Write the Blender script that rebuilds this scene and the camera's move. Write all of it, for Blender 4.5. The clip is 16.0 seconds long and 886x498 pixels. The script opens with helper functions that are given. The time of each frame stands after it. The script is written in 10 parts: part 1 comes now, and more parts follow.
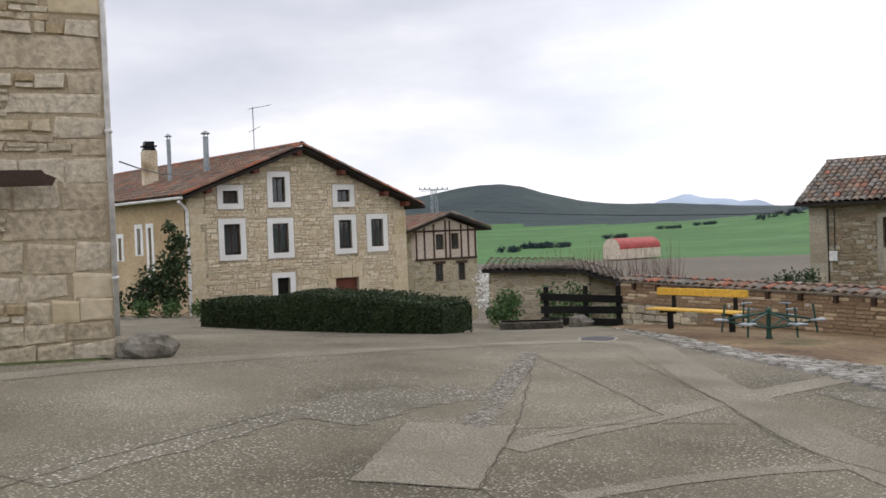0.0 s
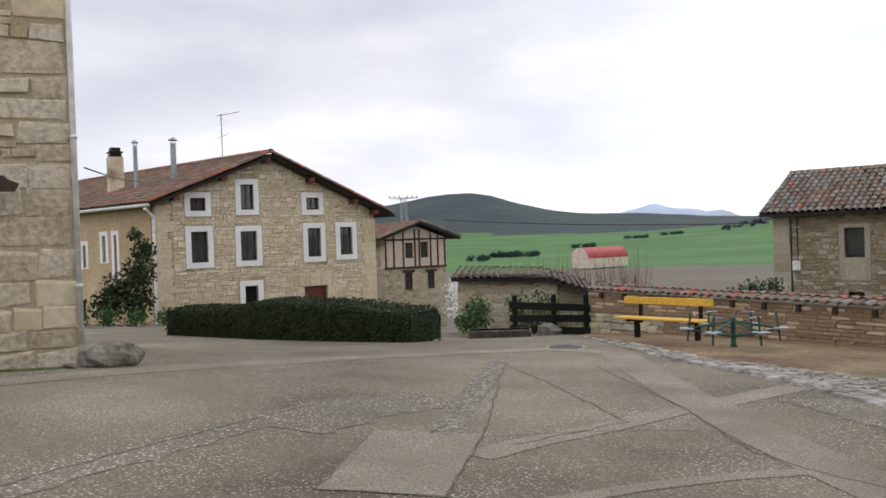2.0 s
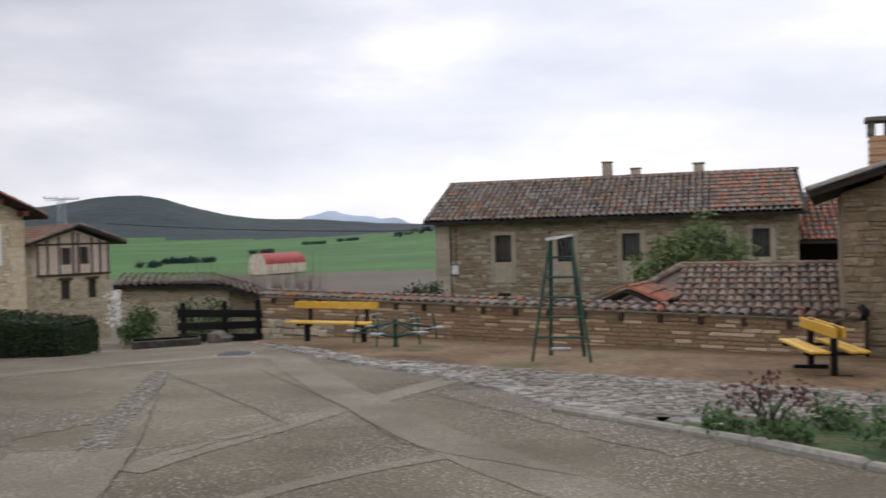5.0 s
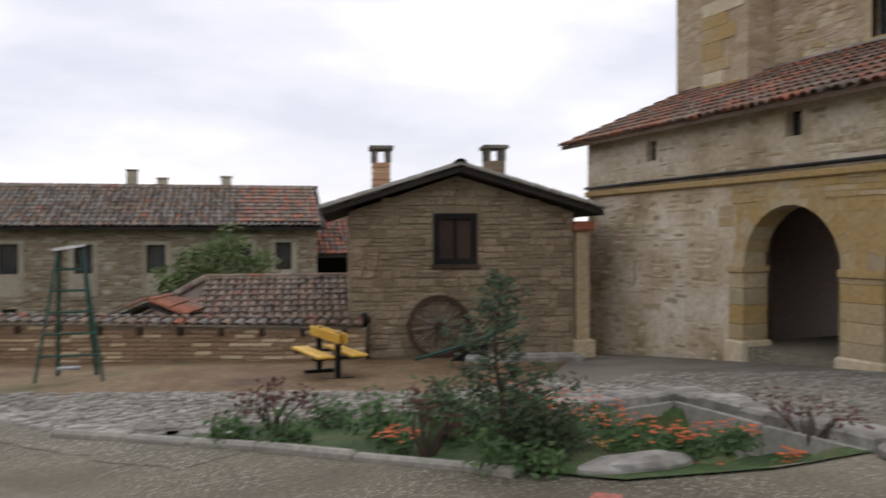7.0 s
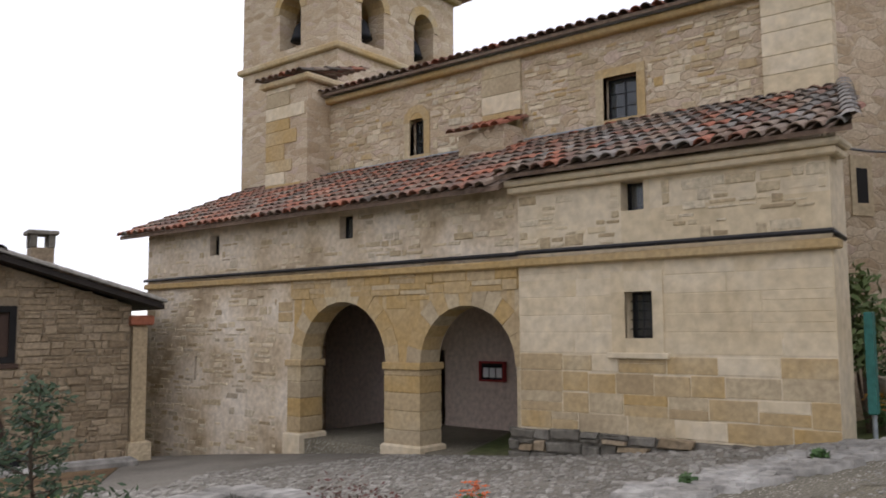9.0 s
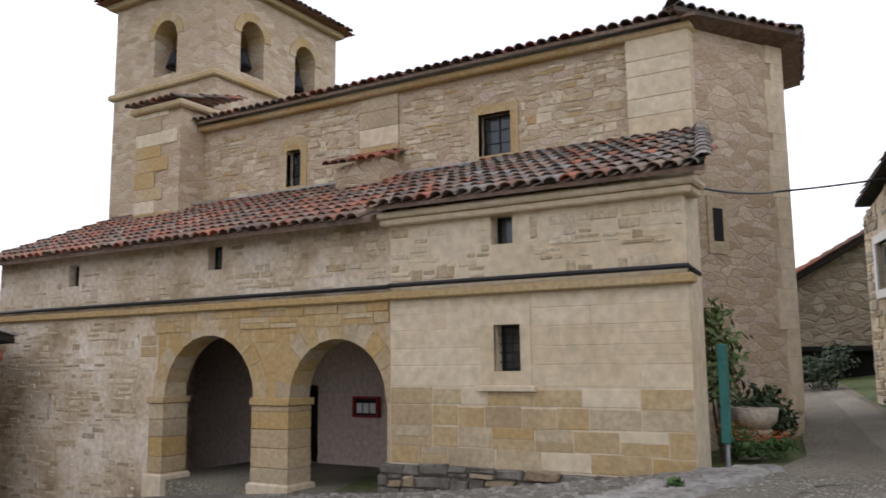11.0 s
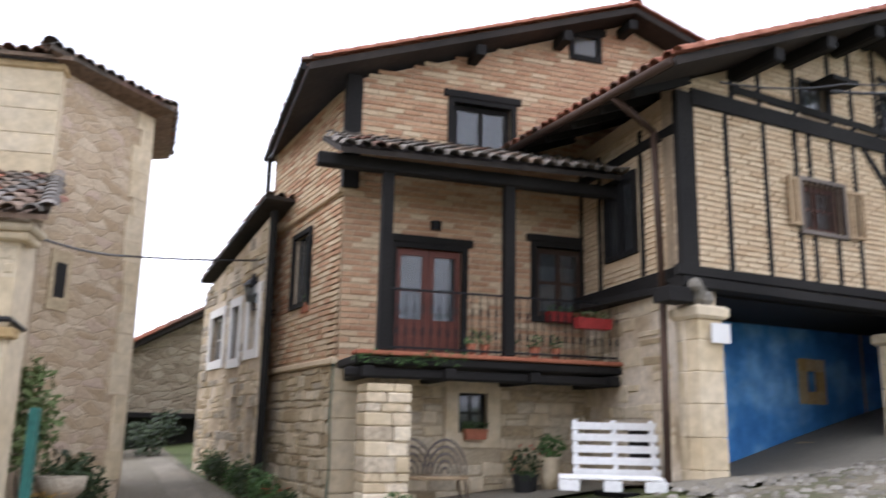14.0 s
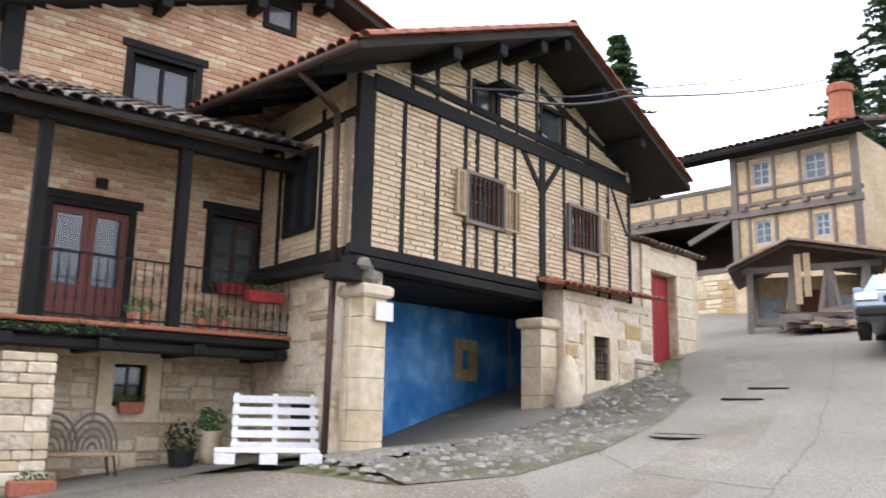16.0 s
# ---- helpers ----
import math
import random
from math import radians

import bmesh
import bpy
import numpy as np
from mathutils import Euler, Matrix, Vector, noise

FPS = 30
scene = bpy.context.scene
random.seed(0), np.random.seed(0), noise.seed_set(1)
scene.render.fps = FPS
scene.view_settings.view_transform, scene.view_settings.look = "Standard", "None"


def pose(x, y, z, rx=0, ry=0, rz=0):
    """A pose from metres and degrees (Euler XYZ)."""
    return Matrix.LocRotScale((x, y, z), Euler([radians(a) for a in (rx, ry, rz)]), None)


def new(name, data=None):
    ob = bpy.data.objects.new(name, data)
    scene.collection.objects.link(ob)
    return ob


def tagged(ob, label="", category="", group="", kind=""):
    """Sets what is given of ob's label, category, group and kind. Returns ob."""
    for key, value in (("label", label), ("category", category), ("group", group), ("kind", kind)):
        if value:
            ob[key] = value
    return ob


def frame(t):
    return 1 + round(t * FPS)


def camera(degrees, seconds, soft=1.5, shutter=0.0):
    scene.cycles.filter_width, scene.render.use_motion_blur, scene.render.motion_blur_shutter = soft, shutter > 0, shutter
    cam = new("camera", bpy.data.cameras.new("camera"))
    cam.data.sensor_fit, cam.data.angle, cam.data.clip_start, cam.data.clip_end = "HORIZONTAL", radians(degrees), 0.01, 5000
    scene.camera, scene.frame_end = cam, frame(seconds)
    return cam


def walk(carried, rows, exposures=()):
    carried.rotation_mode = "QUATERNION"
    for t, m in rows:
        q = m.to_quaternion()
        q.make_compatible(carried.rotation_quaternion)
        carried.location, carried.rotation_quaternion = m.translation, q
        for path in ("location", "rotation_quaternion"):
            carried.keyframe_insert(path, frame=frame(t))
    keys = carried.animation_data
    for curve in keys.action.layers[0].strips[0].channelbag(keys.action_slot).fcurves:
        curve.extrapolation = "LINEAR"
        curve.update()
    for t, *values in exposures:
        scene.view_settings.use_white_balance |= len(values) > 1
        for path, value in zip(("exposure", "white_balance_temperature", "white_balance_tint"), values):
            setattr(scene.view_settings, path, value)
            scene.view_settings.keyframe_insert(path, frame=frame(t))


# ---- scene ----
cam = camera(56.0, 16.0, soft=1.6, shutter=0.4)
PATH = [
    (0.0, 0.059, 0.058, 1.756, 88.691, 2.209, 33.639),
    (0.5, 0.070, 0.049, 1.756, 88.840, 2.086, 33.056),
    (1.0, 0.070, 0.051, 1.753, 89.008, 2.074, 32.604),
    (1.5, 0.074, 0.037, 1.753, 89.172, 2.103, 32.113),
    (2.0, 0.079, 0.043, 1.752, 89.209, 1.956, 31.546),
    (2.5, 0.096, 0.049, 1.753, 88.908, 2.291, 30.171),
    (3.0, 0.105, 0.067, 1.748, 89.074, 2.281, 28.688),
    (3.2, 0.121, 0.066, 1.750, 89.058, 2.477, 27.793),
    (5.3, 0.295, -0.006, 1.735, 88.915, 1.558, 4.879),
    (5.5, 0.302, 0.028, 1.726, 88.863, 1.717, 1.422),
    (6.0, 0.314, -0.006, 1.726, 88.522, 2.011, -6.685),
    (6.5, 0.385, -0.009, 1.728, 87.959, 1.092, -13.349),
    (7.0, 0.453, -0.081, 1.738, 89.306, 0.228, -21.731),
    (7.5, 0.523, 0.015, 1.768, 90.277, 1.882, -32.665),
    (8.0, 0.505, -0.050, 1.751, 91.501, 1.303, -41.985),
    (8.5, 0.444, -0.114, 1.799, 92.526, 0.411, -47.755),
    (8.7, 0.445, -0.127, 1.814, 93.906, 0.451, -49.172),
    (11.0, 0.666, -0.262, 1.760, 97.838, 0.586, -58.817),
    (11.5, 0.750, -0.299, 1.756, 96.277, -0.139, -64.246),
    (12.0, 0.774, -0.333, 1.772, 96.970, -0.542, -72.320),
    (12.5, 0.805, -0.342, 1.752, 97.395, -0.068, -77.388),
    (13.0, 0.831, -0.372, 1.746, 97.477, 0.047, -84.317),
    (13.5, 0.850, -0.437, 1.772, 98.632, -0.396, -91.567),
    (14.0, 0.821, -0.537, 1.800, 102.318, -1.192, -101.379),
    (14.5, 0.787, -0.591, 1.837, 104.171, -0.111, -109.130),
    (15.0, 0.796, -0.623, 1.811, 104.527, -0.776, -114.349),
    (15.5, 0.768, -0.690, 1.778, 102.946, -0.496, -118.168),
    (16.0, 0.769, -0.801, 1.773, 101.152, -1.138, -122.623),
]
walk(cam, [(t, pose(x, y, z, rx, ry, rz)) for t, x, y, z, rx, ry, rz in PATH],
     exposures=[(0.0, 0.34, 6450, 14), (3.0, 0.32, 6450, 14), (5.5, 0.04, 6400, 16), (7.0, 0.04, 6450, 15), (8.5, 0.36, 6350, 17), (11.0, 0.52, 6180, 18), (12.5, 0.92, 6080, 18), (14.0, 1.18, 6000, 18), (16.0, 1.46, 5950, 18)])


# ---- world and light ----
SUN_ELEV, SUN_ROT = 40.0, 15.0
world = bpy.data.worlds.new("overcast_sky")
scene.world = world
world.use_nodes = True
wn, wl = world.node_tree.nodes, world.node_tree.links
wn.clear()
w_out = wn.new("ShaderNodeOutputWorld")
w_bg = wn.new("ShaderNodeBackground")
w_sky = wn.new("ShaderNodeTexSky")
w_sky.sky_type, w_sky.sun_disc = "NISHITA", False
w_sky.sun_elevation, w_sky.sun_rotation = radians(SUN_ELEV), radians(SUN_ROT)
w_dim = wn.new("ShaderNodeMix")
w_dim.data_type, w_dim.blend_type = "RGBA", "MULTIPLY"
w_dim.inputs["Factor"].default_value = 1.0
w_dim.inputs["B"].default_value = (0.09, 0.09, 0.09, 1)
w_tc = wn.new("ShaderNodeTexCoord")
w_map = wn.new("ShaderNodeMapping")
w_map.inputs["Scale"].default_value = (1.0, 1.0, 3.2)
w_map.inputs["Location"].default_value = (0.35, 1.3, 0.2)
w_noise = wn.new("ShaderNodeTexNoise")
w_noise.inputs["Scale"].default_value = 2.3
w_noise.inputs["Detail"].default_value = 7.0
w_noise.inputs["Roughness"].default_value = 0.52
w_ramp = wn.new("ShaderNodeValToRGB")
w_ramp.color_ramp.elements[0].position, w_ramp.color_ramp.elements[0].color = 0.34, (0.64, 0.67, 0.73, 1)
w_ramp.color_ramp.elements[1].position, w_ramp.color_ramp.elements[1].color = 0.62, (0.97, 0.97, 0.975, 1)
w_e = w_ramp.color_ramp.elements.new(0.49)
w_e.color = (0.77, 0.79, 0.83, 1)
w_mix = wn.new("ShaderNodeMix")
w_mix.data_type = "RGBA"
w_mix.inputs["Factor"].default_value = 0.9
wl.new(w_tc.outputs["Generated"], w_map.inputs["Vector"])
wl.new(w_map.outputs["Vector"], w_noise.inputs["Vector"])
wl.new(w_noise.outputs["Fac"], w_ramp.inputs["Fac"])
wl.new(w_sky.outputs["Color"], w_dim.inputs["A"])
wl.new(w_dim.outputs["Result"], w_mix.inputs["A"])
wl.new(w_ramp.outputs["Color"], w_mix.inputs["B"])
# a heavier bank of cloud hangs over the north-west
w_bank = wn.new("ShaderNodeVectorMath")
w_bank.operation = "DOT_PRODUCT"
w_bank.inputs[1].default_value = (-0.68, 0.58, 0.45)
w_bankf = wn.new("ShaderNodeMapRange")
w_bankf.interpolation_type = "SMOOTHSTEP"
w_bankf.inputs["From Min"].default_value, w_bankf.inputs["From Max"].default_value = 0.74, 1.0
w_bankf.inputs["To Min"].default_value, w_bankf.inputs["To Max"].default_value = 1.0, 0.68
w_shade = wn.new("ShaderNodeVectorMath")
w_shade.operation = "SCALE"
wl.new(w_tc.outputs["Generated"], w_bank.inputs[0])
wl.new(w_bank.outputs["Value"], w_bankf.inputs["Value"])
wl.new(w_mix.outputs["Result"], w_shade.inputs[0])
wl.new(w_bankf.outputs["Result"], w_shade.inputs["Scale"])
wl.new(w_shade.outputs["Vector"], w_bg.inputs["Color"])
# sky set brighter opposite the sun, an added fill for south-facing walls
w_dot = wn.new("ShaderNodeVectorMath")
w_dot.operation = "DOT_PRODUCT"
w_dot.inputs[1].default_value = (math.sin(radians(SUN_ROT)) * 0.77, math.cos(radians(SUN_ROT)) * 0.77, 0.64)
w_fill = wn.new("ShaderNodeMapRange")
w_fill.inputs["From Min"].default_value, w_fill.inputs["From Max"].default_value = -0.2, 1.0
w_fill.inputs["To Min"].default_value, w_fill.inputs["To Max"].default_value = 1.45, 1.12
wl.new(w_tc.outputs["Generated"], w_dot.inputs[0])
wl.new(w_dot.outputs["Value"], w_fill.inputs["Value"])
wl.new(w_fill.outputs["Result"], w_bg.inputs["Strength"])
wl.new(w_bg.outputs["Background"], w_out.inputs["Surface"])
sun = new("sun", bpy.data.lights.new("sun", "SUN"))
sun.data.energy, sun.data.angle, sun.data.color = 0.7, radians(20), (1.0, 0.96, 0.9)
sun.rotation_euler = (radians(90 - SUN_ELEV), 0, radians(180 - SUN_ROT))


# ---- materials ----
def srgb(r, g, b):
    return tuple(((c / 255) / 12.92 if c / 255 < 0.04045 else ((c / 255 + 0.055) / 1.055) ** 2.4) for c in (r, g, b))


def surface(name, colors, rough=0.85, grain=18.0, patch=0.9, bump=0.4, vary=0.0, metal=0.0, stain=0.25, depth=0.02, stretch=(1, 1, 1), detail=6.0):
    """A weathered surface: base colours mixed by noise at two scales, a tint of its own for each piece, fine relief."""
    m = bpy.data.materials.new(name)
    m.use_nodes = True
    n, l = m.node_tree.nodes, m.node_tree.links
    p = n["Principled BSDF"]
    tc = n.new("ShaderNodeTexCoord")
    mp = n.new("ShaderNodeMapping")
    mp.inputs["Scale"].default_value = stretch
    geo = n.new("ShaderNodeNewGeometry")
    inf = n.new("ShaderNodeObjectInfo")
    l.new(geo.outputs["Position"], mp.inputs["Vector"])
    big, fine = n.new("ShaderNodeTexNoise"), n.new("ShaderNodeTexNoise")
    big.inputs["Scale"].default_value, big.inputs["Detail"].default_value = patch, 5.0
    fine.inputs["Scale"].default_value, fine.inputs["Detail"].default_value = grain, detail
    for t in (big, fine):
        l.new(mp.outputs["Vector"], t.inputs["Vector"])
    add = n.new("ShaderNodeMath")
    add.operation = "ADD"
    l.new(geo.outputs["Random Per Island"], add.inputs[0])
    l.new(inf.outputs["Random"], add.inputs[1])
    fr = n.new("ShaderNodeMath")
    fr.operation = "FRACT"
    l.new(add.outputs[0], fr.inputs[0])
    ramp = n.new("ShaderNodeValToRGB")
    els = ramp.color_ramp.elements
    while len(els) < len(colors):
        els.new(0.5)
    for k, c in enumerate(colors):
        els[k].position = k / max(1, len(colors) - 1)
        els[k].color = (*c, 1)
    pick = n.new("ShaderNodeMix")
    pick.data_type = "FLOAT"
    pick.inputs["Factor"].default_value = vary
    big2 = n.new("ShaderNodeMapRange")
    big2.inputs["From Min"].default_value, big2.inputs["From Max"].default_value = 0.3, 0.7
    l.new(big.outputs["Fac"], big2.inputs["Value"])
    l.new(big2.outputs["Result"], pick.inputs["A"])
    l.new(fr.outputs[0], pick.inputs["B"])
    l.new(pick.outputs["Result"], ramp.inputs["Fac"])
    fmap = n.new("ShaderNodeMapRange")
    fmap.inputs["From Min"].default_value, fmap.inputs["From Max"].default_value = 0.28, 0.72
    fmap.inputs["To Min"].default_value, fmap.inputs["To Max"].default_value = 1 - stain, 1 + stain * 0.6
    l.new(fine.outputs["Fac"], fmap.inputs["Value"])
    mul = n.new("ShaderNodeVectorMath")
    mul.operation = "SCALE"
    l.new(ramp.outputs["Color"], mul.inputs[0])
    l.new(fmap.outputs["Result"], mul.inputs["Scale"])
    l.new(mul.outputs["Vector"], p.inputs["Base Color"])
    p.inputs["Roughness"].default_value, p.inputs["Metallic"].default_value = rough, metal
    p.inputs["Specular IOR Level"].default_value = 0.3
    if bump:
        bp = n.new("ShaderNodeBump")
        bp.inputs["Strength"].default_value, bp.inputs["Distance"].default_value = bump, depth
        l.new(fine.outputs["Fac"], bp.inputs["Height"])
        l.new(bp.outputs["Normal"], p.inputs["Normal"])
    return m


def rubble(name, stones, mortar, size=3.2, flat=2.0, bump=0.8, edge=0.06, edge_soft=0.05):
    """Random rubble: cells with joints between, each cell with its own tint."""
    m = surface(name, stones, rough=0.92, grain=22, patch=0.7, bump=0)
    n, l = m.node_tree.nodes, m.node_tree.links
    p = n["Principled BSDF"]
    geo = n.new("ShaderNodeNewGeometry")
    mp = n.new("ShaderNodeMapping")
    mp.inputs["Scale"].default_value = (1, 1, flat)
    warp = n.new("ShaderNodeTexNoise")
    warp.inputs["Scale"].default_value = 2.3
    wv = n.new("ShaderNodeVectorMath")
    wv.operation = "SCALE"
    wv.inputs["Scale"].default_value = 0.28
    ad = n.new("ShaderNodeVectorMath")
    ad.operation = "ADD"
    l.new(geo.outputs["Position"], warp.inputs["Vector"])
    l.new(warp.outputs["Color"], wv.inputs[0])
    l.new(geo.outputs["Position"], ad.inputs[0])
    l.new(wv.outputs["Vector"], ad.inputs[1])
    l.new(ad.outputs["Vector"], mp.inputs["Vector"])
    cell, joint = n.new("ShaderNodeTexVoronoi"), n.new("ShaderNodeTexVoronoi")
    joint.feature = "DISTANCE_TO_EDGE"
    for v in (cell, joint):
        v.inputs["Scale"].default_value = size
        l.new(mp.outputs["Vector"], v.inputs["Vector"])
    ramp = next(x for x in n if x.type == "VALTORGB")
    sep = n.new("ShaderNodeSeparateColor")
    l.new(cell.outputs["Color"], sep.inputs[0])
    l.new(sep.outputs[0], ramp.inputs["Fac"])
    jm = n.new("ShaderNodeMapRange")
    jm.inputs["From Min"].default_value, jm.inputs["From Max"].default_value = edge - edge_soft * 0.5, edge + edge_soft
    l.new(joint.outputs["Distance"], jm.inputs["Value"])
    src = p.inputs["Base Color"].links[0].from_socket
    mix = n.new("ShaderNodeMix")
    mix.data_type = "RGBA"
    mix.inputs["A"].default_value = (*mortar, 1)
    l.new(jm.outputs["Result"], mix.inputs["Factor"])
    l.new(src, mix.inputs["B"])
    l.new(mix.outputs["Result"], p.inputs["Base Color"])
    fine = [x for x in n if x.type == "TEX_NOISE" and x.inputs["Scale"].default_value == 22][0]
    hm = n.new("ShaderNodeMath")
    hm.operation = "MULTIPLY_ADD"
    hm.inputs[1].default_value = 0.35
    l.new(fine.outputs["Fac"], hm.inputs[0])
    l.new(jm.outputs["Result"], hm.inputs[2])
    bp = n.new("ShaderNodeBump")
    bp.inputs["Strength"].default_value, bp.inputs["Distance"].default_value = bump, 0.04
    l.new(hm.outputs[0], bp.inputs["Height"])
    l.new(bp.outputs["Normal"], p.inputs["Normal"])
    return m


def paving(name, colors, pebble, worn=0.5, size=30.0, blotch=0.45):
    """Old concrete: broad blotches, fine grit, and pale pebbles laid bare where it has worn."""
    m = surface(name, colors, rough=0.9, grain=61, patch=blotch, bump=0, stain=0.6, detail=9.0)
    n, l = m.node_tree.nodes, m.node_tree.links
    p = n["Principled BSDF"]
    geo = n.new("ShaderNodeNewGeometry")
    cell = n.new("ShaderNodeTexVoronoi")
    cell.inputs["Scale"].default_value = size
    l.new(geo.outputs["Position"], cell.inputs["Vector"])
    dot = n.new("ShaderNodeMapRange")
    dot.inputs["From Min"].default_value, dot.inputs["From Max"].default_value = 0.42, 0.25
    l.new(cell.outputs["Distance"], dot.inputs["Value"])
    area = n.new("ShaderNodeTexNoise")
    area.inputs["Scale"].default_value, area.inputs["Detail"].default_value = 0.8, 6.0
    l.new(geo.outputs["Position"], area.inputs["Vector"])
    wear = n.new("ShaderNodeMapRange")
    wear.inputs["From Min"].default_value, wear.inputs["From Max"].default_value = 0.62 - 0.3 * worn, 0.78 - 0.2 * worn
    l.new(area.outputs["Fac"], wear.inputs["Value"])
    sep = n.new("ShaderNodeSeparateColor")
    l.new(cell.outputs["Color"], sep.inputs[0])
    some = n.new("ShaderNodeMath")
    some.operation = "MULTIPLY"
    l.new(sep.outputs[0], some.inputs[0])
    l.new(dot.outputs["Result"], some.inputs[1])
    fac = n.new("ShaderNodeMath")
    fac.operation = "MULTIPLY"
    l.new(some.outputs[0], fac.inputs[0])
    l.new(wear.outputs["Result"], fac.inputs[1])
    mix = n.new("ShaderNodeMix")
    mix.data_type = "RGBA"
    src = p.inputs["Base Color"].links[0].from_socket
    l.new(fac.outputs[0], mix.inputs["Factor"])
    l.new(src, mix.inputs["A"])
    mix.inputs["B"].default_value = (*pebble, 1)
    l.new(mix.outputs["Result"], p.inputs["Base Color"])
    fine = [x for x in n if x.type == "TEX_NOISE" and x.inputs["Scale"].default_value == 61][0]
    hm = n.new("ShaderNodeMath")
    hm.operation = "MULTIPLY_ADD"
    hm.inputs[1].default_value = 0.8
    l.new(fac.outputs[0], hm.inputs[0])
    l.new(fine.outputs["Fac"], hm.inputs[2])
    bp = n.new("ShaderNodeBump")
    bp.inputs["Strength"].default_value, bp.inputs["Distance"].default_value = 0.6, 0.012
    l.new(hm.outputs[0], bp.inputs["Height"])
    l.new(bp.outputs["Normal"], p.inputs["Normal"])
    return m


def plain(name, color, rough=0.5, metal=0.0):
    m = bpy.data.materials.new(name)
    m.use_nodes = True
    p = m.node_tree.nodes["Principled BSDF"]
    p.inputs["Base Color"].default_value = (*color, 1)
    p.inputs["Roughness"].default_value, p.inputs["Metallic"].default_value = rough, metal
    return m


def glass_mat(name):
    m = plain(name, (0.3, 0.33, 0.34), 0.04)
    m.node_tree.nodes["Principled BSDF"].inputs["Transmission Weight"].default_value = 0.85
    return m


M = {}
M["glass"] = glass_mat("window_glass")
M["mortar_warm"] = surface("warm_lime_mortar", [(0.36, 0.29, 0.19), (0.48, 0.4, 0.28)], grain=30, bump=0.5)
M["mortar_white"] = surface("white_lime_render", [(0.3, 0.225, 0.135), (0.5, 0.4, 0.27), (0.62, 0.53, 0.4), (0.7, 0.62, 0.5)], grain=9, patch=0.9, bump=0.7, stain=0.25)
M["mortar_grey"] = surface("brown_earth_mortar", [(0.19, 0.148, 0.095), (0.28, 0.222, 0.15)], grain=24, bump=0.6)
M["stone_warm"] = surface("honey_limestone", [(0.3, 0.23, 0.14), (0.42, 0.33, 0.2), (0.5, 0.41, 0.27), (0.58, 0.5, 0.36), (0.36, 0.3, 0.22)], vary=0.8, grain=16, bump=0.6, stain=0.3)
M["stone_pale"] = surface("pale_limestone", [(0.5, 0.4, 0.25), (0.58, 0.48, 0.32), (0.62, 0.53, 0.38), (0.55, 0.44, 0.27)], vary=0.5, grain=7, patch=1.3, bump=0.35, stain=0.2)
M["stone_gold"] = surface("golden_sandstone", [(0.34, 0.25, 0.138), (0.44, 0.335, 0.19), (0.42, 0.285, 0.115), (0.48, 0.39, 0.25), (0.32, 0.245, 0.15)], vary=0.75, grain=14, bump=0.45, stain=0.22)
M["stone_grey"] = surface("grey_limestone", [(0.26, 0.22, 0.16), (0.36, 0.31, 0.23), (0.44, 0.39, 0.3), (0.3, 0.27, 0.22)], vary=0.8, grain=16, bump=0.7, stain=0.32)
M["stone_light"] = surface("pale_house_rubble", [(0.48, 0.38, 0.24), (0.63, 0.53, 0.37), (0.74, 0.65, 0.49), (0.55, 0.44, 0.29), (0.78, 0.71, 0.58)], vary=0.85, grain=12, bump=0.6, stain=0.25)
M["stone_beige"] = surface("beige_grey_corner_stone", [(0.42, 0.345, 0.24), (0.52, 0.44, 0.32), (0.58, 0.51, 0.39), (0.48, 0.41, 0.31)], vary=0.7, grain=11, patch=1.6, bump=1.0, stain=0.35, depth=0.04)
M["verge_mortar"] = surface("lichened_mortar_verge", [(0.2, 0.185, 0.155), (0.31, 0.29, 0.25)], grain=12, bump=0.7, stain=0.3)
M["stone_dark"] = surface("lichened_plinth_stone", [(0.075, 0.068, 0.055), (0.19, 0.175, 0.145), (0.12, 0.108, 0.085), (0.3, 0.28, 0.24)], vary=0.6, grain=9, bump=0.8, stain=0.5)
M["rubble_house"] = rubble("rubble_house_wall", [(0.3, 0.24, 0.15), (0.44, 0.36, 0.24), (0.52, 0.45, 0.33), (0.34, 0.29, 0.22)], (0.46, 0.4, 0.29), size=2.6)
M["rubble_dark"] = rubble("rubble_dark_wall", [(0.2, 0.16, 0.11), (0.3, 0.25, 0.17), (0.38, 0.33, 0.24)], (0.28, 0.23, 0.16), size=2.4)
M["rubble_nave"] = rubble("rubble_nave_wall", [(0.38, 0.285, 0.18), (0.47, 0.365, 0.24), (0.55, 0.455, 0.33), (0.44, 0.34, 0.225), (0.5, 0.39, 0.3)], (0.44, 0.35, 0.24), size=2.7, flat=2.5, edge=0.02, edge_soft=0.06, bump=0.5)
M["plaster_ochre"] = surface("ochre_plaster", [(0.42, 0.3, 0.17), (0.54, 0.41, 0.26)], grain=8, patch=0.6, bump=0.3)
M["plaster_pink"] = surface("pinkish_plaster", [(0.55, 0.44, 0.36), (0.62, 0.52, 0.43)], grain=10, bump=0.3)
M["white_paint"] = surface("white_painted_surround", [(0.74, 0.73, 0.7), (0.82, 0.81, 0.78)], grain=10, bump=0.15, stain=0.06, rough=0.7)
M["blue_plaster"] = surface("blue_limewash", [(0.035, 0.16, 0.42), (0.07, 0.25, 0.55), (0.2, 0.42, 0.68)], grain=5, patch=1.6, bump=0.5, stain=0.18)
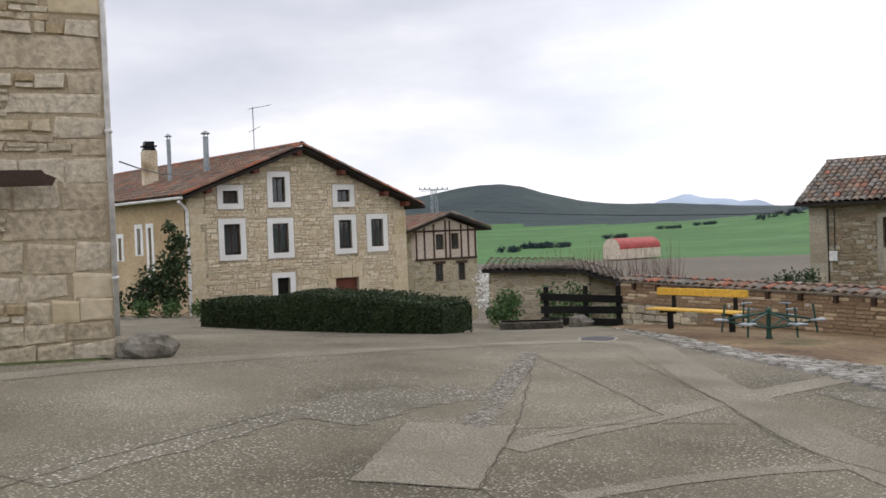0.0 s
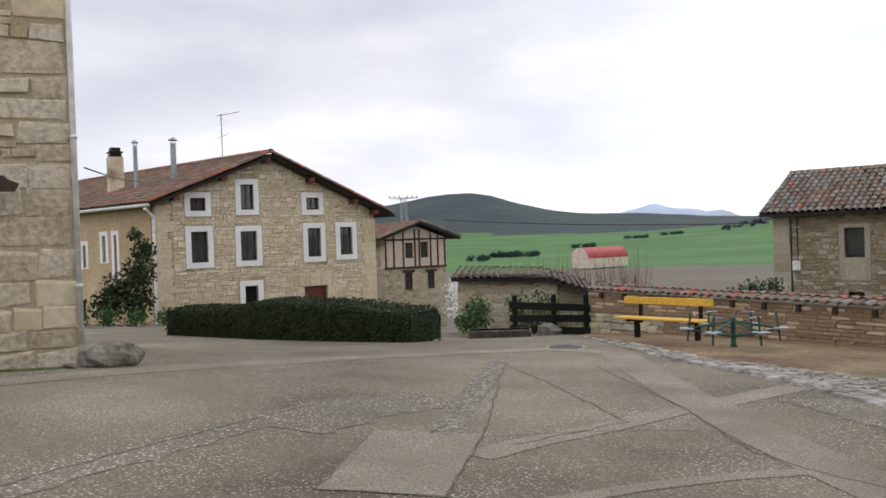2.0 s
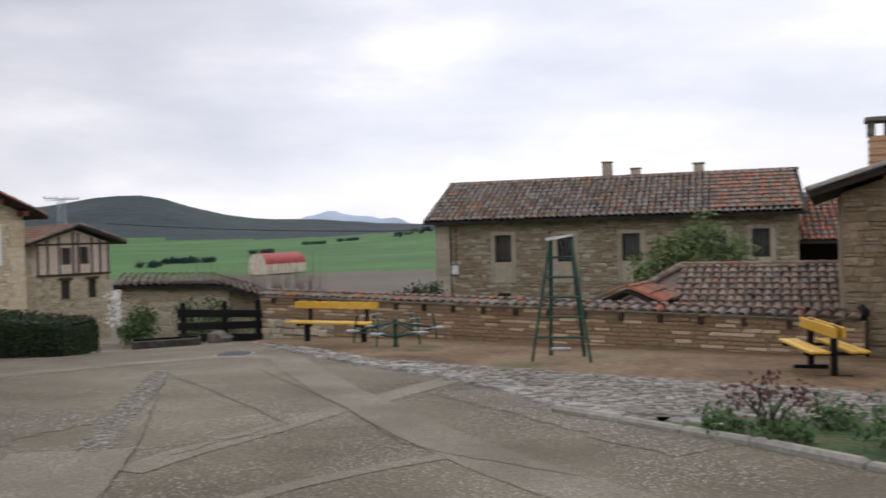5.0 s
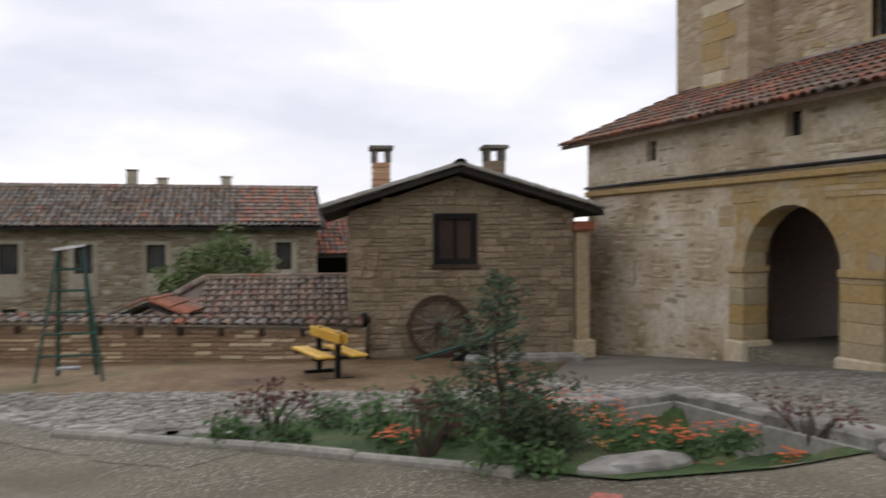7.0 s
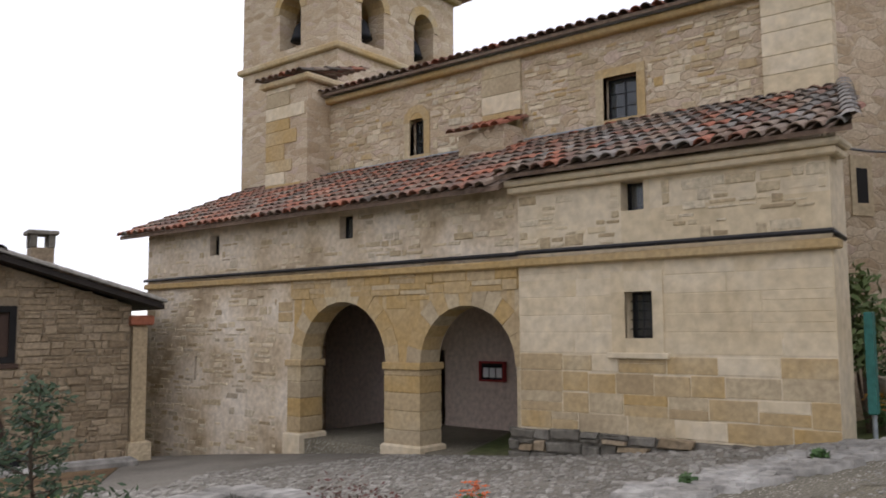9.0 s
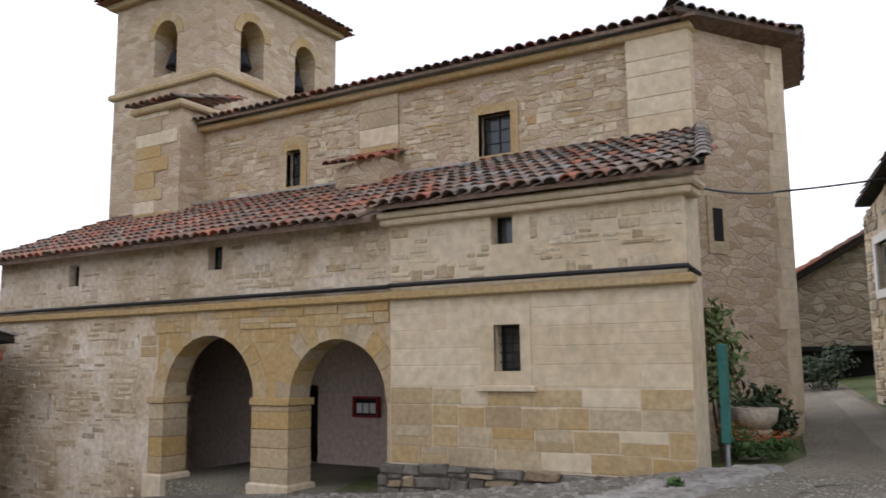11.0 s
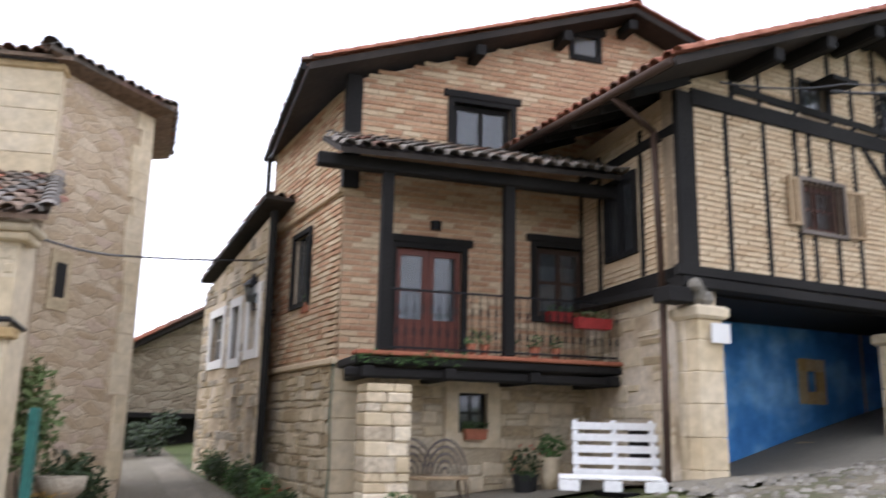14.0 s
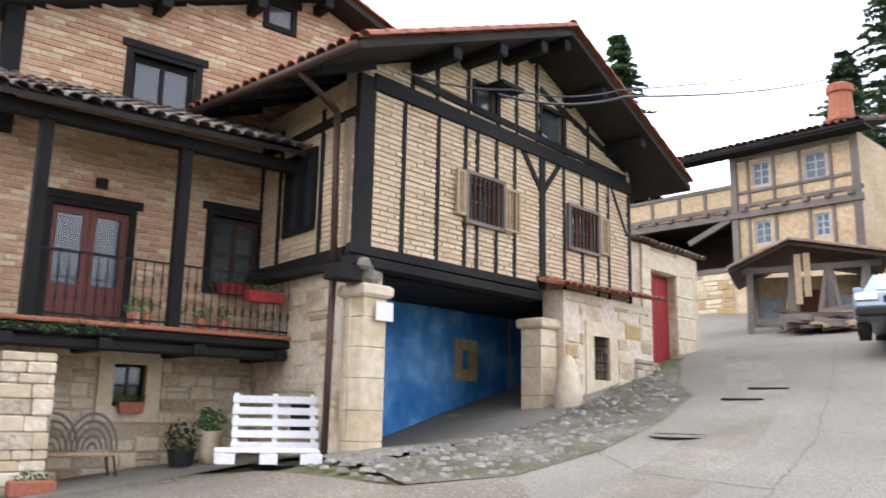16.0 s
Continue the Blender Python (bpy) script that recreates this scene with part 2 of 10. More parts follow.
M["brick_red"] = surface("red_thin_brick", [(0.36, 0.2, 0.115), (0.46, 0.275, 0.16), (0.55, 0.36, 0.22), (0.41, 0.235, 0.14), (0.61, 0.45, 0.29)], vary=0.85, grain=24, bump=0.5, stain=0.25)
M["brick_tan"] = surface("tan_thin_brick", [(0.48, 0.35, 0.215), (0.57, 0.435, 0.28), (0.62, 0.5, 0.335), (0.52, 0.385, 0.24)], vary=0.8, grain=24, bump=0.4, stain=0.2)
M["brick_mud"] = surface("weathered_ochre_brick", [(0.24, 0.155, 0.09), (0.35, 0.24, 0.145), (0.3, 0.2, 0.125)], vary=0.8, grain=20, bump=0.7, stain=0.3)
M["mortar_brick"] = surface("sandy_brick_mortar", [(0.44, 0.33, 0.215), (0.56, 0.44, 0.3)], grain=26, bump=0.4)
# tan mortar with the shadow lines between bricks put into its darker colour
M["mortar_shaded"] = surface("shaded_tan_mortar", [(0.32, 0.24, 0.155), (0.4, 0.31, 0.21)], grain=26, bump=0.4)
M["timber_black"] = surface("black_stained_timber", [(0.006, 0.0055, 0.005), (0.016, 0.0145, 0.013)], grain=30, bump=0.4, rough=0.85)
M["timber_grey"] = surface("weathered_grey_timber", [(0.12, 0.1, 0.085), (0.2, 0.17, 0.145)], grain=26, bump=0.6)
M["timber_brown"] = surface("dark_brown_timber", [(0.035, 0.02, 0.013), (0.07, 0.04, 0.026)], grain=26, bump=0.4, rough=0.65)
M["wood_red"] = surface("reddish_brown_joinery", [(0.1, 0.028, 0.016), (0.16, 0.045, 0.026)], grain=20, bump=0.2, rough=0.5)
M["paint_red"] = surface("faded_red_paint", [(0.24, 0.02, 0.02), (0.33, 0.035, 0.03)], grain=14, bump=0.2, rough=0.6)
M["mark_red"] = surface("worn_red_road_paint", [(0.33, 0.12, 0.09), (0.42, 0.15, 0.11)], grain=20, bump=0.3, stain=0.4)
M["paint_yellow"] = surface("yellow_bench_paint", [(0.62, 0.36, 0.04), (0.72, 0.45, 0.07)], grain=20, bump=0.2, rough=0.55)
M["wood_white"] = surface("white_painted_pallet_wood", [(0.72, 0.72, 0.7), (0.82, 0.82, 0.8)], grain=16, bump=0.25, stain=0.1)
M["wood_tan"] = surface("bare_pine_slats", [(0.34, 0.24, 0.14), (0.42, 0.31, 0.19)], grain=20, bump=0.3)
M["iron"] = plain("black_iron", (0.012, 0.012, 0.013), 0.5, 0.7)
M["paint_green"] = surface("dark_green_metal_paint", [(0.02, 0.06, 0.045), (0.035, 0.09, 0.07)], grain=16, bump=0.15, rough=0.5)
M["paint_teal"] = surface("teal_painted_post", [(0.03, 0.14, 0.12), (0.05, 0.2, 0.17)], grain=12, bump=0.1, rough=0.5)
M["zinc"] = surface("zinc_flashing", [(0.25, 0.28, 0.3), (0.36, 0.39, 0.41)], grain=8, bump=0.1, rough=0.5, metal=0.4)
M["white_metal"] = surface("white_lacquered_pipe", [(0.6, 0.59, 0.57), (0.72, 0.71, 0.69)], grain=6, bump=0.05, rough=0.4)
M["tile_red"] = surface("red_clay_roof_tiles", [(0.22, 0.075, 0.045), (0.34, 0.13, 0.075), (0.2, 0.11, 0.075), (0.14, 0.1, 0.08), (0.38, 0.2, 0.13)], vary=0.8, grain=14, bump=0.4, stain=0.35)
M["tile_old"] = surface("lichened_old_roof_tiles", [(0.13, 0.095, 0.07), (0.19, 0.13, 0.09), (0.25, 0.19, 0.14), (0.1, 0.085, 0.07), (0.3, 0.12, 0.075)], vary=0.75, grain=10, bump=0.5, stain=0.4)
M["tile_bright"] = surface("dull_orange_roof_tiles", [(0.28, 0.1, 0.06), (0.37, 0.15, 0.085)], vary=0.7, grain=14, bump=0.3, stain=0.3)
M["tile_grey"] = surface("grey_lichened_roof_tiles", [(0.12, 0.11, 0.095), (0.19, 0.17, 0.145), (0.26, 0.23, 0.2)], vary=0.7, grain=10, bump=0.5, stain=0.4)
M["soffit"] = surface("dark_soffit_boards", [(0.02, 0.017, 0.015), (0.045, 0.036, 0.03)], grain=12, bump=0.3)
# near-black paint standing in for the shade inside rooms and openings
M["dark"] = plain("room_shade_black", (0.012, 0.011, 0.01), 0.95)
M["concrete"] = paving("worn_concrete_paving", [(0.075, 0.064, 0.042), (0.145, 0.127, 0.088), (0.19, 0.168, 0.12), (0.255, 0.228, 0.168)], (0.48, 0.455, 0.38), 1.05, 30.0, 0.3)
M["concrete_pale"] = paving("pale_concrete_strip", [(0.18, 0.16, 0.118), (0.224, 0.201, 0.152), (0.262, 0.237, 0.182)], (0.44, 0.41, 0.34), 0.8, blotch=0.8)
M["concrete_rough"] = paving("exposed_aggregate_concrete", [(0.12, 0.108, 0.078), (0.2, 0.18, 0.135)], (0.55, 0.52, 0.45), 1.2, 24.0)
M["concrete_street"] = paving("pale_street_concrete", [(0.185, 0.167, 0.128), (0.23, 0.21, 0.165), (0.28, 0.257, 0.205)], (0.4, 0.37, 0.32), 0.2, 34.0, 0.3)
M["stone_brown"] = surface("brown_weathered_stone", [(0.17, 0.125, 0.075), (0.25, 0.19, 0.118), (0.32, 0.25, 0.162), (0.22, 0.17, 0.112)], vary=0.8, grain=14, bump=0.8, stain=0.35)
M["joint"] = surface("dirt_filled_joint", [(0.06, 0.054, 0.036), (0.11, 0.1, 0.07)], grain=20, bump=0.5)
M["cobble"] = surface("pale_cobbles", [(0.16, 0.148, 0.122), (0.24, 0.223, 0.188), (0.36, 0.34, 0.295)], vary=0.8, grain=20, bump=0.6, stain=0.3)
M["cobble_bed"] = surface("cobble_bedding_soil", [(0.12, 0.107, 0.085), (0.18, 0.163, 0.132), (0.22, 0.2, 0.165)], grain=30, patch=0.8, bump=0.7, stain=0.4)
M["rock"] = surface("whitish_weathered_rock", [(0.17, 0.16, 0.138), (0.28, 0.265, 0.235), (0.42, 0.405, 0.37)], grain=6, patch=1.6, bump=0.9, stain=0.4, depth=0.05)
M["kerb"] = surface("concrete_kerb", [(0.26, 0.245, 0.21), (0.36, 0.34, 0.29)], grain=16, bump=0.5)
M["dirt"] = surface("brown_dry_earth", [(0.085, 0.05, 0.024), (0.15, 0.093, 0.045), (0.21, 0.145, 0.078), (0.11, 0.1, 0.042)], grain=8, patch=0.5, bump=0.9, stain=0.4)
M["verge_soil"] = surface("trodden_verge_soil", [(0.09, 0.095, 0.045), (0.15, 0.135, 0.095), (0.22, 0.195, 0.15)], grain=16, patch=1.2, bump=0.9, stain=0.45)
M["earth"] = surface("grassy_earth", [(0.05, 0.075, 0.02), (0.09, 0.11, 0.035), (0.13, 0.11, 0.06)], grain=6, patch=0.3, bump=0.9, stain=0.45)
M["grass"] = surface("short_green_grass", [(0.025, 0.05, 0.012), (0.045, 0.085, 0.02), (0.085, 0.085, 0.035)], grain=14, patch=1.6, bump=0.8, stain=0.45)
M["field_green"] = surface("young_wheat_field", [(0.03, 0.095, 0.018), (0.045, 0.135, 0.026), (0.075, 0.175, 0.045)], grain=0.12, patch=0.012, bump=0.1, stain=0.2)
M["field_brown"] = surface("ploughed_field", [(0.1, 0.085, 0.062), (0.135, 0.115, 0.085)], grain=0.6, patch=0.02, bump=0.3, stain=0.16)
# woodland green with blue distance haze mixed into the colour
M["hill_wood"] = surface("hazy_wooded_hillside", [(0.01, 0.024, 0.03), (0.018, 0.038, 0.04), (0.034, 0.054, 0.046)], grain=0.06, patch=0.006, bump=0.6, stain=0.35, depth=6)
# distance haze baked in as a pale blue colour
M["far_haze"] = surface("haze_blue_mountains", [(0.36, 0.43, 0.53), (0.42, 0.49, 0.58)], grain=0.004, patch=0.001, bump=0)
M["leaf_dark"] = surface("dark_hedge_leaves", [(0.014, 0.026, 0.009), (0.026, 0.045, 0.014), (0.042, 0.066, 0.02)], vary=0.9, grain=20, bump=0, rough=0.6)
M["leaf_green"] = surface("green_leaves", [(0.03, 0.07, 0.018), (0.055, 0.11, 0.03), (0.08, 0.14, 0.04)], vary=0.9, grain=20, bump=0, rough=0.6)
M["leaf_fir"] = surface("fir_needles", [(0.045, 0.085, 0.04), (0.075, 0.135, 0.06), (0.11, 0.175, 0.08)], vary=0.9, grain=12, bump=0, rough=0.7)
M["leaf_willow"] = surface("pale_willow_leaves", [(0.07, 0.11, 0.03), (0.11, 0.15, 0.05), (0.14, 0.18, 0.07)], vary=0.9, grain=12, bump=0, rough=0.7)
M["leaf_tree"] = surface("dull_green_evergreen_leaves", [(0.02, 0.04, 0.016), (0.035, 0.062, 0.026), (0.055, 0.085, 0.036)], vary=0.9, grain=20, bump=0, rough=0.6)
M["leaf_red"] = surface("reddish_rose_leaves", [(0.08, 0.03, 0.025), (0.12, 0.045, 0.035), (0.06, 0.05, 0.03)], vary=0.9, grain=12, bump=0, rough=0.6)
M["bark"] = surface("rough_bark", [(0.06, 0.045, 0.03), (0.11, 0.085, 0.06)], grain=14, bump=0.9)
M["twig"] = surface("reddish_bare_twigs", [(0.11, 0.06, 0.045), (0.17, 0.1, 0.075)], vary=0.6, grain=6, bump=0.2)
M["petal_orange"] = plain("orange_petals", (0.5, 0.085, 0.003), 0.7)
M["petal_yellow"] = plain("yellow_petals", (0.6, 0.3, 0.01), 0.6)
M["petal_red"] = plain("red_petals", (0.5, 0.02, 0.02), 0.6)
M["petal_white"] = plain("white_blossom", (0.75, 0.74, 0.7), 0.7)
M["terracotta"] = surface("terracotta_pot", [(0.3, 0.1, 0.055), (0.38, 0.15, 0.085)], grain=14, bump=0.2)
M["cable"] = plain("black_cable", (0.01, 0.01, 0.011), 0.5)
M["curtain"] = surface("white_lace_curtain", [(0.5, 0.5, 0.5), (0.65, 0.65, 0.64)], grain=40, bump=0.2)
M["car_paint"] = plain("silver_blue_car_paint", (0.26, 0.31, 0.34), 0.3, 0.4)
M["rubber"] = plain("black_rubber", (0.012, 0.012, 0.012), 0.8)
M["chrome"] = plain("bright_metal", (0.6, 0.6, 0.6), 0.25, 1.0)
M["sign_panel"] = plain("white_notice_paper", (0.68, 0.68, 0.66), 0.7)
M["ink"] = plain("dark_printing_ink", (0.05, 0.05, 0.06), 0.8)
M["barn_red"] = surface("red_sheet_metal_roof", [(0.3, 0.045, 0.04), (0.36, 0.06, 0.05)], grain=1.0, bump=0.1, rough=0.6)
M["sheet_pale"] = surface("pale_sheet_metal", [(0.5, 0.42, 0.32), (0.58, 0.5, 0.4)], grain=1.0, bump=0.1, rough=0.6)


# ---- mesh helpers ----
class Build:
    """Collects vertices and faces; v runs inward from a facade, u along it, z up."""

    def __init__(self):
        self.v, self.f = [], []

    def add(self, verts, faces):
        k = len(self.v)
        self.v.extend(verts)
        self.f.extend([tuple(i + k for i in face) for face in faces])
        return self

    def quad(self, a, b, c, d):
        return self.add([a, b, c, d], [(0, 1, 2, 3)])

    def box(self, u0, u1, v0, v1, z0, z1):
        p = [(u, v, z) for z in (z0, z1) for v in (v0, v1) for u in (u0, u1)]
        return self.add(p, [(0, 2, 3, 1), (4, 5, 7, 6), (0, 1, 5, 4), (2, 6, 7, 3), (0, 4, 6, 2), (1, 3, 7, 5)])

    def slab(self, u0, u1, v0, v1, z0, z1, c=0.01):
        """A box with chamfered long edges, seen from all sides."""
        p = []
        for z, k in ((z0, c), (z0 + c, 0), (z1 - c, 0), (z1, c)):
            p += [(u0 + k, v0 + k, z), (u1 - k, v0 + k, z), (u1 - k, v1 - k, z), (u0 + k, v1 - k, z)]
        f = [(3, 2, 1, 0), (12, 13, 14, 15)]
        for r in range(3):
            for s in range(4):
                a, b = r * 4 + s, r * 4 + (s + 1) % 4
                f.append((a, b, b + 4, a + 4))
        return self.add(p, f)

    def prism(self, poly, v0, v1):
        """A polygon in (u, z), counter-clockwise seen from the front, drawn out along v."""
        n = len(poly)
        p = [(u, v0, z) for u, z in poly] + [(u, v1, z) for u, z in poly]
        f = [tuple(range(n)), tuple(range(2 * n - 1, n - 1, -1))]
        f += [(i, i + n, (i + 1) % n + n, (i + 1) % n) for i in range(n)]
        return self.add(p, f)

    def rod(self, a, b, r0, r1=None, n=8, caps=True):
        r1 = r0 if r1 is None else r1
        a, b = Vector(a), Vector(b)
        w = (b - a).normalized()
        s = w.orthogonal().normalized()
        t = w.cross(s)
        p = []
        for c, r in ((a, r0), (b, r1)):
            p += [tuple(c + (s * math.cos(2 * math.pi * k / n) + t * math.sin(2 * math.pi * k / n)) * r) for k in range(n)]
        f = [(k, (k + 1) % n, (k + 1) % n + n, k + n) for k in range(n)]
        if caps:
            f += [tuple(range(n - 1, -1, -1)), tuple(range(n, 2 * n))]
        return self.add(p, f)

    def beam(self, a, b, w, h):
        """A squared timber from a to b, w across and h high."""
        a, b = Vector(a), Vector(b)
        d = (b - a).normalized()
        s = d.cross(Vector((0, 0, 1)))
        s = s.normalized() if s.length > 1e-3 else Vector((1, 0, 0))
        t = s.cross(d)
        p = []
        for c in (a, b):
            p += [tuple(c + s * (w / 2 * i) + t * (h / 2 * j)) for i, j in ((-1, -1), (1, -1), (1, 1), (-1, 1))]
        return self.add(p, [(0, 1, 2, 3), (7, 6, 5, 4), (0, 4, 5, 1), (1, 5, 6, 2), (2, 6, 7, 3), (3, 7, 4, 0)])

    def ball(self, c, r, n=8, m=5, squash=(1, 1, 1)):
        p, f = [], []
        for i in range(m + 1):
            th = math.pi * i / m
            for k in range(n):
                ph = 2 * math.pi * k / n
                p.append((c[0] + r * squash[0] * math.sin(th) * math.cos(ph), c[1] + r * squash[1] * math.sin(th) * math.sin(ph), c[2] + r * squash[2] * math.cos(th)))
        for i in range(m):
            for k in range(n):
                f.append((i * n + k, (i + 1) * n + k, (i + 1) * n + (k + 1) % n, i * n + (k + 1) % n))
        return self.add(p, f)

    def lathe(self, c, prof, n=12):
        """prof: (radius, z) from the bottom up."""
        p, f = [], []
        for r, z in prof:
            p += [(c[0] + r * math.cos(2 * math.pi * k / n), c[1] + r * math.sin(2 * math.pi * k / n), c[2] + z) for k in range(n)]
        for i in range(len(prof) - 1):
            f += [(i * n + k, i * n + (k + 1) % n, (i + 1) * n + (k + 1) % n, (i + 1) * n + k) for k in range(n)]
        f += [tuple(range(n - 1, -1, -1)), tuple(range((len(prof) - 1) * n, len(prof) * n))]
        return self.add(p, f)

    def panel(self, u0, u1, z0, z1, v0, v1, holes=()):
        """A wall with openings through it; holes are (u0, u1, z0, z1)."""
        hs = [(max(a, u0), min(b, u1), max(c, z0), min(d, z1)) for a, b, c, d in holes]
        us = sorted({u0, u1, *[x for h in hs for x in h[:2]]})
        zs = sorted({z0, z1, *[x for h in hs for x in h[2:]]})
        inside = lambda u, z: any(h[0] < u < h[1] and h[2] < z < h[3] for h in hs)
        for a, b in zip(us, us[1:]):
            for c, d in zip(zs, zs[1:]):
                if not inside((a + b) / 2, (c + d) / 2):
                    self.quad((a, v0, c), (b, v0, c), (b, v0, d), (a, v0, d))
                    self.quad((b, v1, c), (a, v1, c), (a, v1, d), (b, v1, d))
        for a, b, c, d in [*hs, (u0, u1, z0, z1)]:
            for p, q in (((a, c), (b, c)), ((b, c), (b, d)), ((b, d), (a, d)), ((a, d), (a, c))):
                self.quad((p[0], v0, p[1]), (p[0], v1, p[1]), (q[0], v1, q[1]), (q[0], v0, q[1]))
        return self


BASE_Z = {}


def mesh_of(name, verts, faces, mat, smooth=False):
    me = bpy.data.meshes.new(name)
    me.from_pydata(verts, [], faces)
    if mat:
        me.materials.append(mat)
    if smooth:
        me.shade_smooth()
    return me


def thing(name, label, category, at=(0, 0, 0), turn=0.0, group="", kind=""):
    """An Empty at the thing's base; at[2] is the height of its foot in the world."""
    ob = new(name)
    ob.empty_display_size = 0.1
    ob.matrix_world = pose(at[0], at[1], at[2], 0, 0, turn)
    tagged(ob, label, category, group, kind)
    BASE_Z[ob.name] = at[2]
    return ob


def part(name, b, mat, parent, label="", smooth=False, absolute=True, kind=""):
    """One mesh under a thing or a part. absolute: its z is given in the world's heights."""
    ob = new(name, mesh_of(name, b.v, b.f, M[mat] if isinstance(mat, str) else mat, smooth))
    ob.parent = parent
    if absolute and parent.name in BASE_Z:
        ob.location.z = -BASE_Z[parent.name]
    if label or kind:
        tagged(ob, label, kind=kind)
    return ob


def solo(name, b, mat, label, category, at=(0, 0, 0), turn=0.0, group="", kind="", smooth=False):
    """A thing that is one mesh."""
    ob = new(name, mesh_of(name, b.v, b.f, M[mat], smooth))
    ob.matrix_world = pose(at[0], at[1], at[2], 0, 0, turn)
    return tagged(ob, label, category, group, kind)


# ---- ground heights ----
GROUND = [(0, 0, 0.0), (-3, 4.5, 0.0), (3.5, 4.7, 0.0), (7, 2.6, 0.02), (10.8, 2.4, 0.52), (10.8, 6.6, -0.06), (10.9, 9.1, -0.24), (10.9, 16.8, -1.0),
          (7.5, 16, -0.75), (4.5, 16.4, -0.68), (-5.6, 18.6, -0.62), (-8.6, 22.2, -1.05), (-18.8, 16.2, -0.72), (-13.4, 21, -1.35), (-29, 24.0, -1.5),
          (-24.5, 32.5, -2.4), (-11.2, 7.5, 0.1), (13.4, -1.4, 0.56), (12.2, -2.4, 0.74), (22, 1.0, 1.0), (10.9, -6, 1.32), (12.2, -10, 1.95), (13.0, -7.6, 1.1), (13.2, -14, 2.85),
          (10.5, -17, 3.3), (17, -22, 4.5), (21.4, -26, 5.7), (4, -8, 1.1), (-10, -6, 0.9), (6, 24, -1.2), (-4, 30, -1.8), (26, 10, 0.4), (-26, 4, 0.3)]
_g = np.array(GROUND, float)
_d = np.hypot(_g[:, None, 0] - _g[None, :, 0], _g[:, None, 1] - _g[None, :, 1])
_n = len(_g)
_a = np.zeros((_n + 3, _n + 3))
_a[:_n, :_n] = -_d - 0.4 * np.eye(_n) * -1
_a[:_n, _n], _a[:_n, _n + 1:] = 1, _g[:, :2]
_a[_n:, :_n] = _a[:_n, _n:].T
_w = np.linalg.solve(_a, np.r_[_g[:, 2], 0, 0, 0])


def far_height(x, y):
    """The valley, the fields and the hills beyond the village."""
    r, az = math.hypot(x, y), math.degrees(math.atan2(x, y))
    def step(a, b, t):
        t = min(1, max(0, (t - a) / (b - a)))
        return t * t * (3 - 2 * t)
    z = -5.5 + 2.0 * math.sin(az * 0.05) * step(60, 300, r)
    z += step(200, 1100, r) * (15 + 6 * math.sin(math.radians(az * 4 + 30)))
    def ridge(center, width, height, near, far):
        k = (az - center) / width
        return height * math.exp(-k * k) * step(near, far, r)
    z += ridge(-29.5, 5.5, 52, 800, 1500) + ridge(-38, 10, 40, 800, 1500) + ridge(-20, 7, 28, 850, 1550)
    z += ridge(-2, 6.5, 24, 380, 620) + ridge(10, 14, 20, 420, 800) + ridge(-60, 16, 40, 500, 1100)
    z += (noise.noise(Vector((x * 0.004, y * 0.004, 0))) * 9 + noise.noise(Vector((x * 0.02, y * 0.02, 3))) * 2.5) * step(700, 1400, r)
    back = math.cos(math.radians(az - 175))
    if back > 0:
        z += back * 14 * step(15, 120, r)
    return z


BED = [(4.3, 6.1), (5.2, 5.1), (6.35, 5.3), (6.75, 8.1), (4.9, 7.8)]


def bed_dip(x, y):
    """The sunken flower bed behind its low wall."""
    m = 9.0
    for (ax, ay), (bx, by) in zip(BED, BED[1:] + BED[:1]):
        ln = math.hypot(bx - ax, by - ay)
        m = min(m, ((bx - ax) * (y - ay) - (by - ay) * (x - ax)) / ln)
    return 0.55 * min(1.0, max(0.0, m / 0.2))


def near_height(x, y):
    return plain_height(x, y) - bed_dip(x, y)


def plain_height(x, y):
    d = np.hypot(_g[:, 0] - x, _g[:, 1] - y)
    return float(-(_w[:_n] * d).sum() + _w[_n] + _w[_n + 1] * x + _w[_n + 2] * y)


def ground_z(x, y):
    r = math.hypot(x, y)
    if r < 38:
        return near_height(x, y)
    f = min(1.0, (r - 38) / 34)
    f = f * f * (3 - 2 * f)
    s = 38 / r * 1.15 if r > 43.7 else 1.0
    return plain_height(x * s, y * s) * (1 - f) + far_height(x, y) * f


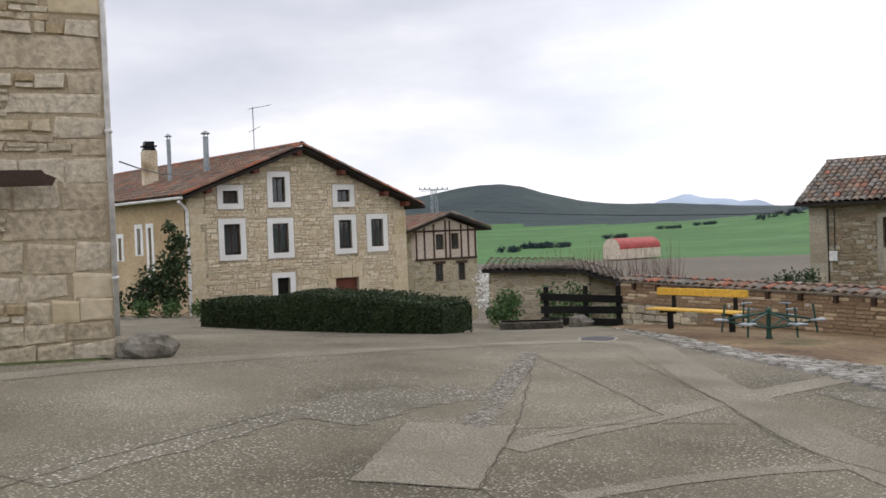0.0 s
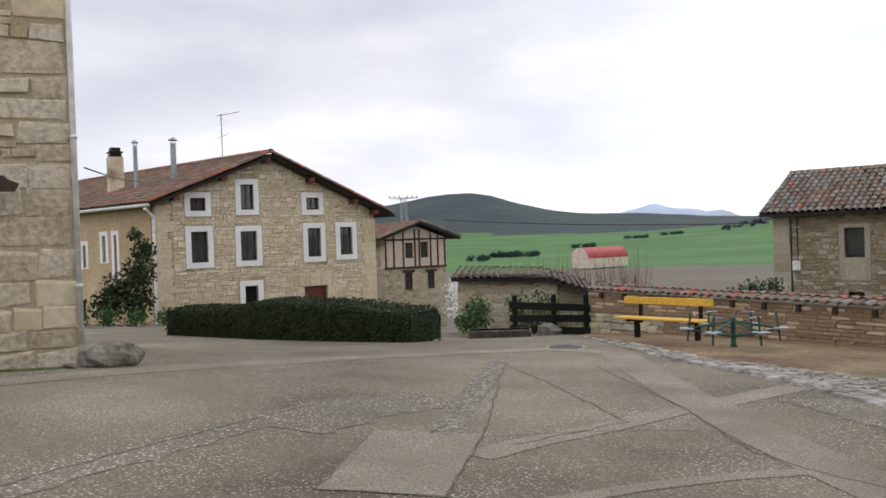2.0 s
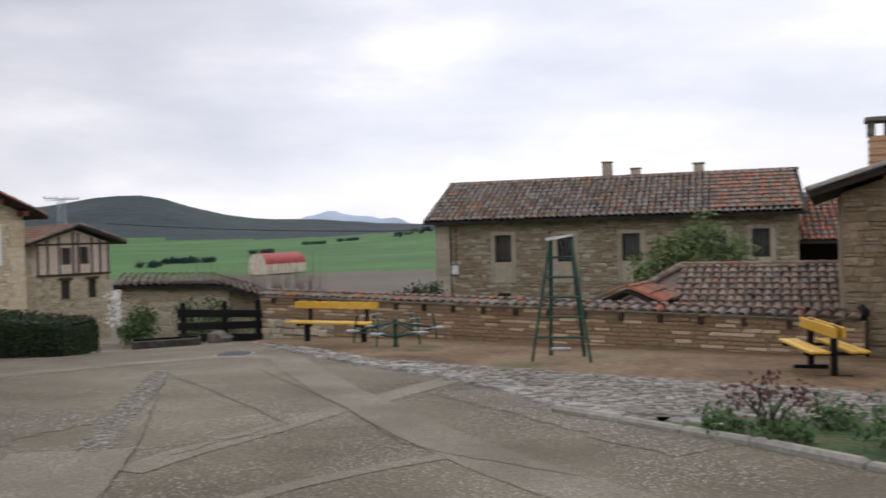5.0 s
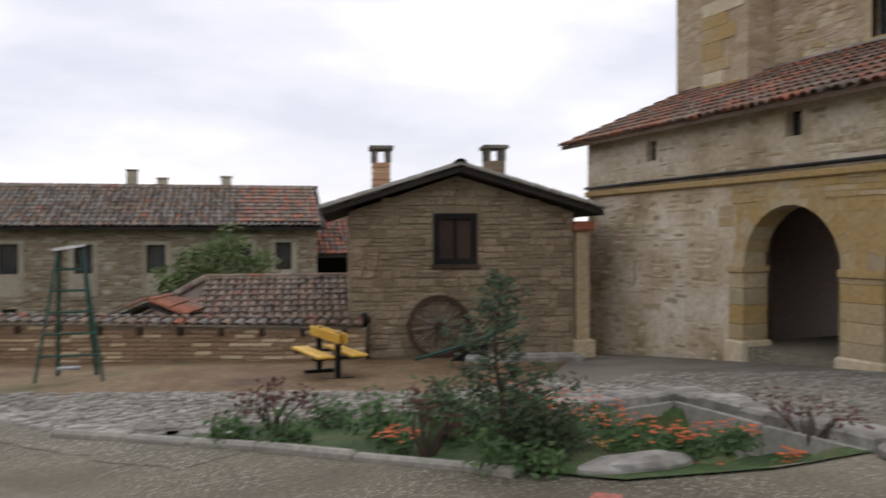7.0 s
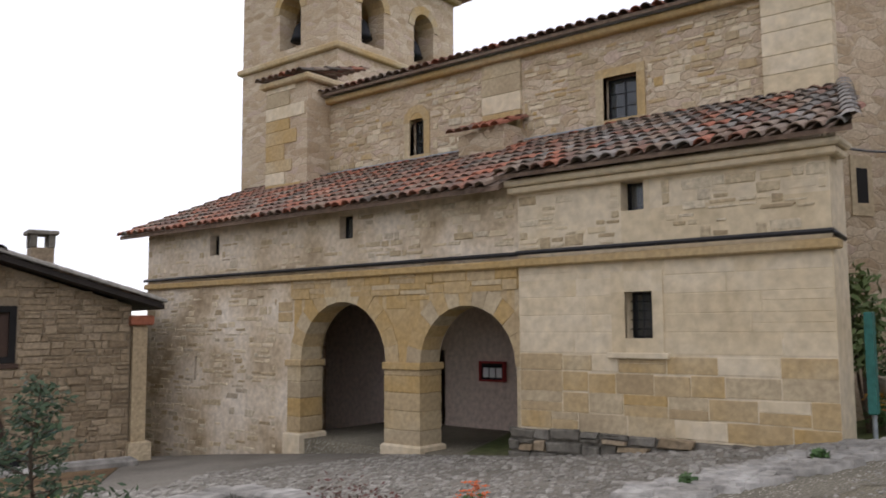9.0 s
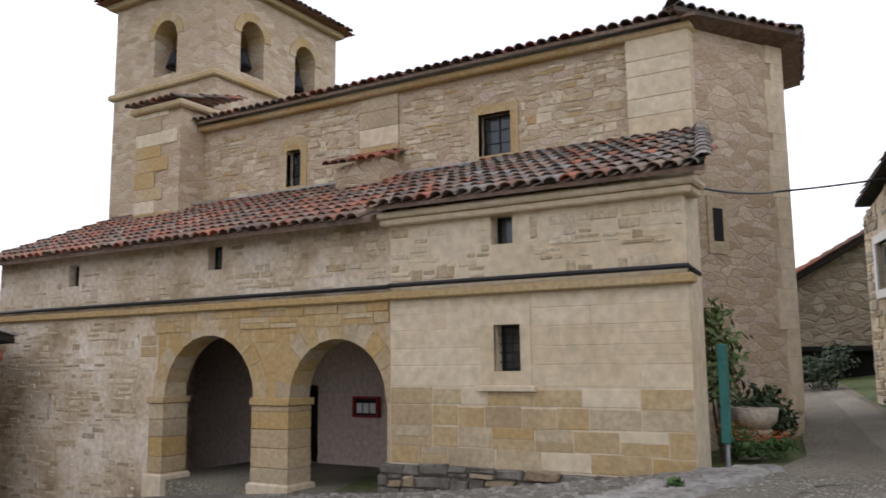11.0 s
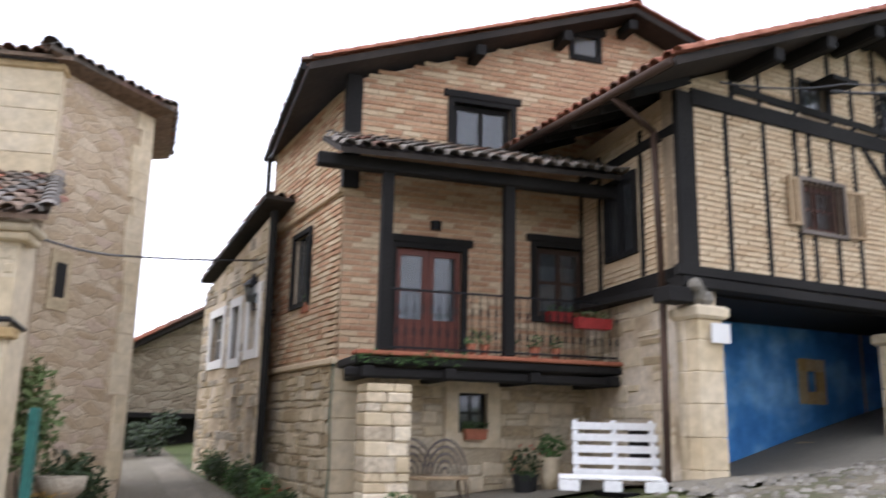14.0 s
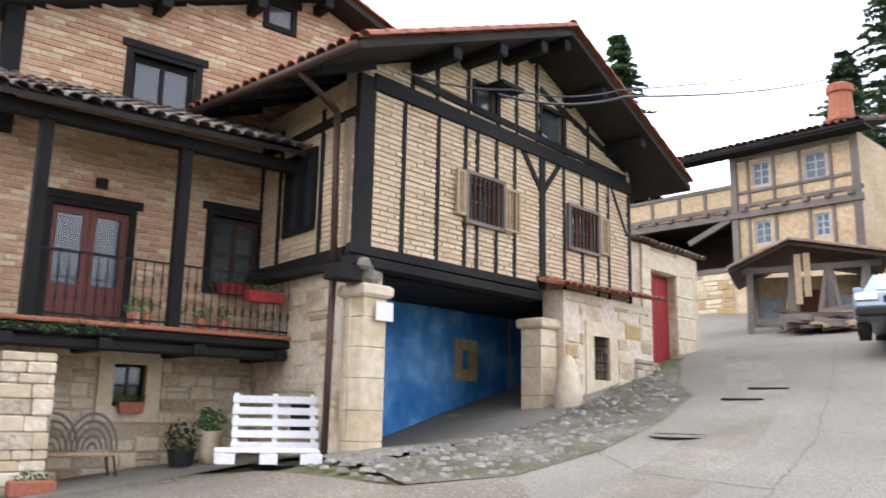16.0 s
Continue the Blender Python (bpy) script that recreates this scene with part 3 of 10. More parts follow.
# ---- the ground: one sheet to the horizon ----
def build_ground():
    rings = [0.4 * k for k in range(1, 12)] + [4.8 + 0.7 * k for k in range(0, 48)]
    r = rings[-1]
    while r < 4200:
        r *= 1.045
        rings.append(r)
    n = 256
    v = [(0, 0, ground_z(0, 0) - 0.04)]
    for r in rings:
        for k in range(n):
            a = 2 * math.pi * k / n
            x, y = r * math.sin(a), r * math.cos(a)
            v.append((x, y, ground_z(x, y) - 0.04))
    f, mats = [], []
    def zone(x, y):
        r, az = math.hypot(x, y), math.degrees(math.atan2(x, y))
        if r < 62:
            return 0
        if r < 205 - 22 * max(0.0, min(1.0, (az + 24) / 12)) and -60 < az < 40:
            return 2
        edge = 820 + 60 * math.sin(math.radians(az * 9)) - (260 if az > -14 else 0) * min(1, max(0, (az + 14) / 6))
        if r < edge:
            return 1
        return 3
    for i in range(len(rings)):
        for k in range(n):
            k2 = (k + 1) % n
            if i == 0:
                f.append((0, 1 + k2, 1 + k))
                mats.append(0)
                continue
            a, b = 1 + (i - 1) * n, 1 + i * n
            f.append((a + k, a + k2, b + k2, b + k))
            c = [(v[j][0], v[j][1]) for j in f[-1]]
            mats.append(zone(sum(p[0] for p in c) / 4, sum(p[1] for p in c) / 4))
    me = mesh_of("ground", v, f, None, True)
    for k in ("earth", "field_green", "field_brown", "hill_wood"):
        me.materials.append(M[k])
    me.polygons.foreach_set("material_index", mats)
    tagged(new("ground", me), "sloping village ground running out to green fields and hills", "ground", kind="structure")


build_ground()


def draped(name, poly, mat, label, category, lift, cell=0.8, kind="structure"):
    """A paved or planted patch: a polygon laid over the ground."""
    bm = bmesh.new()
    bm.faces.new([bm.verts.new((x, y, 0)) for x, y in poly])
    xs, ys = [p[0] for p in poly], [p[1] for p in poly]
    for axis, lo, hi in ((0, min(xs), max(xs)), (1, min(ys), max(ys))):
        k = math.floor(lo / cell) + 1
        while k * cell < hi:
            co, no = [0, 0, 0], [0, 0, 0]
            co[axis], no[axis] = k * cell, 1
            bmesh.ops.bisect_plane(bm, geom=bm.verts[:] + bm.edges[:] + bm.faces[:], dist=1e-5, plane_co=co, plane_no=no)
            k += 1
    for q in bm.verts:
        q.co.z = ground_z(q.co.x, q.co.y) + lift
    bmesh.ops.recalc_face_normals(bm, faces=bm.faces)
    if sum(q.normal.z for q in bm.faces) < 0:
        bmesh.ops.reverse_faces(bm, faces=bm.faces)
    me = bpy.data.meshes.new(name)
    bm.to_mesh(me)
    bm.free()
    me.materials.append(M[mat])
    me.shade_smooth()
    return tagged(new(name, me), label, category, kind=kind)


# ---- pieces: stones, bricks, tiles ----
def stone_cells(u0, u1, z0, z1, holes, hh, ww, top=None, rng=None):
    """Courses of uneven stones that leave the openings free."""
    rng = rng or random
    out, z = [], z0
    while z < z1 - 0.03:
        h = min(rng.uniform(*hh), z1 - z)
        u = u0
        while u < u1 - 0.03:
            w = min(rng.uniform(*ww), u1 - u)
            if u1 - u - w < ww[0] * 0.5:
                w = u1 - u
            a, b = u, u + w
            for p, q, c, d in holes:
                if a < q and b > p and z < d and z + h > c:
                    if a < p - 0.05:
                        b = min(b, p)
                    elif b > q + 0.05 and a < q:
                        a = max(a, q)
                    else:
                        a = b
            if b - a > 0.04 and (top is None or z + h <= top((a + b) / 2)):
                s = rng.uniform(0.0, 1.0)
                if s < 0.22 and h > 0.13 and b - a > 0.16:
                    m = z + h * rng.uniform(0.4, 0.6)
                    out += [(a, b, z, m), (a, b, m, z + h)]
                elif ww[1] < 0.9:
                    out.append((a, b, z + rng.uniform(-0.02, 0.015), z + h + rng.uniform(-0.03, 0.02)))
                else:
                    out.append((a, b, z, z + h))
            u += w
        z += h
    return out


UNIT = {}


def unit_block(k, mat):
    """A dressed block or brick: crisp, with a small chamfer."""
    if ("b", k, mat) not in UNIT:
        rng = random.Random(k * 5 + 2)
        j = lambda s: rng.uniform(-s, s)
        back = [(-0.49, 0, -0.49), (0.49, 0, -0.49), (0.49, 0, 0.49), (-0.49, 0, 0.49)]
        front = [(x * 0.985 + j(0.006), -1 + j(0.12), z * 0.95 + j(0.015)) for x, _, z in back]
        f = [(4, 5, 6, 7)] + [(s, (s + 1) % 4, (s + 1) % 4 + 4, s + 4) for s in range(4)]
        UNIT["b", k, mat] = mesh_of("block", back + front, f, M[mat])
    return UNIT["b", k, mat]


def unit_stone(k, mat):
    """A rough stone of unit size with worn edges; a few shapes shared by all."""
    if (k, mat) not in UNIT:
        rng = random.Random(k * 7 + 1)
        j = lambda s: rng.uniform(-s, s)
        back = [(x + j(0.05), 0, z + j(0.1)) for x, z in ((-0.49, -0.49), (0.49, -0.49), (0.49, 0.49), (-0.49, 0.49))]
        mid = [(x * 0.96 + j(0.04), -0.6, z * 0.93 + j(0.06)) for x, _, z in back]
        front = [(x * 0.86 + j(0.07), -1 + j(0.25), z * 0.76 + j(0.12)) for x, _, z in back]
        f = [(8, 9, 10, 11)]
        for r in (0, 4):
            for s in range(4):
                f.append((r + s, r + (s + 1) % 4, r + (s + 1) % 4 + 4, r + s + 4))
        UNIT[k, mat] = mesh_of("stone", back + mid + front, f, M[mat])
    return UNIT[k, mat]


def facing(parent, cells, mats, v, proud=0.03, gap=0.012, name="stone", singles=0, centre=None, side=None, seed=5, skew=0.0):
    """Lays stones on a wall. The nearest ones are parts of their own, the rest one joined part.
    side: u at which the wall turns; the cells then run along v on that side (facing -u)."""
    rng = random.Random(seed)
    if centre is not None:
        cells = sorted(cells, key=lambda c: abs((c[0] + c[1]) / 2 - centre[0]) + abs((c[2] + c[3]) / 2 - centre[1]))
    zb = BASE_Z.get(parent.name, 0)
    rest = {}
    unit = unit_block if name in ("brick", "ashlar_block", "spandrel_stone", "corner_block") else unit_stone
    for i, (a, b, c, d) in enumerate(cells):
        w, h = b - a - (gap * 0.3 if name == "brick" else gap), d - c - gap
        if w < 0.02 or h < 0.02:
            continue
        p = proud * rng.uniform(0.55, 1.2)
        mat = rng.choice(mats)
        k = rng.randrange(11)
        if i < singles:
            ob = new(name, unit(k, mat))
            ob.parent = parent
            if side is None:
                ob.location = ((a + b) / 2, v, (c + d) / 2 - zb)
            else:
                ob.location = (side + skew * (a + b) / 2, (a + b) / 2, (c + d) / 2 - zb)
                ob.rotation_euler = (0, 0, -math.pi / 2 - math.atan(skew))
            ob.scale = (w, p, h)
        else:
            bb = rest.setdefault(mat, Build())
            me = unit(k, mat)
            pts = []
            for q in me.vertices:
                x, y, z = q.co.x * w, q.co.y * p, q.co.z * h
                pts.append(((a + b) / 2 + x, v + y, (c + d) / 2 + z) if side is None else (side + skew * ((a + b) / 2 - x) + y, (a + b) / 2 - x, (c + d) / 2 + z))
            bb.add(pts, [tuple(f.vertices) for f in me.polygons])
    for mat, bb in rest.items():
        part(name + "_facing", bb, mat, parent, kind="stuff")


def brick_cells(u0, u1, z0, z1, holes, h=0.06, w=0.27, top=None, rng=None):
    rng = rng or random
    out, z, row = [], z0, 0
    while z + h * 0.6 < z1:
        u = u0 - (row % 2) * w * 0.5
        while u < u1:
            a, b = max(u, u0), min(u + w, u1)
            for p, q, c, d in holes:
                if a < q and b > p and z < d and z + h > c:
                    if a < p - 0.03:
                        b = min(b, p)
                    elif b > q + 0.03:
                        a = max(a, q)
                    else:
                        a = b
            if b - a > 0.03 and (top is None or z + h <= top((a + b) / 2)):
                out.append((a, b, z, z + h))
            u += w * rng.uniform(0.94, 1.06)
        z += h
        row += 1
    return out


def roof_tiles(parent, name, p0, along, up, length, slope, mats, step=0.22, row=0.42, r=0.095, seed=3, weights=None, singles=0, jitter=0.02, trim=None):
    """Barrel tiles in rows over a slope: p0 the eave's start, along the eave, up the slope (unit vectors)."""
    rng = random.Random(seed)
    p0, along, up = Vector(p0), Vector(along).normalized(), Vector(up).normalized()
    nrm = along.cross(up)
    if nrm.z < 0:
        nrm = -nrm
    groups = {}
    nu, nr = int(length / step), int(math.ceil(slope / row))
    for i in range(nu):
        for j in range(nr):
            mat = rng.choices(mats, weights)[0]
            if trim and not trim((i + 0.5) * step, j * row):
                continue
            s0 = j * row - 0.04 + rng.uniform(-jitter, jitter)
            s1 = min(s0 + row * 1.18, slope + 0.03)
            c = p0 + along * ((i + 0.5) * step + rng.uniform(-jitter, jitter))
            lift = rng.uniform(0, 0.012)
            pts = []
            for s, rr, h in ((s0, r * 1.06, 0.03 + lift), (s1, r * 0.9, 0.004)):
                for k in range(6):
                    a = math.pi * k / 5
                    pts.append(tuple(c + up * s + along * (rr * math.cos(a)) + nrm * (rr * 0.85 * math.sin(a) + h)))
            lip = [tuple(Vector(q) - nrm * 0.016) for q in pts[:6]]
            groups.setdefault(mat, Build()).add(pts + lip, [(k, k + 1, k + 7, k + 6) for k in range(5)] + [(k + 12, k + 13, k + 1, k) for k in range(5)])
    for mat, b in groups.items():
        part(name, b, mat, parent, kind="stuff")


def window_unit(parent, u0, u1, z0, z1, v, frame="timber_brown", fw=0.07, panes=(2, 1), label="", curtain=False, name="window", depth=0.05):
    """A window in an opening: frame with bars, panes behind, and a curtain where one shows."""
    b = Build()
    b.panel(u0, u1, z0, z1, v, v + depth, [(u0 + fw, u1 - fw, z0 + fw, z1 - fw)])
    nx, nz = panes
    du, dz = (u1 - u0 - 2 * fw) / nx, (z1 - z0 - 2 * fw) / nz
    for k in range(1, nx):
        x = u0 + fw + k * du
        b.box(x - fw * 0.4, x + fw * 0.4, v + 0.004, v + depth - 0.004, z0 + fw, z1 - fw)
    for k in range(1, nz):
        z = z0 + fw + k * dz
        b.box(u0 + fw, u1 - fw, v + 0.008, v + depth - 0.008, z - fw * 0.25, z + fw * 0.25)
    w = part(name, b, frame, parent, label)
    for i in range(nx):
        g = Build()
        g.box(u0 + fw + i * du + 0.01, u0 + fw + (i + 1) * du - 0.01, v + depth * 0.5, v + depth * 0.5 + 0.006, z0 + fw, z1 - fw)
        part("pane", g, "glass", w, absolute=False)
    # black sheet behind the panes imitates the unlit room
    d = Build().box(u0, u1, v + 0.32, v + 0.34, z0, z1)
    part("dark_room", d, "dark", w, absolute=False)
    if curtain:
        for i in range(nx):
            c = Build()
            a, e = u0 + fw + i * du + 0.02, u0 + fw + (i + 1) * du - 0.02
            n = 10
            c.v = [(a + (e - a) * k / n, v + depth + 0.05 + 0.012 * math.sin(k * 2.1), z) for z in (z0 + fw, z0 + (z1 - z0) * 0.75) for k in range(n + 1)]
            c.f = [(k, k + 1, k + n + 2, k + n + 1) for k in range(n)]
            part("curtain", c, "curtain", w, absolute=False)
    return w


def surround(parent, u0, u1, z0, z1, w, mat, v=0.0, t=0.03, name="surround", label="", sill=0.0):
    """A flat band round an opening, proud of the wall."""
    b = Build()
    b.panel(u0 - w, u1 + w, z0 - w, z1 + w, v - t, v + 0.12, [(u0, u1, z0, z1)])
    if sill:
        b.slab(u0 - w - 0.04, u1 + w + 0.04, v - t - sill, v, z0 - w - 0.07, z0 - w)
    return part(name, b, mat, parent, label)


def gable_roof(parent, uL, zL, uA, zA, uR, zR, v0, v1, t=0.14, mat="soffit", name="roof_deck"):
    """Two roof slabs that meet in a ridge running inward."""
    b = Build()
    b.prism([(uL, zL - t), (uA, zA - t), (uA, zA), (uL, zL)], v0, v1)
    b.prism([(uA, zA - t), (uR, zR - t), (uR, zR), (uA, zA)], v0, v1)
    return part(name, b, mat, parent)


def ridge_tiles(parent, a, b, mat, r=0.13, step=0.38, name="ridge_tiles"):
    a, b = Vector(a), Vector(b)
    n = max(1, int((b - a).length / step))
    d = (b - a) / n
    w = d.normalized()
    s = w.cross(Vector((0, 0, 1))).normalized()
    t = s.cross(w)
    bb = Build()
    for k in range(n):
        p, q = a + d * k, a + d * (k + 1.1)
        pts = []
        for c, rr in ((p, r * 1.08), (q, r * 0.92)):
            for i in range(6):
                x = math.pi * i / 5
                pts.append(tuple(c + s * rr * math.cos(x) + t * (rr * 0.8 * math.sin(x))))
        bb.add(pts, [(i, i + 1, i + 7, i + 6) for i in range(5)])
    return part(name, bb, mat, parent, kind="stuff")


def leaning(b, skew):
    """Swings a side wall about the front corner."""
    b.v = [(u + skew * v, v, z) for u, v, z in b.v]
    return b


def local(ob_at, turn, u, v):
    a = radians(turn)
    return ob_at[0] + u * math.cos(a) - v * math.sin(a), ob_at[1] + u * math.sin(a) + v * math.cos(a)


# ---- the church ----
def build_church():
    at, turn = (10.9, 16.9, -1.1), -90
    ch = thing("church", "stone village church with arched porch, tile lean-to roof and bell tower", "church", at, turn)
    Z0 = -2.0
    # porch front: left part, arches, ashlar block
    small = [(2.32, 2.64, 3.34, 3.76), (6.2, 6.54, 3.41, 3.83)]
    slit = (1.83, 1.93, 0.75, 1.25)
    a1, a2, spr = (5.2, 7.35), (8.1, 10.0), 1.22
    b = Build()
    b.panel(0, 5.0, Z0, 3.95, 0, 0.5, [small[0], slit])
    b.panel(5.0, 10.1, 2.4, 3.95, 0, 0.5, [small[1]])
    arc = Build().panel(5.0, 10.1, Z0, 2.4, 0, 0.5, [(a1[0], a1[1], Z0, 2.4), (a2[0], a2[1], Z0, 2.4)])
    for p, q in (a1, a2):
        c, r, n = (p + q) / 2, (q - p) / 2, 16
        top = 2.4
        for k in range(n):
            x0, x1 = c - r * math.cos(math.pi * k / n), c - r * math.cos(math.pi * (k + 1) / n)
            y0, y1 = spr + r * math.sin(math.pi * k / n), spr + r * math.sin(math.pi * (k + 1) / n)
            arc.quad((x0, 0, y0), (x1, 0, y1), (x1, 0, top), (x0, 0, top))
            arc.quad((x0, 0, y0), (x0, 0.5, y0), (x1, 0.5, y1), (x1, 0, y1))
            arc.quad((x1, 0.5, y1), (x0, 0.5, y0), (x0, 0.5, top), (x1, 0.5, top))
    part("porch_wall", b, "mortar_white", ch, "patchy lime-rendered rubble wall")
    part("arcade_wall", arc, "stone_gold", ch, "golden ashlar wall round the arches")
    # side and inner walls
    b = Build()
    b.box(0, 0.5, 0.5, 3.3, Z0, 4.0)
    part("porch_side_wall", b, "rubble_nave", ch)
    b = Build().panel(0.5, 10.1, Z0, 4.6, 3.2, 3.5, [(5.2, 6.05, -0.2, 1.35)])
    part("porch_back_wall", b, "plaster_pink", ch, "dusty pink plastered porch wall")
    part("porch_ceiling", Build().box(0.5, 10.1, 0.5, 3.2, 2.85, 2.95), "timber_grey", ch)
    # stones showing through the render
    rng = random.Random(8)
    cells = [c for c in stone_cells(0.05, 4.5, -1.5, 3.86, [slit, (small[0][0] - .1, small[0][1] + .1, small[0][2] - .1, small[0][3] + .1)], (0.07, 0.17), (0.12, 0.42), rng=rng) if rng.random() < 0.5]
    cells += [c for c in stone_cells(4.6, 10.0, 2.95, 3.86, [(6.1, 6.65, 3.3, 3.9)], (0.07, 0.15), (0.12, 0.4), rng=rng) if rng.random() < 0.5]
    facing(ch, cells, ["stone_warm", "stone_warm", "stone_pale"], -0.002, 0.013, 0.035, "render_stone", singles=160, centre=(8, 3.4))
    # golden voussoirs and piers round the arches
    for p, q in (a1, a2):
        c, r = (p + q) / 2, (q - p) / 2
        n = 13
        for k in range(n):
            t0, t1 = math.pi * k / n + 0.003, math.pi * (k + 1) / n - 0.003
            pts = [(c - rr * math.cos(t), spr + rr * math.sin(t)) for rr, t in ((r - 0.01, t0), (r - 0.01, t1), (r + 0.3, t1), (r + 0.3, t0))]
            bb = Build().prism(pts[::-1], -0.012, 0.46)
            part("voussoir", bb, "stone_gold", ch)
    for a, e in ((4.86, a1[0]), (a1[1], a2[0])):
        z = -0.42
        while z < spr - 0.12:
            h = min(rng.uniform(0.26, 0.36), spr - 0.1 - z)
            part("pier_stone", Build().slab(a + (-0.02 if a > 5 else 0), e + (0.02), -0.035, 0.52, z + 0.005, z + h), "stone_gold", ch)
            z += h
        part("impost", Build().slab(a - 0.04, e + 0.05, -0.07, 0.56, spr - 0.1, spr + 0.02), "stone_gold", ch)
        part("pier_base", Build().slab(a - 0.06, e + 0.07, -0.09, 0.58, -0.75, -0.1, 0.03), "stone_pale", ch)
    # spandrel band above the arches
    part("spandrel", Build().box(4.9, 10.08, -0.004, 0.0, 2.4, 2.7), "stone_gold", ch)
    cells = stone_cells(4.95, 10.05, 2.36, 2.72, [], (0.17, 0.19), (0.35, 0.7), rng=rng)
    facing(ch, cells, ["stone_gold"], 0.0, 0.02, 0.01, "spandrel_stone", singles=60)
    # courses round the arch rings
    ring = lambda u, z: all(math.hypot(u - (p + q) / 2, max(0.0, z - spr)) > (q - p) / 2 + 0.31 for p, q in (a1, a2))
    cells = [c for c in stone_cells(4.55, 10.05, spr + 0.04, 2.34, [], (0.2, 0.27), (0.26, 0.5), rng=rng) if all(ring(u, z) for u in c[:2] for z in c[2:])]
    facing(ch, cells, ["stone_gold", "stone_gold", "stone_pale"], 0.0, 0.012, 0.008, "spandrel_stone", singles=40)
    # ashlar block
    win = (11.83, 12.23, 1.65, 2.28)
    up = (11.8, 12.14, 3.39, 3.85)
    part("block_wall", Build().panel(10.1, 14.5, Z0, 3.98, -0.06, 0.6, [win, up]), "stone_pale", ch, "pale ashlar block beside the arches")
    part("block_side_wall", Build().add([(u, v, z) for z in (Z0, 3.98) for u, v in ((13.5, 0.6), (14.48, 0.6), (13.82, 3.3), (13.3, 3.3))], [(3, 2, 1, 0), (4, 5, 6, 7), (0, 1, 5, 4), (1, 2, 6, 5), (2, 3, 7, 6), (3, 0, 4, 7)]), "rubble_nave", ch)
    wo = (win[0] - 0.2, win[1] + 0.15, win[2] - 0.2, win[3] + 0.28)
    cells = stone_cells(10.1, 14.5, 1.44, 2.7, [wo], (0.24, 0.31), (0.9, 1.7), rng=rng)
    facing(ch, cells, ["stone_pale"], -0.06, 0.005, 0.003, "ashlar_block", singles=80, seed=6)
    cells = stone_cells(10.1, 14.5, 0.35, 1.44, [wo], (0.24, 0.3), (0.4, 0.8), rng=rng)
    facing(ch, cells, ["stone_gold", "stone_gold", "stone_gold", "stone_gold", "stone_pale"], -0.06, 0.009, 0.004, "ashlar_block", singles=80)
    cells = stone_cells(9.95, 14.5, -0.9, 0.37, [], (0.12, 0.26), (0.18, 0.6), rng=rng)
    part("plinth", Build().box(9.97, 14.47, -0.12, -0.05, -0.9, 0.34), "stone_dark", ch, "dark lichened rubble plinth")
    facing(ch, cells, ["stone_dark", "stone_dark", "stone_brown"], -0.12, 0.07, 0.012, "plinth_stone", singles=80)
    cells = stone_cells(10.12, 14.48, 2.95, 3.78, [(up[0] - .02, up[1] + .25, up[2] - .3, 9)], (0.08, 0.17), (0.14, 0.45), rng=rng)
    cells = [c for c in cells if rng.random() < 0.6]
    facing(ch, cells, ["stone_warm", "stone_warm", "stone_pale"], -0.06, 0.016, 0.03, "rubble_stone", singles=70)
    cells = stone_cells(0.62, 3.2, 0.4, 3.9, [], (0.2, 0.32), (0.3, 0.6), rng=rng)
    b = Build()
    part("window_stone", Build().panel(win[0] - .2, win[1] + .15, win[2] - .2, win[3] + .28, -0.085, -0.03, [win]), "stone_pale", ch, "splayed pale stone window frame")
    part("window_sill", Build().slab(win[0] - .26, win[1] + .22, -0.13, 0.1, win[2] - .27, win[2] - .19), "stone_pale", ch)
    for (p, q, c, d) in (win, up, *small):
        w = window_unit(ch, p, q, c, d, 0.16, "timber_black", 0.035, (1, 1))
    bars = Build()
    for k in range(1, 4):
        bars.rod((win[0] + k * 0.1, 0.1, win[2]), (win[0] + k * 0.1, 0.1, win[3]), 0.008, n=5)
    for k in range(1, 5):
        bars.rod((win[0], 0.1, win[2] + k * 0.125), (win[1], 0.1, win[2] + k * 0.125), 0.008, n=5)
    part("window_grille", bars, "iron", ch)
    # string course and cornice
    for a, e, v in ((0.0, 10.12, -0.05), (10.06, 14.58, -0.14)):
        part("string_course", Build().slab(a, e, v - 0.04, v + 0.2, 2.7, 2.82, 0.02), "stone_gold", ch)
    part("cornice", Build().slab(10.0, 14.62, -0.2, 0.3, 3.8, 3.9, 0.02), "stone_pale", ch)
    part("cornice", Build().slab(9.95, 14.68, -0.28, 0.3, 3.9, 4.0, 0.03), "stone_pale", ch)
    # lean-to roof
    s = Vector((0, 3.75, 1.55)).normalized()
    part("roof_deck", Build().add([(-0.5, -0.42, 3.84), (10.0, -0.42, 3.84), (10.0, 3.35, 5.4), (-0.5, 3.35, 5.4), (-0.5, -0.42, 3.92), (10.0, -0.42, 3.92), (10.0, 3.35, 5.47), (-0.5, 3.35, 5.47)],
         [(3, 2, 1, 0), (4, 5, 6, 7), (0, 1, 5, 4), (1, 2, 6, 5), (2, 3, 7, 6), (3, 0, 4, 7)]), "tile_old", ch)
    part("roof_deck", Build().add([(9.9, -0.4, 4.0), (14.85, -0.4, 4.0), (13.95, 3.35, 5.46), (9.9, 3.35, 5.46), (9.9, -0.4, 4.06), (14.85, -0.4, 4.06), (13.95, 3.35, 5.52), (9.9, 3.35, 5.52)],
         [(3, 2, 1, 0), (4, 5, 6, 7), (0, 1, 5, 4), (1, 2, 6, 5), (2, 3, 7, 6), (3, 0, 4, 7)]), "tile_old", ch)
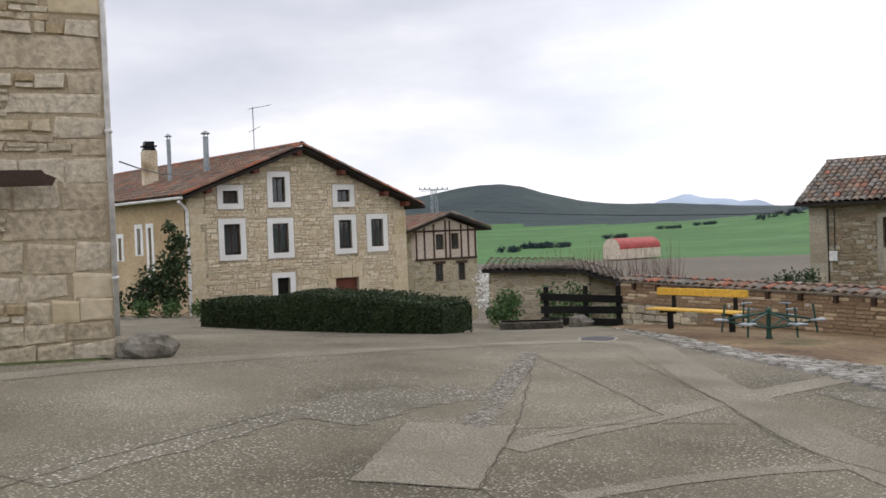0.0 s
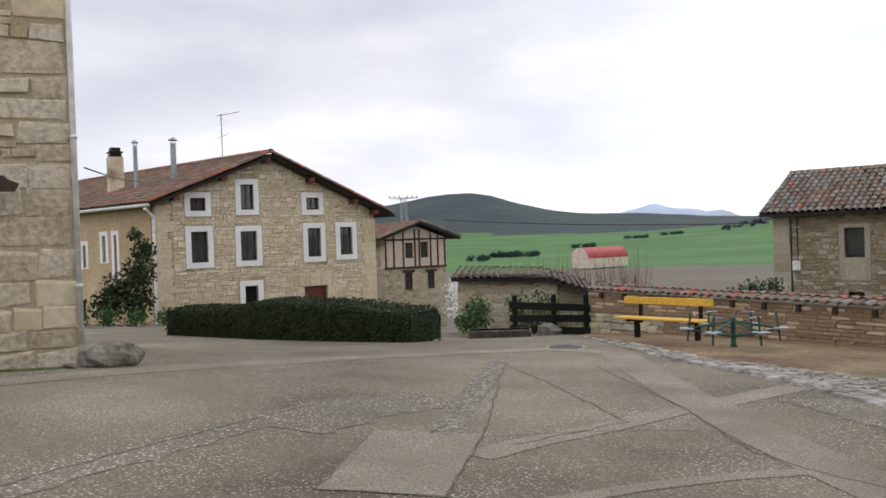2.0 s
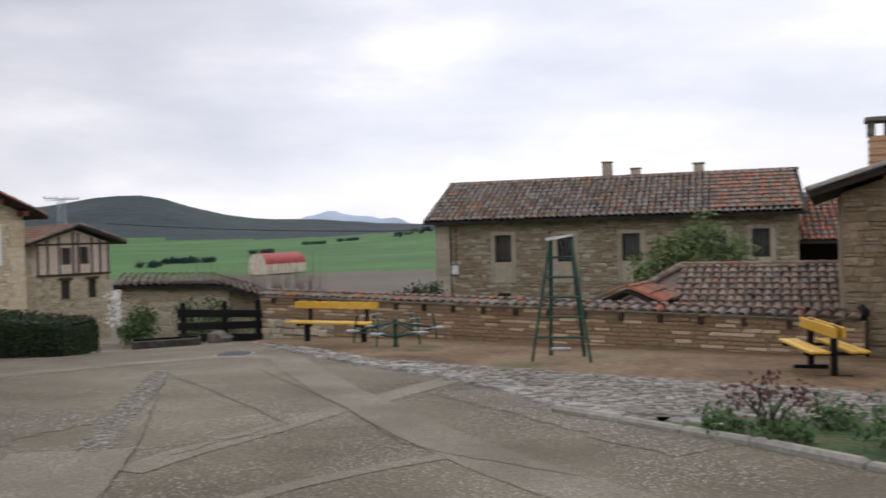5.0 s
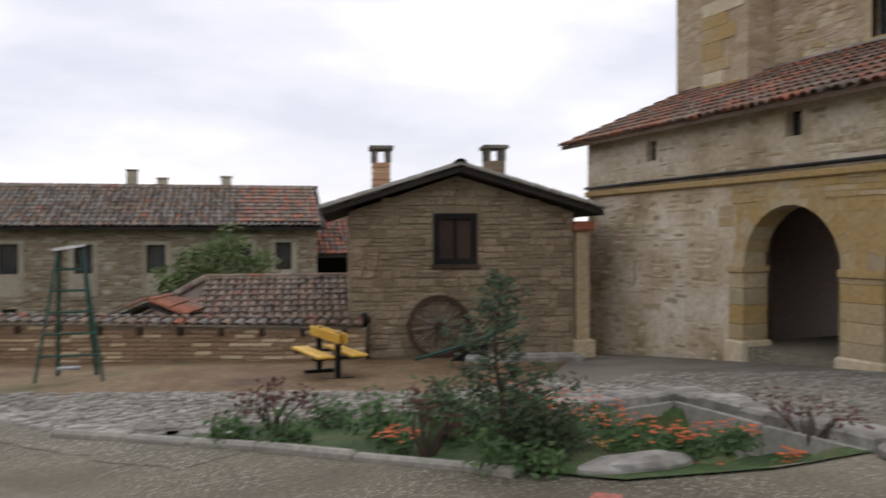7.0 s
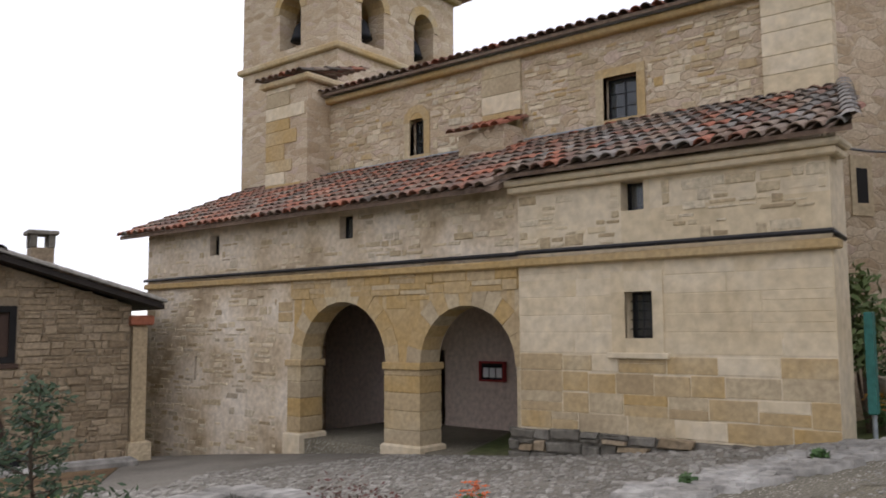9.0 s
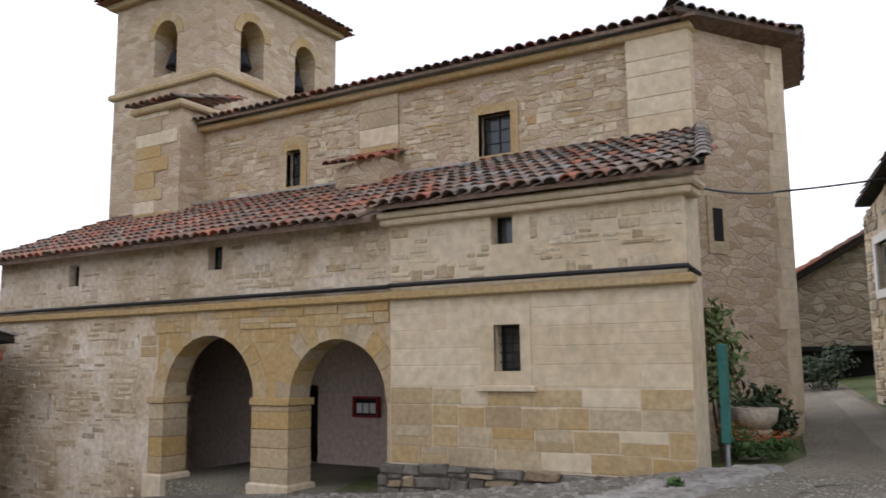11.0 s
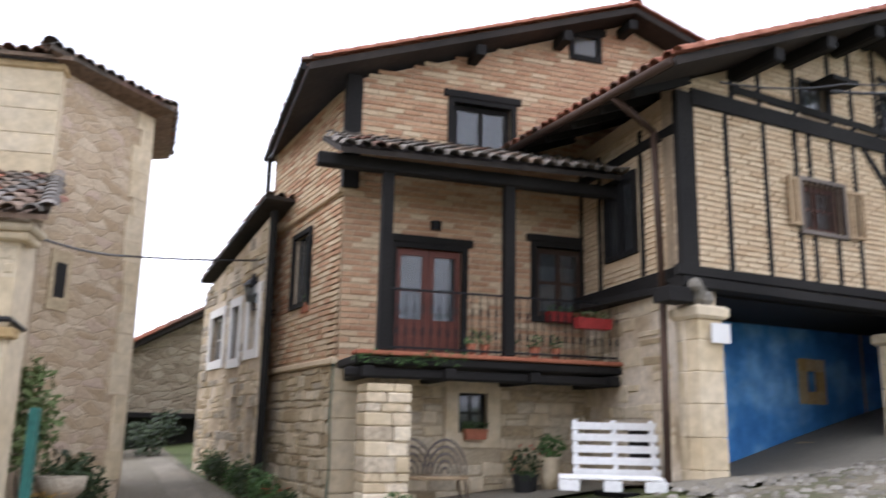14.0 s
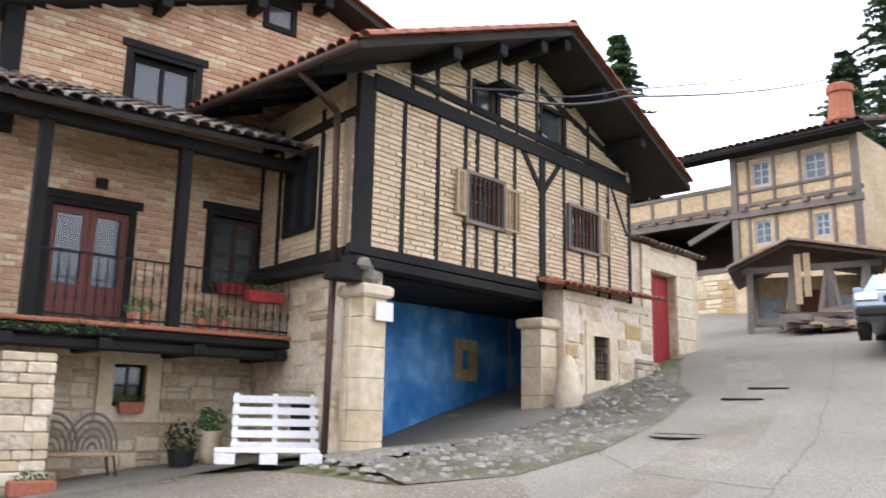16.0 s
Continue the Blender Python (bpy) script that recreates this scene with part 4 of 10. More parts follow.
    roof_tiles(ch, "roof_tiles", (-0.5, -0.46, 3.9), (1, 0, 0), s, 10.5, 4.05, ["tile_old", "tile_red"], seed=11, weights=[2, 3])
    roof_tiles(ch, "roof_tiles", (9.95, -0.44, 4.05), (1, 0, 0), Vector((0, 3.75, 1.46)), 4.9, 4.0, ["tile_old", "tile_red", "tile_grey"], seed=12, weights=[4, 2, 2], trim=lambda a, e: a < 4.95 - e * 0.235)
    ridge_tiles(ch, (14.85, -0.42, 4.1), (13.95, 3.3, 5.56), "tile_grey", 0.12)
    part("flashing", Build().box(2.3, 13.9, 3.2, 3.32, 5.44, 5.53), "zinc", ch, "grey zinc flashing")
    # nave
    nw = [(9.82, 10.5, 5.62, 6.43), (5.02, 5.43, 5.61, 6.42)]
    part("nave_wall", Build().panel(2.2, 13.8, Z0, 7.3, 3.3, 3.9, nw), "rubble_nave", ch, "honey-coloured rubble nave wall")
    cells = stone_cells(2.4, 12.75, 5.56, 7.12, [(9.6, 10.7, 5.3, 6.7), (4.8, 5.65, 5.3, 6.7), (7.0, 8.05, 5, 8)], (0.08, 0.2), (0.12, 0.42), rng=rng)
    cells = [c for c in cells if rng.random() < 0.6]
    facing(ch, cells, ["stone_warm", "stone_warm", "stone_gold", "stone_pale"], 3.3, 0.018, 0.035, "nave_stone", singles=60, centre=(10, 6.5))
    for p, q, c, d in nw:
        surround(ch, p, q, c, d, 0.16, "stone_gold", 3.3, 0.03, "window_stone")
        w = window_unit(ch, p, q, c, d, 3.5, "iron", 0.03, (2, 3))
    for k in range(6):
        t0, t1 = math.pi * k / 6, math.pi * (k + 1) / 6
        arch = Build().prism([(5.225 - r * math.cos(t), 6.36 + r * math.sin(t)) for r, t in ((0.2, t1), (0.2, t0), (0.38, t0), (0.38, t1))], 3.26, 3.4)
        part("voussoir", arch, "stone_gold", ch)
    for a, e in ((12.78, 13.86), (7.05, 8.0)):
        z = 5.5 if a > 10 else 5.75
        while z < 7.25:
            h = min(rng.uniform(0.26, 0.42), 7.3 - z)
            part("quoin", Build().slab(a, e, 3.16 if a > 10 else 3.24, 3.5, z + 0.004, z + h), "stone_pale" if rng.random() < 0.7 else "stone_gold", ch)
            z += h
    part("nave_cornice", Build().slab(2.2, 13.9, 3.12, 3.5, 7.22, 7.36, 0.03), "stone_gold", ch)
    part("nave_roof", Build().add([(2.2, 2.98, 7.36), (14.0, 2.98, 7.36), (14.0, 6.4, 8.3), (2.2, 6.4, 8.3), (2.2, 2.98, 7.42), (14.0, 2.98, 7.42), (14.0, 6.4, 8.36), (2.2, 6.4, 8.36)],
         [(3, 2, 1, 0), (4, 5, 6, 7), (0, 1, 5, 4), (1, 2, 6, 5), (2, 3, 7, 6), (3, 0, 4, 7)]), "tile_old", ch)
    roof_tiles(ch, "roof_tiles", (2.2, 2.95, 7.4), (1, 0, 0), (0, 3.4, 0.95), 11.8, 1.4, ["tile_old", "tile_red"], seed=13)
    # dormer over the lean-to
    part("dormer", Build().prism([(7.0, 5.1), (8.1, 5.1), (8.1, 5.72), (7.0, 5.62)], 2.5, 3.4), "rubble_nave", ch)
    roof_tiles(ch, "dormer_tiles", (6.85, 2.3, 5.62), (1, 0, 0), (0, 1, 0.35), 1.4, 1.1, ["tile_red", "tile_bright"], seed=14)
    # apse
    ap = [(13.8, 3.3), (14.95, 5.2), (14.6, 7.7), (12.0, 8.8), (12.0, 3.9)]
    b = Build()
    n = len(ap)
    for k in range(n):
        p, q = ap[k], ap[(k + 1) % n]
        b.quad((p[0], p[1], Z0), (q[0], q[1], Z0), (q[0], q[1], 7.4), (p[0], p[1], 7.4))
    b.add([(p[0], p[1], 7.4) for p in ap], [tuple(range(n))])
    part("apse_wall", b, "rubble_nave", ch, "polygonal apse of honey rubble with pale corner stones")
    # apse corner stones, slit window and cornice
    z = 0.9
    while z < 7.2:
        h = rng.uniform(0.3, 0.5)
        w = rng.uniform(0.25, 0.5)
        c = Vector((14.95, 5.2, 0))
        d0, d1 = (Vector((13.8, 3.3, 0)) - c).normalized(), (Vector((14.6, 7.7, 0)) - c).normalized()
        out = -(d0 + d1).normalized() * 0.03
        pts = [c + out, c + out + d0 * w, c + d0 * w - out * 4, c - out * 8, c + d1 * (0.7 - w) - out * 4, c + out + d1 * (0.7 - w)]
        vv = [(p.x, p.y, zz) for zz in (z + 0.005, z + h) for p in pts]
        part("quoin", Build().add(vv, [(5, 4, 3, 2, 1, 0), (6, 7, 8, 9, 10, 11)] + [(k, (k + 1) % 6, (k + 1) % 6 + 6, k + 6) for k in range(6)]), "stone_pale", ch)
        z += h
    e0, e1 = Vector((13.8, 3.3, 0)), Vector((14.95, 5.2, 0))
    dd = (e1 - e0).normalized()
    nn = Vector((dd.y, -dd.x, 0))
    c = e0 + dd * 0.45
    b = Build()
    pts = [c - dd * 0.22 + nn * 0.03, c + dd * 0.22 + nn * 0.03, c + dd * 0.22 - nn * 0.05, c - dd * 0.22 - nn * 0.05]
    b.add([(p.x, p.y, zz) for zz in (3.5, 4.45) for p in pts], [(3, 2, 1, 0), (4, 5, 6, 7)] + [(k, (k + 1) % 4, (k + 1) % 4 + 4, k + 4) for k in range(4)])
    sw = part("slit_window", b, "stone_gold", ch)
    b = Build()
    pts = [c - dd * 0.11 + nn * 0.036, c + dd * 0.11 + nn * 0.036, c + dd * 0.11, c - dd * 0.11]
    b.add([(p.x, p.y, zz) for zz in (3.7, 4.25) for p in pts], [(3, 2, 1, 0), (4, 5, 6, 7)] + [(k, (k + 1) % 4, (k + 1) % 4 + 4, k + 4) for k in range(4)])
    part("pane", b, "dark", sw, absolute=False)
    cen = Vector((12.6, 6.2, 0))
    eav = [(Vector((*p, 0)) - cen) * 1.16 + cen for p in ap[:4]]
    eav[0] = Vector((13.75, 2.75, 0))
    b = Build()
    for k in range(3):
        p, q, s0, s1 = eav[k], eav[k + 1], Vector((*ap[k], 0)), Vector((*ap[k + 1], 0))
        b.quad((s0.x, s0.y, 7.3), (p.x, p.y, 7.42), (q.x, q.y, 7.42), (s1.x, s1.y, 7.3))
        b.quad((p.x, p.y, 7.42), (p.x, p.y, 7.5), (q.x, q.y, 7.5), (q.x, q.y, 7.42))
        b.add([(p.x, p.y, 7.5), (q.x, q.y, 7.5), (cen.x, cen.y, 8.6)], [(0, 1, 2)])
    part("apse_roof", b, "tile_old", ch)
    for k in range(3):
        p, q = eav[k], eav[k + 1]
        roof_tiles(ch, "roof_tiles", (p.x, p.y, 7.46), (q - p), (cen - (p + q) / 2) + Vector((0, 0, 1.1)), (q - p).length, 0.55, ["tile_old", "tile_grey"], seed=20 + k)
    for k, p in enumerate(eav[:3]):
        ridge_tiles(ch, (p.x, p.y, 7.52), (cen.x, cen.y, 8.7), "tile_grey", 0.12)
    # stair turret and tower
    part("stair_turret", Build().box(1.0, 2.45, 2.55, 4.7, Z0, 7.75), "rubble_nave", ch)
    z = 5.0
    while z < 7.6:
        h = min(rng.uniform(0.26, 0.4), 7.7 - z)
        part("quoin", Build().slab(0.97, 2.0 + rng.uniform(-.4, .4), 2.52, 3.0, z + 0.004, z + h), "stone_gold" if rng.random() < 0.6 else "stone_pale", ch)
        z += h
    part("turret_cornice", Build().slab(0.85, 2.6, 2.4, 4.7, 7.68, 7.84, 0.04), "stone_gold", ch)
    roof_tiles(ch, "roof_tiles", (0.8, 2.35, 7.84), (1, 0, 0), (0, 1, 0.25), 1.9, 2.3, ["tile_old", "tile_red"], seed=31)
    T = (-2.7, 1.32, 4.6, 9.6)
    op = [(-1.05, -0.15, 9.65, 11.2)]
    b = Build()
    b.panel(T[0], T[1], Z0, 12.0, T[2], T[2] + 0.6, op)
    b.panel(T[0], T[1], Z0, 12.0, T[3] - 0.6, T[3], [(-1.05, -0.15, 9.65, 11.2)])
    for u in (T[0], T[1] - 0.6):
        s = Build().panel(T[2] + 0.6, T[3] - 0.6, Z0, 12.0, 0, 0.6, [(5.5, 6.4, 9.65, 11.2), (7.7, 8.6, 9.65, 11.2)])
        b.add([(u + y, x, z) for x, y, z in s.v], s.f)
    tw = part("tower_wall", b, "rubble_nave", ch, "square belfry tower of honey ashlar and rubble")
    for p, q, c, d in op:
        for k in range(8):
            t0, t1 = math.pi * k / 8, math.pi * (k + 1) / 8
            m, r = (p + q) / 2, (q - p) / 2
            a = Build().prism([(m - rr * math.cos(t), 10.75 + rr * math.sin(t)) for rr, t in ((r * 1.0, t1), (r * 1.0, t0), (r + 0.25, t0), (r + 0.25, t1))], T[2] - 0.03, T[2] + 0.62)
            part("voussoir", a, "stone_gold", ch)
    for m in (5.95, 8.15):
        for k in range(8):
            t0, t1 = math.pi * k / 8, math.pi * (k + 1) / 8
            pts = [(m - rr * math.cos(t), 10.75 + rr * math.sin(t)) for rr, t in ((0.45, t1), (0.45, t0), (0.7, t0), (0.7, t1))]
            s = Build().prism(pts, -0.03, 0.6)
            a = Build().add([(T[1] - y, x, z) for x, y, z in s.v], s.f)
            part("voussoir", a, "stone_gold", ch)
    for z, t in ((9.25, 0.12), (11.95, 0.2)):
        part("tower_ledge", Build().slab(T[0] - t, T[1] + t, T[2] - t, T[3] + t, z, z + 0.18, 0.04), "stone_gold", ch)
    b = Build()
    e = 0.45
    cc = ((T[0] + T[1]) / 2, (T[2] + T[3]) / 2, 13.2)
    r4 = [(T[0] - e, T[2] - e, 12.13), (T[1] + e, T[2] - e, 12.13), (T[1] + e, T[3] + e, 12.13), (T[0] - e, T[3] + e, 12.13)]
    b.add(r4 + [cc], [(0, 1, 4), (1, 2, 4), (2, 3, 4), (3, 0, 4), (3, 2, 1, 0)])
    part("tower_roof", b, "tile_red", ch)
    roof_tiles(ch, "roof_tiles", r4[1], (0, 1, 0), (-1, 0, 0.4), 5.9, 0.6, ["tile_old", "tile_red"], seed=33)
    roof_tiles(ch, "roof_tiles", r4[0], (1, 0, 0), (0, 1, 0.4), 4.9, 0.6, ["tile_old", "tile_red"], seed=34)
    for u, v in ((-0.6, 5.0), (0.9, 5.95), (0.9, 8.15)):
        part("bell", Build().lathe((u, v, 9.95), [(0.3, 0), (0.26, 0.12), (0.2, 0.35), (0.12, 0.5), (0.04, 0.58)], 12), "iron", ch, "dark bronze bell", smooth=True)
    # porch floor and door
    part("porch_floor", Build().box(4.6, 10.1, 0.03, 3.3, -1.2, -0.2), "concrete", ch)
    d = Build().slab(5.2, 6.05, 3.3, 3.38, -0.2, 1.35)
    part("door", d, "timber_black", ch, "dark arched church door")
    return at, turn


CH_AT, CH_TURN = build_church()


# ---- the brick house with the balcony ----
BH_AT, BH_TURN = (13.5, -1.44, 0.5), -83


def build_brick_house():
    bh = thing("brick_house", "tall thin-brick house on a rubble base with a timber balcony", "house", BH_AT, BH_TURN)
    rng = random.Random(21)
    Z0, JET = -0.3, 2.8
    door, bw, uw, uw2, lw = (0.86, 1.95, 2.86, 4.63), (3.27, 4.16, 3.68, 4.85), (1.77, 2.8, 6.42, 7.2), (4.02, 4.47, 8.44, 8.8), (1.94, 2.42, 1.78, 2.39)
    slope = (9.2 - 7.36) / 5.4
    top = lambda u: 7.3 + slope * (u + 0.35) if u < 5.0 else 9.17 - slope * (u - 5.0)
    part("base_wall", Build().panel(0, 5.6, Z0, JET, 0, 0.5, [lw]), "mortar_warm", bh, "rubble stone ground floor")
    SK = -0.16
    part("base_side_wall", leaning(Build().box(0, 0.5, 0.5, 4.0, Z0, JET), SK), "mortar_warm", bh)
    part("brick_wall", Build().panel(0, 5.6, JET, 7.3, -0.02, 0.4, [door, bw, uw]), "mortar_brick", bh, "thin red brick upper walls")
    side_w = (1.45, 2.3, 3.9, 5.1)
    s = Build().panel(0.4, 4.0, JET, 7.25, 0, 0.4, [side_w])
    part("brick_side_wall", leaning(Build().add([(y - 0.02, x, z) for x, y, z in s.v], [f[::-1] for f in s.f]), SK), "mortar_brick", bh)
    g = Build().prism([(-0.02, 7.3), (10, 7.3), (5.0, 9.17)], -0.02, 0.4)
    part("gable", g, "mortar_brick", bh)
    part("back_walls", Build().box(0, 10, 3.9, 4.0, Z0, 7.3).box(9.8, 10, 0.4, 3.9, Z0, 7.3).box(5.6, 10, 0, 0.4, Z0, 7.3), "mortar_brick", bh)
    # stones of the base
    lwo = (lw[0] - 0.26, lw[1] + 0.24, lw[2] - 0.35, lw[3] + 0.06)
    facing(bh, stone_cells(0.62, 5.5, 0.3, JET - 0.1, [lwo], (0.12, 0.26), (0.2, 0.55), rng=rng), ["stone_warm", "stone_pale", "stone_warm"], 0, 0.035, 0.02, "stone", singles=110)
    facing(bh, stone_cells(0.05, 3.95, 0.2, JET - 0.05, [], (0.1, 0.24), (0.18, 0.5), rng=rng), ["stone_warm", "stone_pale", "stone_warm"], 0, 0.035, 0.02, "stone", singles=120, side=0.0, skew=SK)
    z = 0.2
    while z < JET - 0.15:
        h = min(rng.uniform(0.25, 0.42), JET - 0.08 - z)
        part("corner_stone", Build().slab(-0.05, rng.uniform(0.45, 0.7), -0.06, rng.uniform(0.3, 0.6), z + 0.005, z + h, 0.015), "stone_pale", bh)
        z += h
    surround(bh, *lw, 0.22, "stone_pale", 0, 0.05, "window_stone", "pale stone window surround")
    # bricks
    fr = lambda w, k=0.1: (w[0] - k, w[1] + k, w[2] - k, w[3] + k)
    cells = brick_cells(0.0, 5.6, JET, 9.1, [fr(door), fr(bw), fr(uw), fr(uw2, 0.05)], 0.092, 0.3, top=top, rng=rng)
    facing(bh, cells, ["brick_red", "brick_red", "brick_red", "brick_tan"], -0.02, 0.02, 0.026, "brick", singles=220, centre=(1.5, 5.2))
    cells = brick_cells(0.0, 4.0, JET, 7.25, [(side_w[0] - .12, side_w[1] + .12, side_w[2] - .1, side_w[3] + .12)], 0.092, 0.3, rng=rng)
    facing(bh, cells, ["brick_red", "brick_tan"], 0, 0.02, 0.026, "brick", singles=100, side=-0.02, skew=SK)
    part("string_course", leaning(Build().slab(-0.1, 0.0, -0.02, 4.0, 5.42, 5.52, 0.02), SK), "brick_tan", bh)
    part("string_course", leaning(Build().slab(-0.1, 0.0, -0.02, 4.0, JET - 0.05, JET + 0.05, 0.02), SK), "brick_tan", bh)
    # timbers
    part("corner_post", Build().slab(-0.06, 0.2, -0.1, 0.1, 5.5, 7.4), "timber_black", bh)
    # windows and doors
    def timber_frame(w, k=0.1, v=-0.07):
        p = Build().panel(w[0] - k, w[1] + k, w[2] - k, w[3] + k, v, 0.1, [w])
        p.box(w[0] - k - 0.08, w[1] + k + 0.08, v - 0.02, 0.08, w[3] + k - 0.02, w[3] + k + 0.1)
        part("timber_frame", p, "timber_black", bh)
    for w in (door, bw, uw, uw2):
        timber_frame(w)
    window_unit(bh, *bw, 0.06, "timber_brown", 0.09, (2, 2), curtain=True)
    window_unit(bh, *uw, 0.06, "timber_black", 0.09, (2, 1), curtain=False)
    part("skylight_pane", Build().box(uw2[0], uw2[1], -0.03, -0.02, uw2[2], uw2[3]), "glass", bh)
    window_unit(bh, *lw, 0.1, "timber_black", 0.04, (2, 2))
    # balcony door: two red leaves with glass above
    d = Build()
    for a, e in ((door[0], 1.4), (1.41, door[1])):
        d.panel(a, e, door[2], door[3], 0.02, 0.08, [(a + 0.09, e - 0.09, 3.5, 4.52)])
        d.box(a + 0.1, e - 0.1, 0.01, 0.05, 2.95, 3.4)
        d.box(a + 0.09, e - 0.09, 0.03, 0.07, 3.95, 3.99)
    dd = part("balcony_door", d, "wood_red", bh, "reddish brown glazed balcony door")
    for a, e in ((door[0] + 0.08, 1.32), (1.5, door[1] - 0.08)):
        part("pane", Build().box(a, e, 0.05, 0.056, 3.5, 4.52), "glass", dd, absolute=False)
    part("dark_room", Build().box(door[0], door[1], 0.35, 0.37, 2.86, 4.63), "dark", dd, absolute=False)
    # side window with a shutter frame
    sw = Build().panel(side_w[0] - .08, side_w[1] + .08, side_w[2] - .08, side_w[3] + .08, -0.02, 0.06, [side_w])
    part("timber_frame", leaning(Build().add([(y - 0.06, x, z) for x, y, z in sw.v], [f[::-1] for f in sw.f]), SK), "timber_black", bh)
    part("side_pane", leaning(Build().box(0.02, 0.03, side_w[0], side_w[1], side_w[2], side_w[3]), SK), "glass", bh)
    part("dark_room", leaning(Build().box(0.33, 0.35, side_w[0], side_w[1], side_w[2], side_w[3]), SK), "dark", bh)
    # roof
    gable_roof(bh, -0.75, 7.28, 5.0, 9.3, 10.4, 7.42, -0.55, 4.35, 0.12)
    s = Vector((5.75, 0, 2.02))
    roof_tiles(bh, "roof_tiles", (-0.78, -0.5, 7.3), (0, 1, 0), s, 4.8, 6.1, ["tile_red", "tile_bright"], seed=41)
    ridge_tiles(bh, (-0.7, -0.52, 7.34), (5.0, -0.52, 9.34), "tile_bright", 0.1, 0.34, "verge_tiles")
    ridge_tiles(bh, (5.0, -0.52, 9.34), (10.3, -0.52, 7.5), "tile_bright", 0.1, 0.34, "verge_tiles")
    ridge_tiles(bh, (5.0, -0.6, 9.36), (5.0, 4.3, 9.36), "tile_bright", 0.12)
    for u in (2.0, 3.6, 4.9):
        part("purlin_end", Build().slab(u, u + 0.16, -0.5, 0.1, top(u) - 0.2, top(u) - 0.02), "timber_black", bh)
    g = Build()
    g.rod((-0.84, -0.55, 7.2), (-0.84, 4.3, 7.2), 0.06, n=8)
    part("gutter", g, "timber_black", bh)
    part("downpipe", Build().rod((-0.8, 3.9, 7.1), (-0.8, 3.9, 0.6), 0.05, n=8), "timber_black", bh)
    # balcony
    part("balcony_floor", Build().slab(0.0, 4.3, -1.25, 0, 2.68, 2.8, 0.02), "timber_black", bh)
    part("balcony_tiles", Build().slab(0.0, 4.3, -1.3, -1.0, 2.81, 2.87, 0.015), "terracotta", bh)
    part("balcony_beam", Build().slab(-0.1, 4.4, -1.2, -1.02, 2.5, 2.64, 0.03), "timber_black", bh)
    for u in (0.1, 1.3, 2.6, 3.9):
        part("balcony_joist", Build().slab(u, u + 0.16, -1.3, 0.1, 2.5, 2.66, 0.02), "timber_black", bh)
    for u in (0.4, 2.3):
        part("balcony_post", Build().slab(u - 0.08, u + 0.08, -1.24, -1.08, 2.87, 5.62, 0.02), "timber_black", bh)
    part("balcony_roof_beam", Build().slab(-0.65, 4.35, -1.28, -1.08, 5.45, 5.64, 0.02), "timber_black", bh)
    b = Build().add([(-0.4, -1.55, 5.56), (4.3, -1.55, 5.66), (4.3, 0.0, 6.3), (-0.4, 0.0, 6.24), (-0.4, -1.55, 5.64), (4.3, -1.55, 5.74), (4.3, 0.0, 6.38), (-0.4, 0.0, 6.32)],
                    [(3, 2, 1, 0), (4, 5, 6, 7), (0, 1, 5, 4), (1, 2, 6, 5), (2, 3, 7, 6), (3, 0, 4, 7)])
    part("balcony_roof", b, "soffit", bh)
    roof_tiles(bh, "balcony_roof_tiles", (-0.4, -1.6, 5.64), (4.7, 0, 0.1), (0, 1.55, 0.66), 4.7, 1.75, ["tile_grey", "tile_old"], seed=44)
    # railing: each baluster stands alone
    rail = thing("balcony_railing", "black wrought-iron balcony railing with scrolled balusters", "railing", (*local(BH_AT, BH_TURN, 0.42, -1.16), 2.87), BH_TURN)
    b = Build()
    for z in (0.05, 0.88):
        b.slab(0, 3.75, -0.015, 0.015, z, z + 0.03, 0.004)
    part("rail", b, "iron", rail, absolute=False)
    one = Build().rod((0, 0, 0.0), (0, 0, 0.9), 0.008, n=5)
    for zc in (0.3, 0.62):
        for sgn in (-1, 1):
            pts = [(sgn * 0.022 * math.sin(t * math.pi / 4), 0, zc + 0.06 * math.cos(t * math.pi / 4)) for t in range(5)]
            for p, q in zip(pts, pts[1:]):
                one.rod(p, q, 0.006, n=4, caps=False)
    me = mesh_of("baluster", one.v, one.f, M["iron"])
    for k in range(30):
        ob = new("baluster", me)
        ob.parent, ob.location = rail, (0.06 + k * 0.125, 0, 0)
    # pier under the balcony
    pier = thing("stone_pier", "rough pale stone pier carrying the balcony corner", "pier", (*local(BH_AT, BH_TURN, 0.5, -0.95), 0.6), BH_TURN)
    z = 0.35
    while z < 2.4:
        h = min(rng.uniform(0.1, 0.22), 2.42 - z)
        u = -0.32
        while u < 0.3:
            w = min(rng.uniform(0.2, 0.5), 0.32 - u)
            part("stone", Build().slab(u + 0.005, u + w - 0.005, -0.3 + rng.uniform(-.03, .02), 0.28, z + 0.004, z + h, 0.02), rng.choice(["stone_light", "stone_light", "stone_pale", "stone_beige"]), pier)
            u += w
        z += h
    return bh


build_brick_house()


# ---- the half-timbered house with the blue passage ----
G_AT, G_TURN = (10.97, -5.85, 1.2), -75


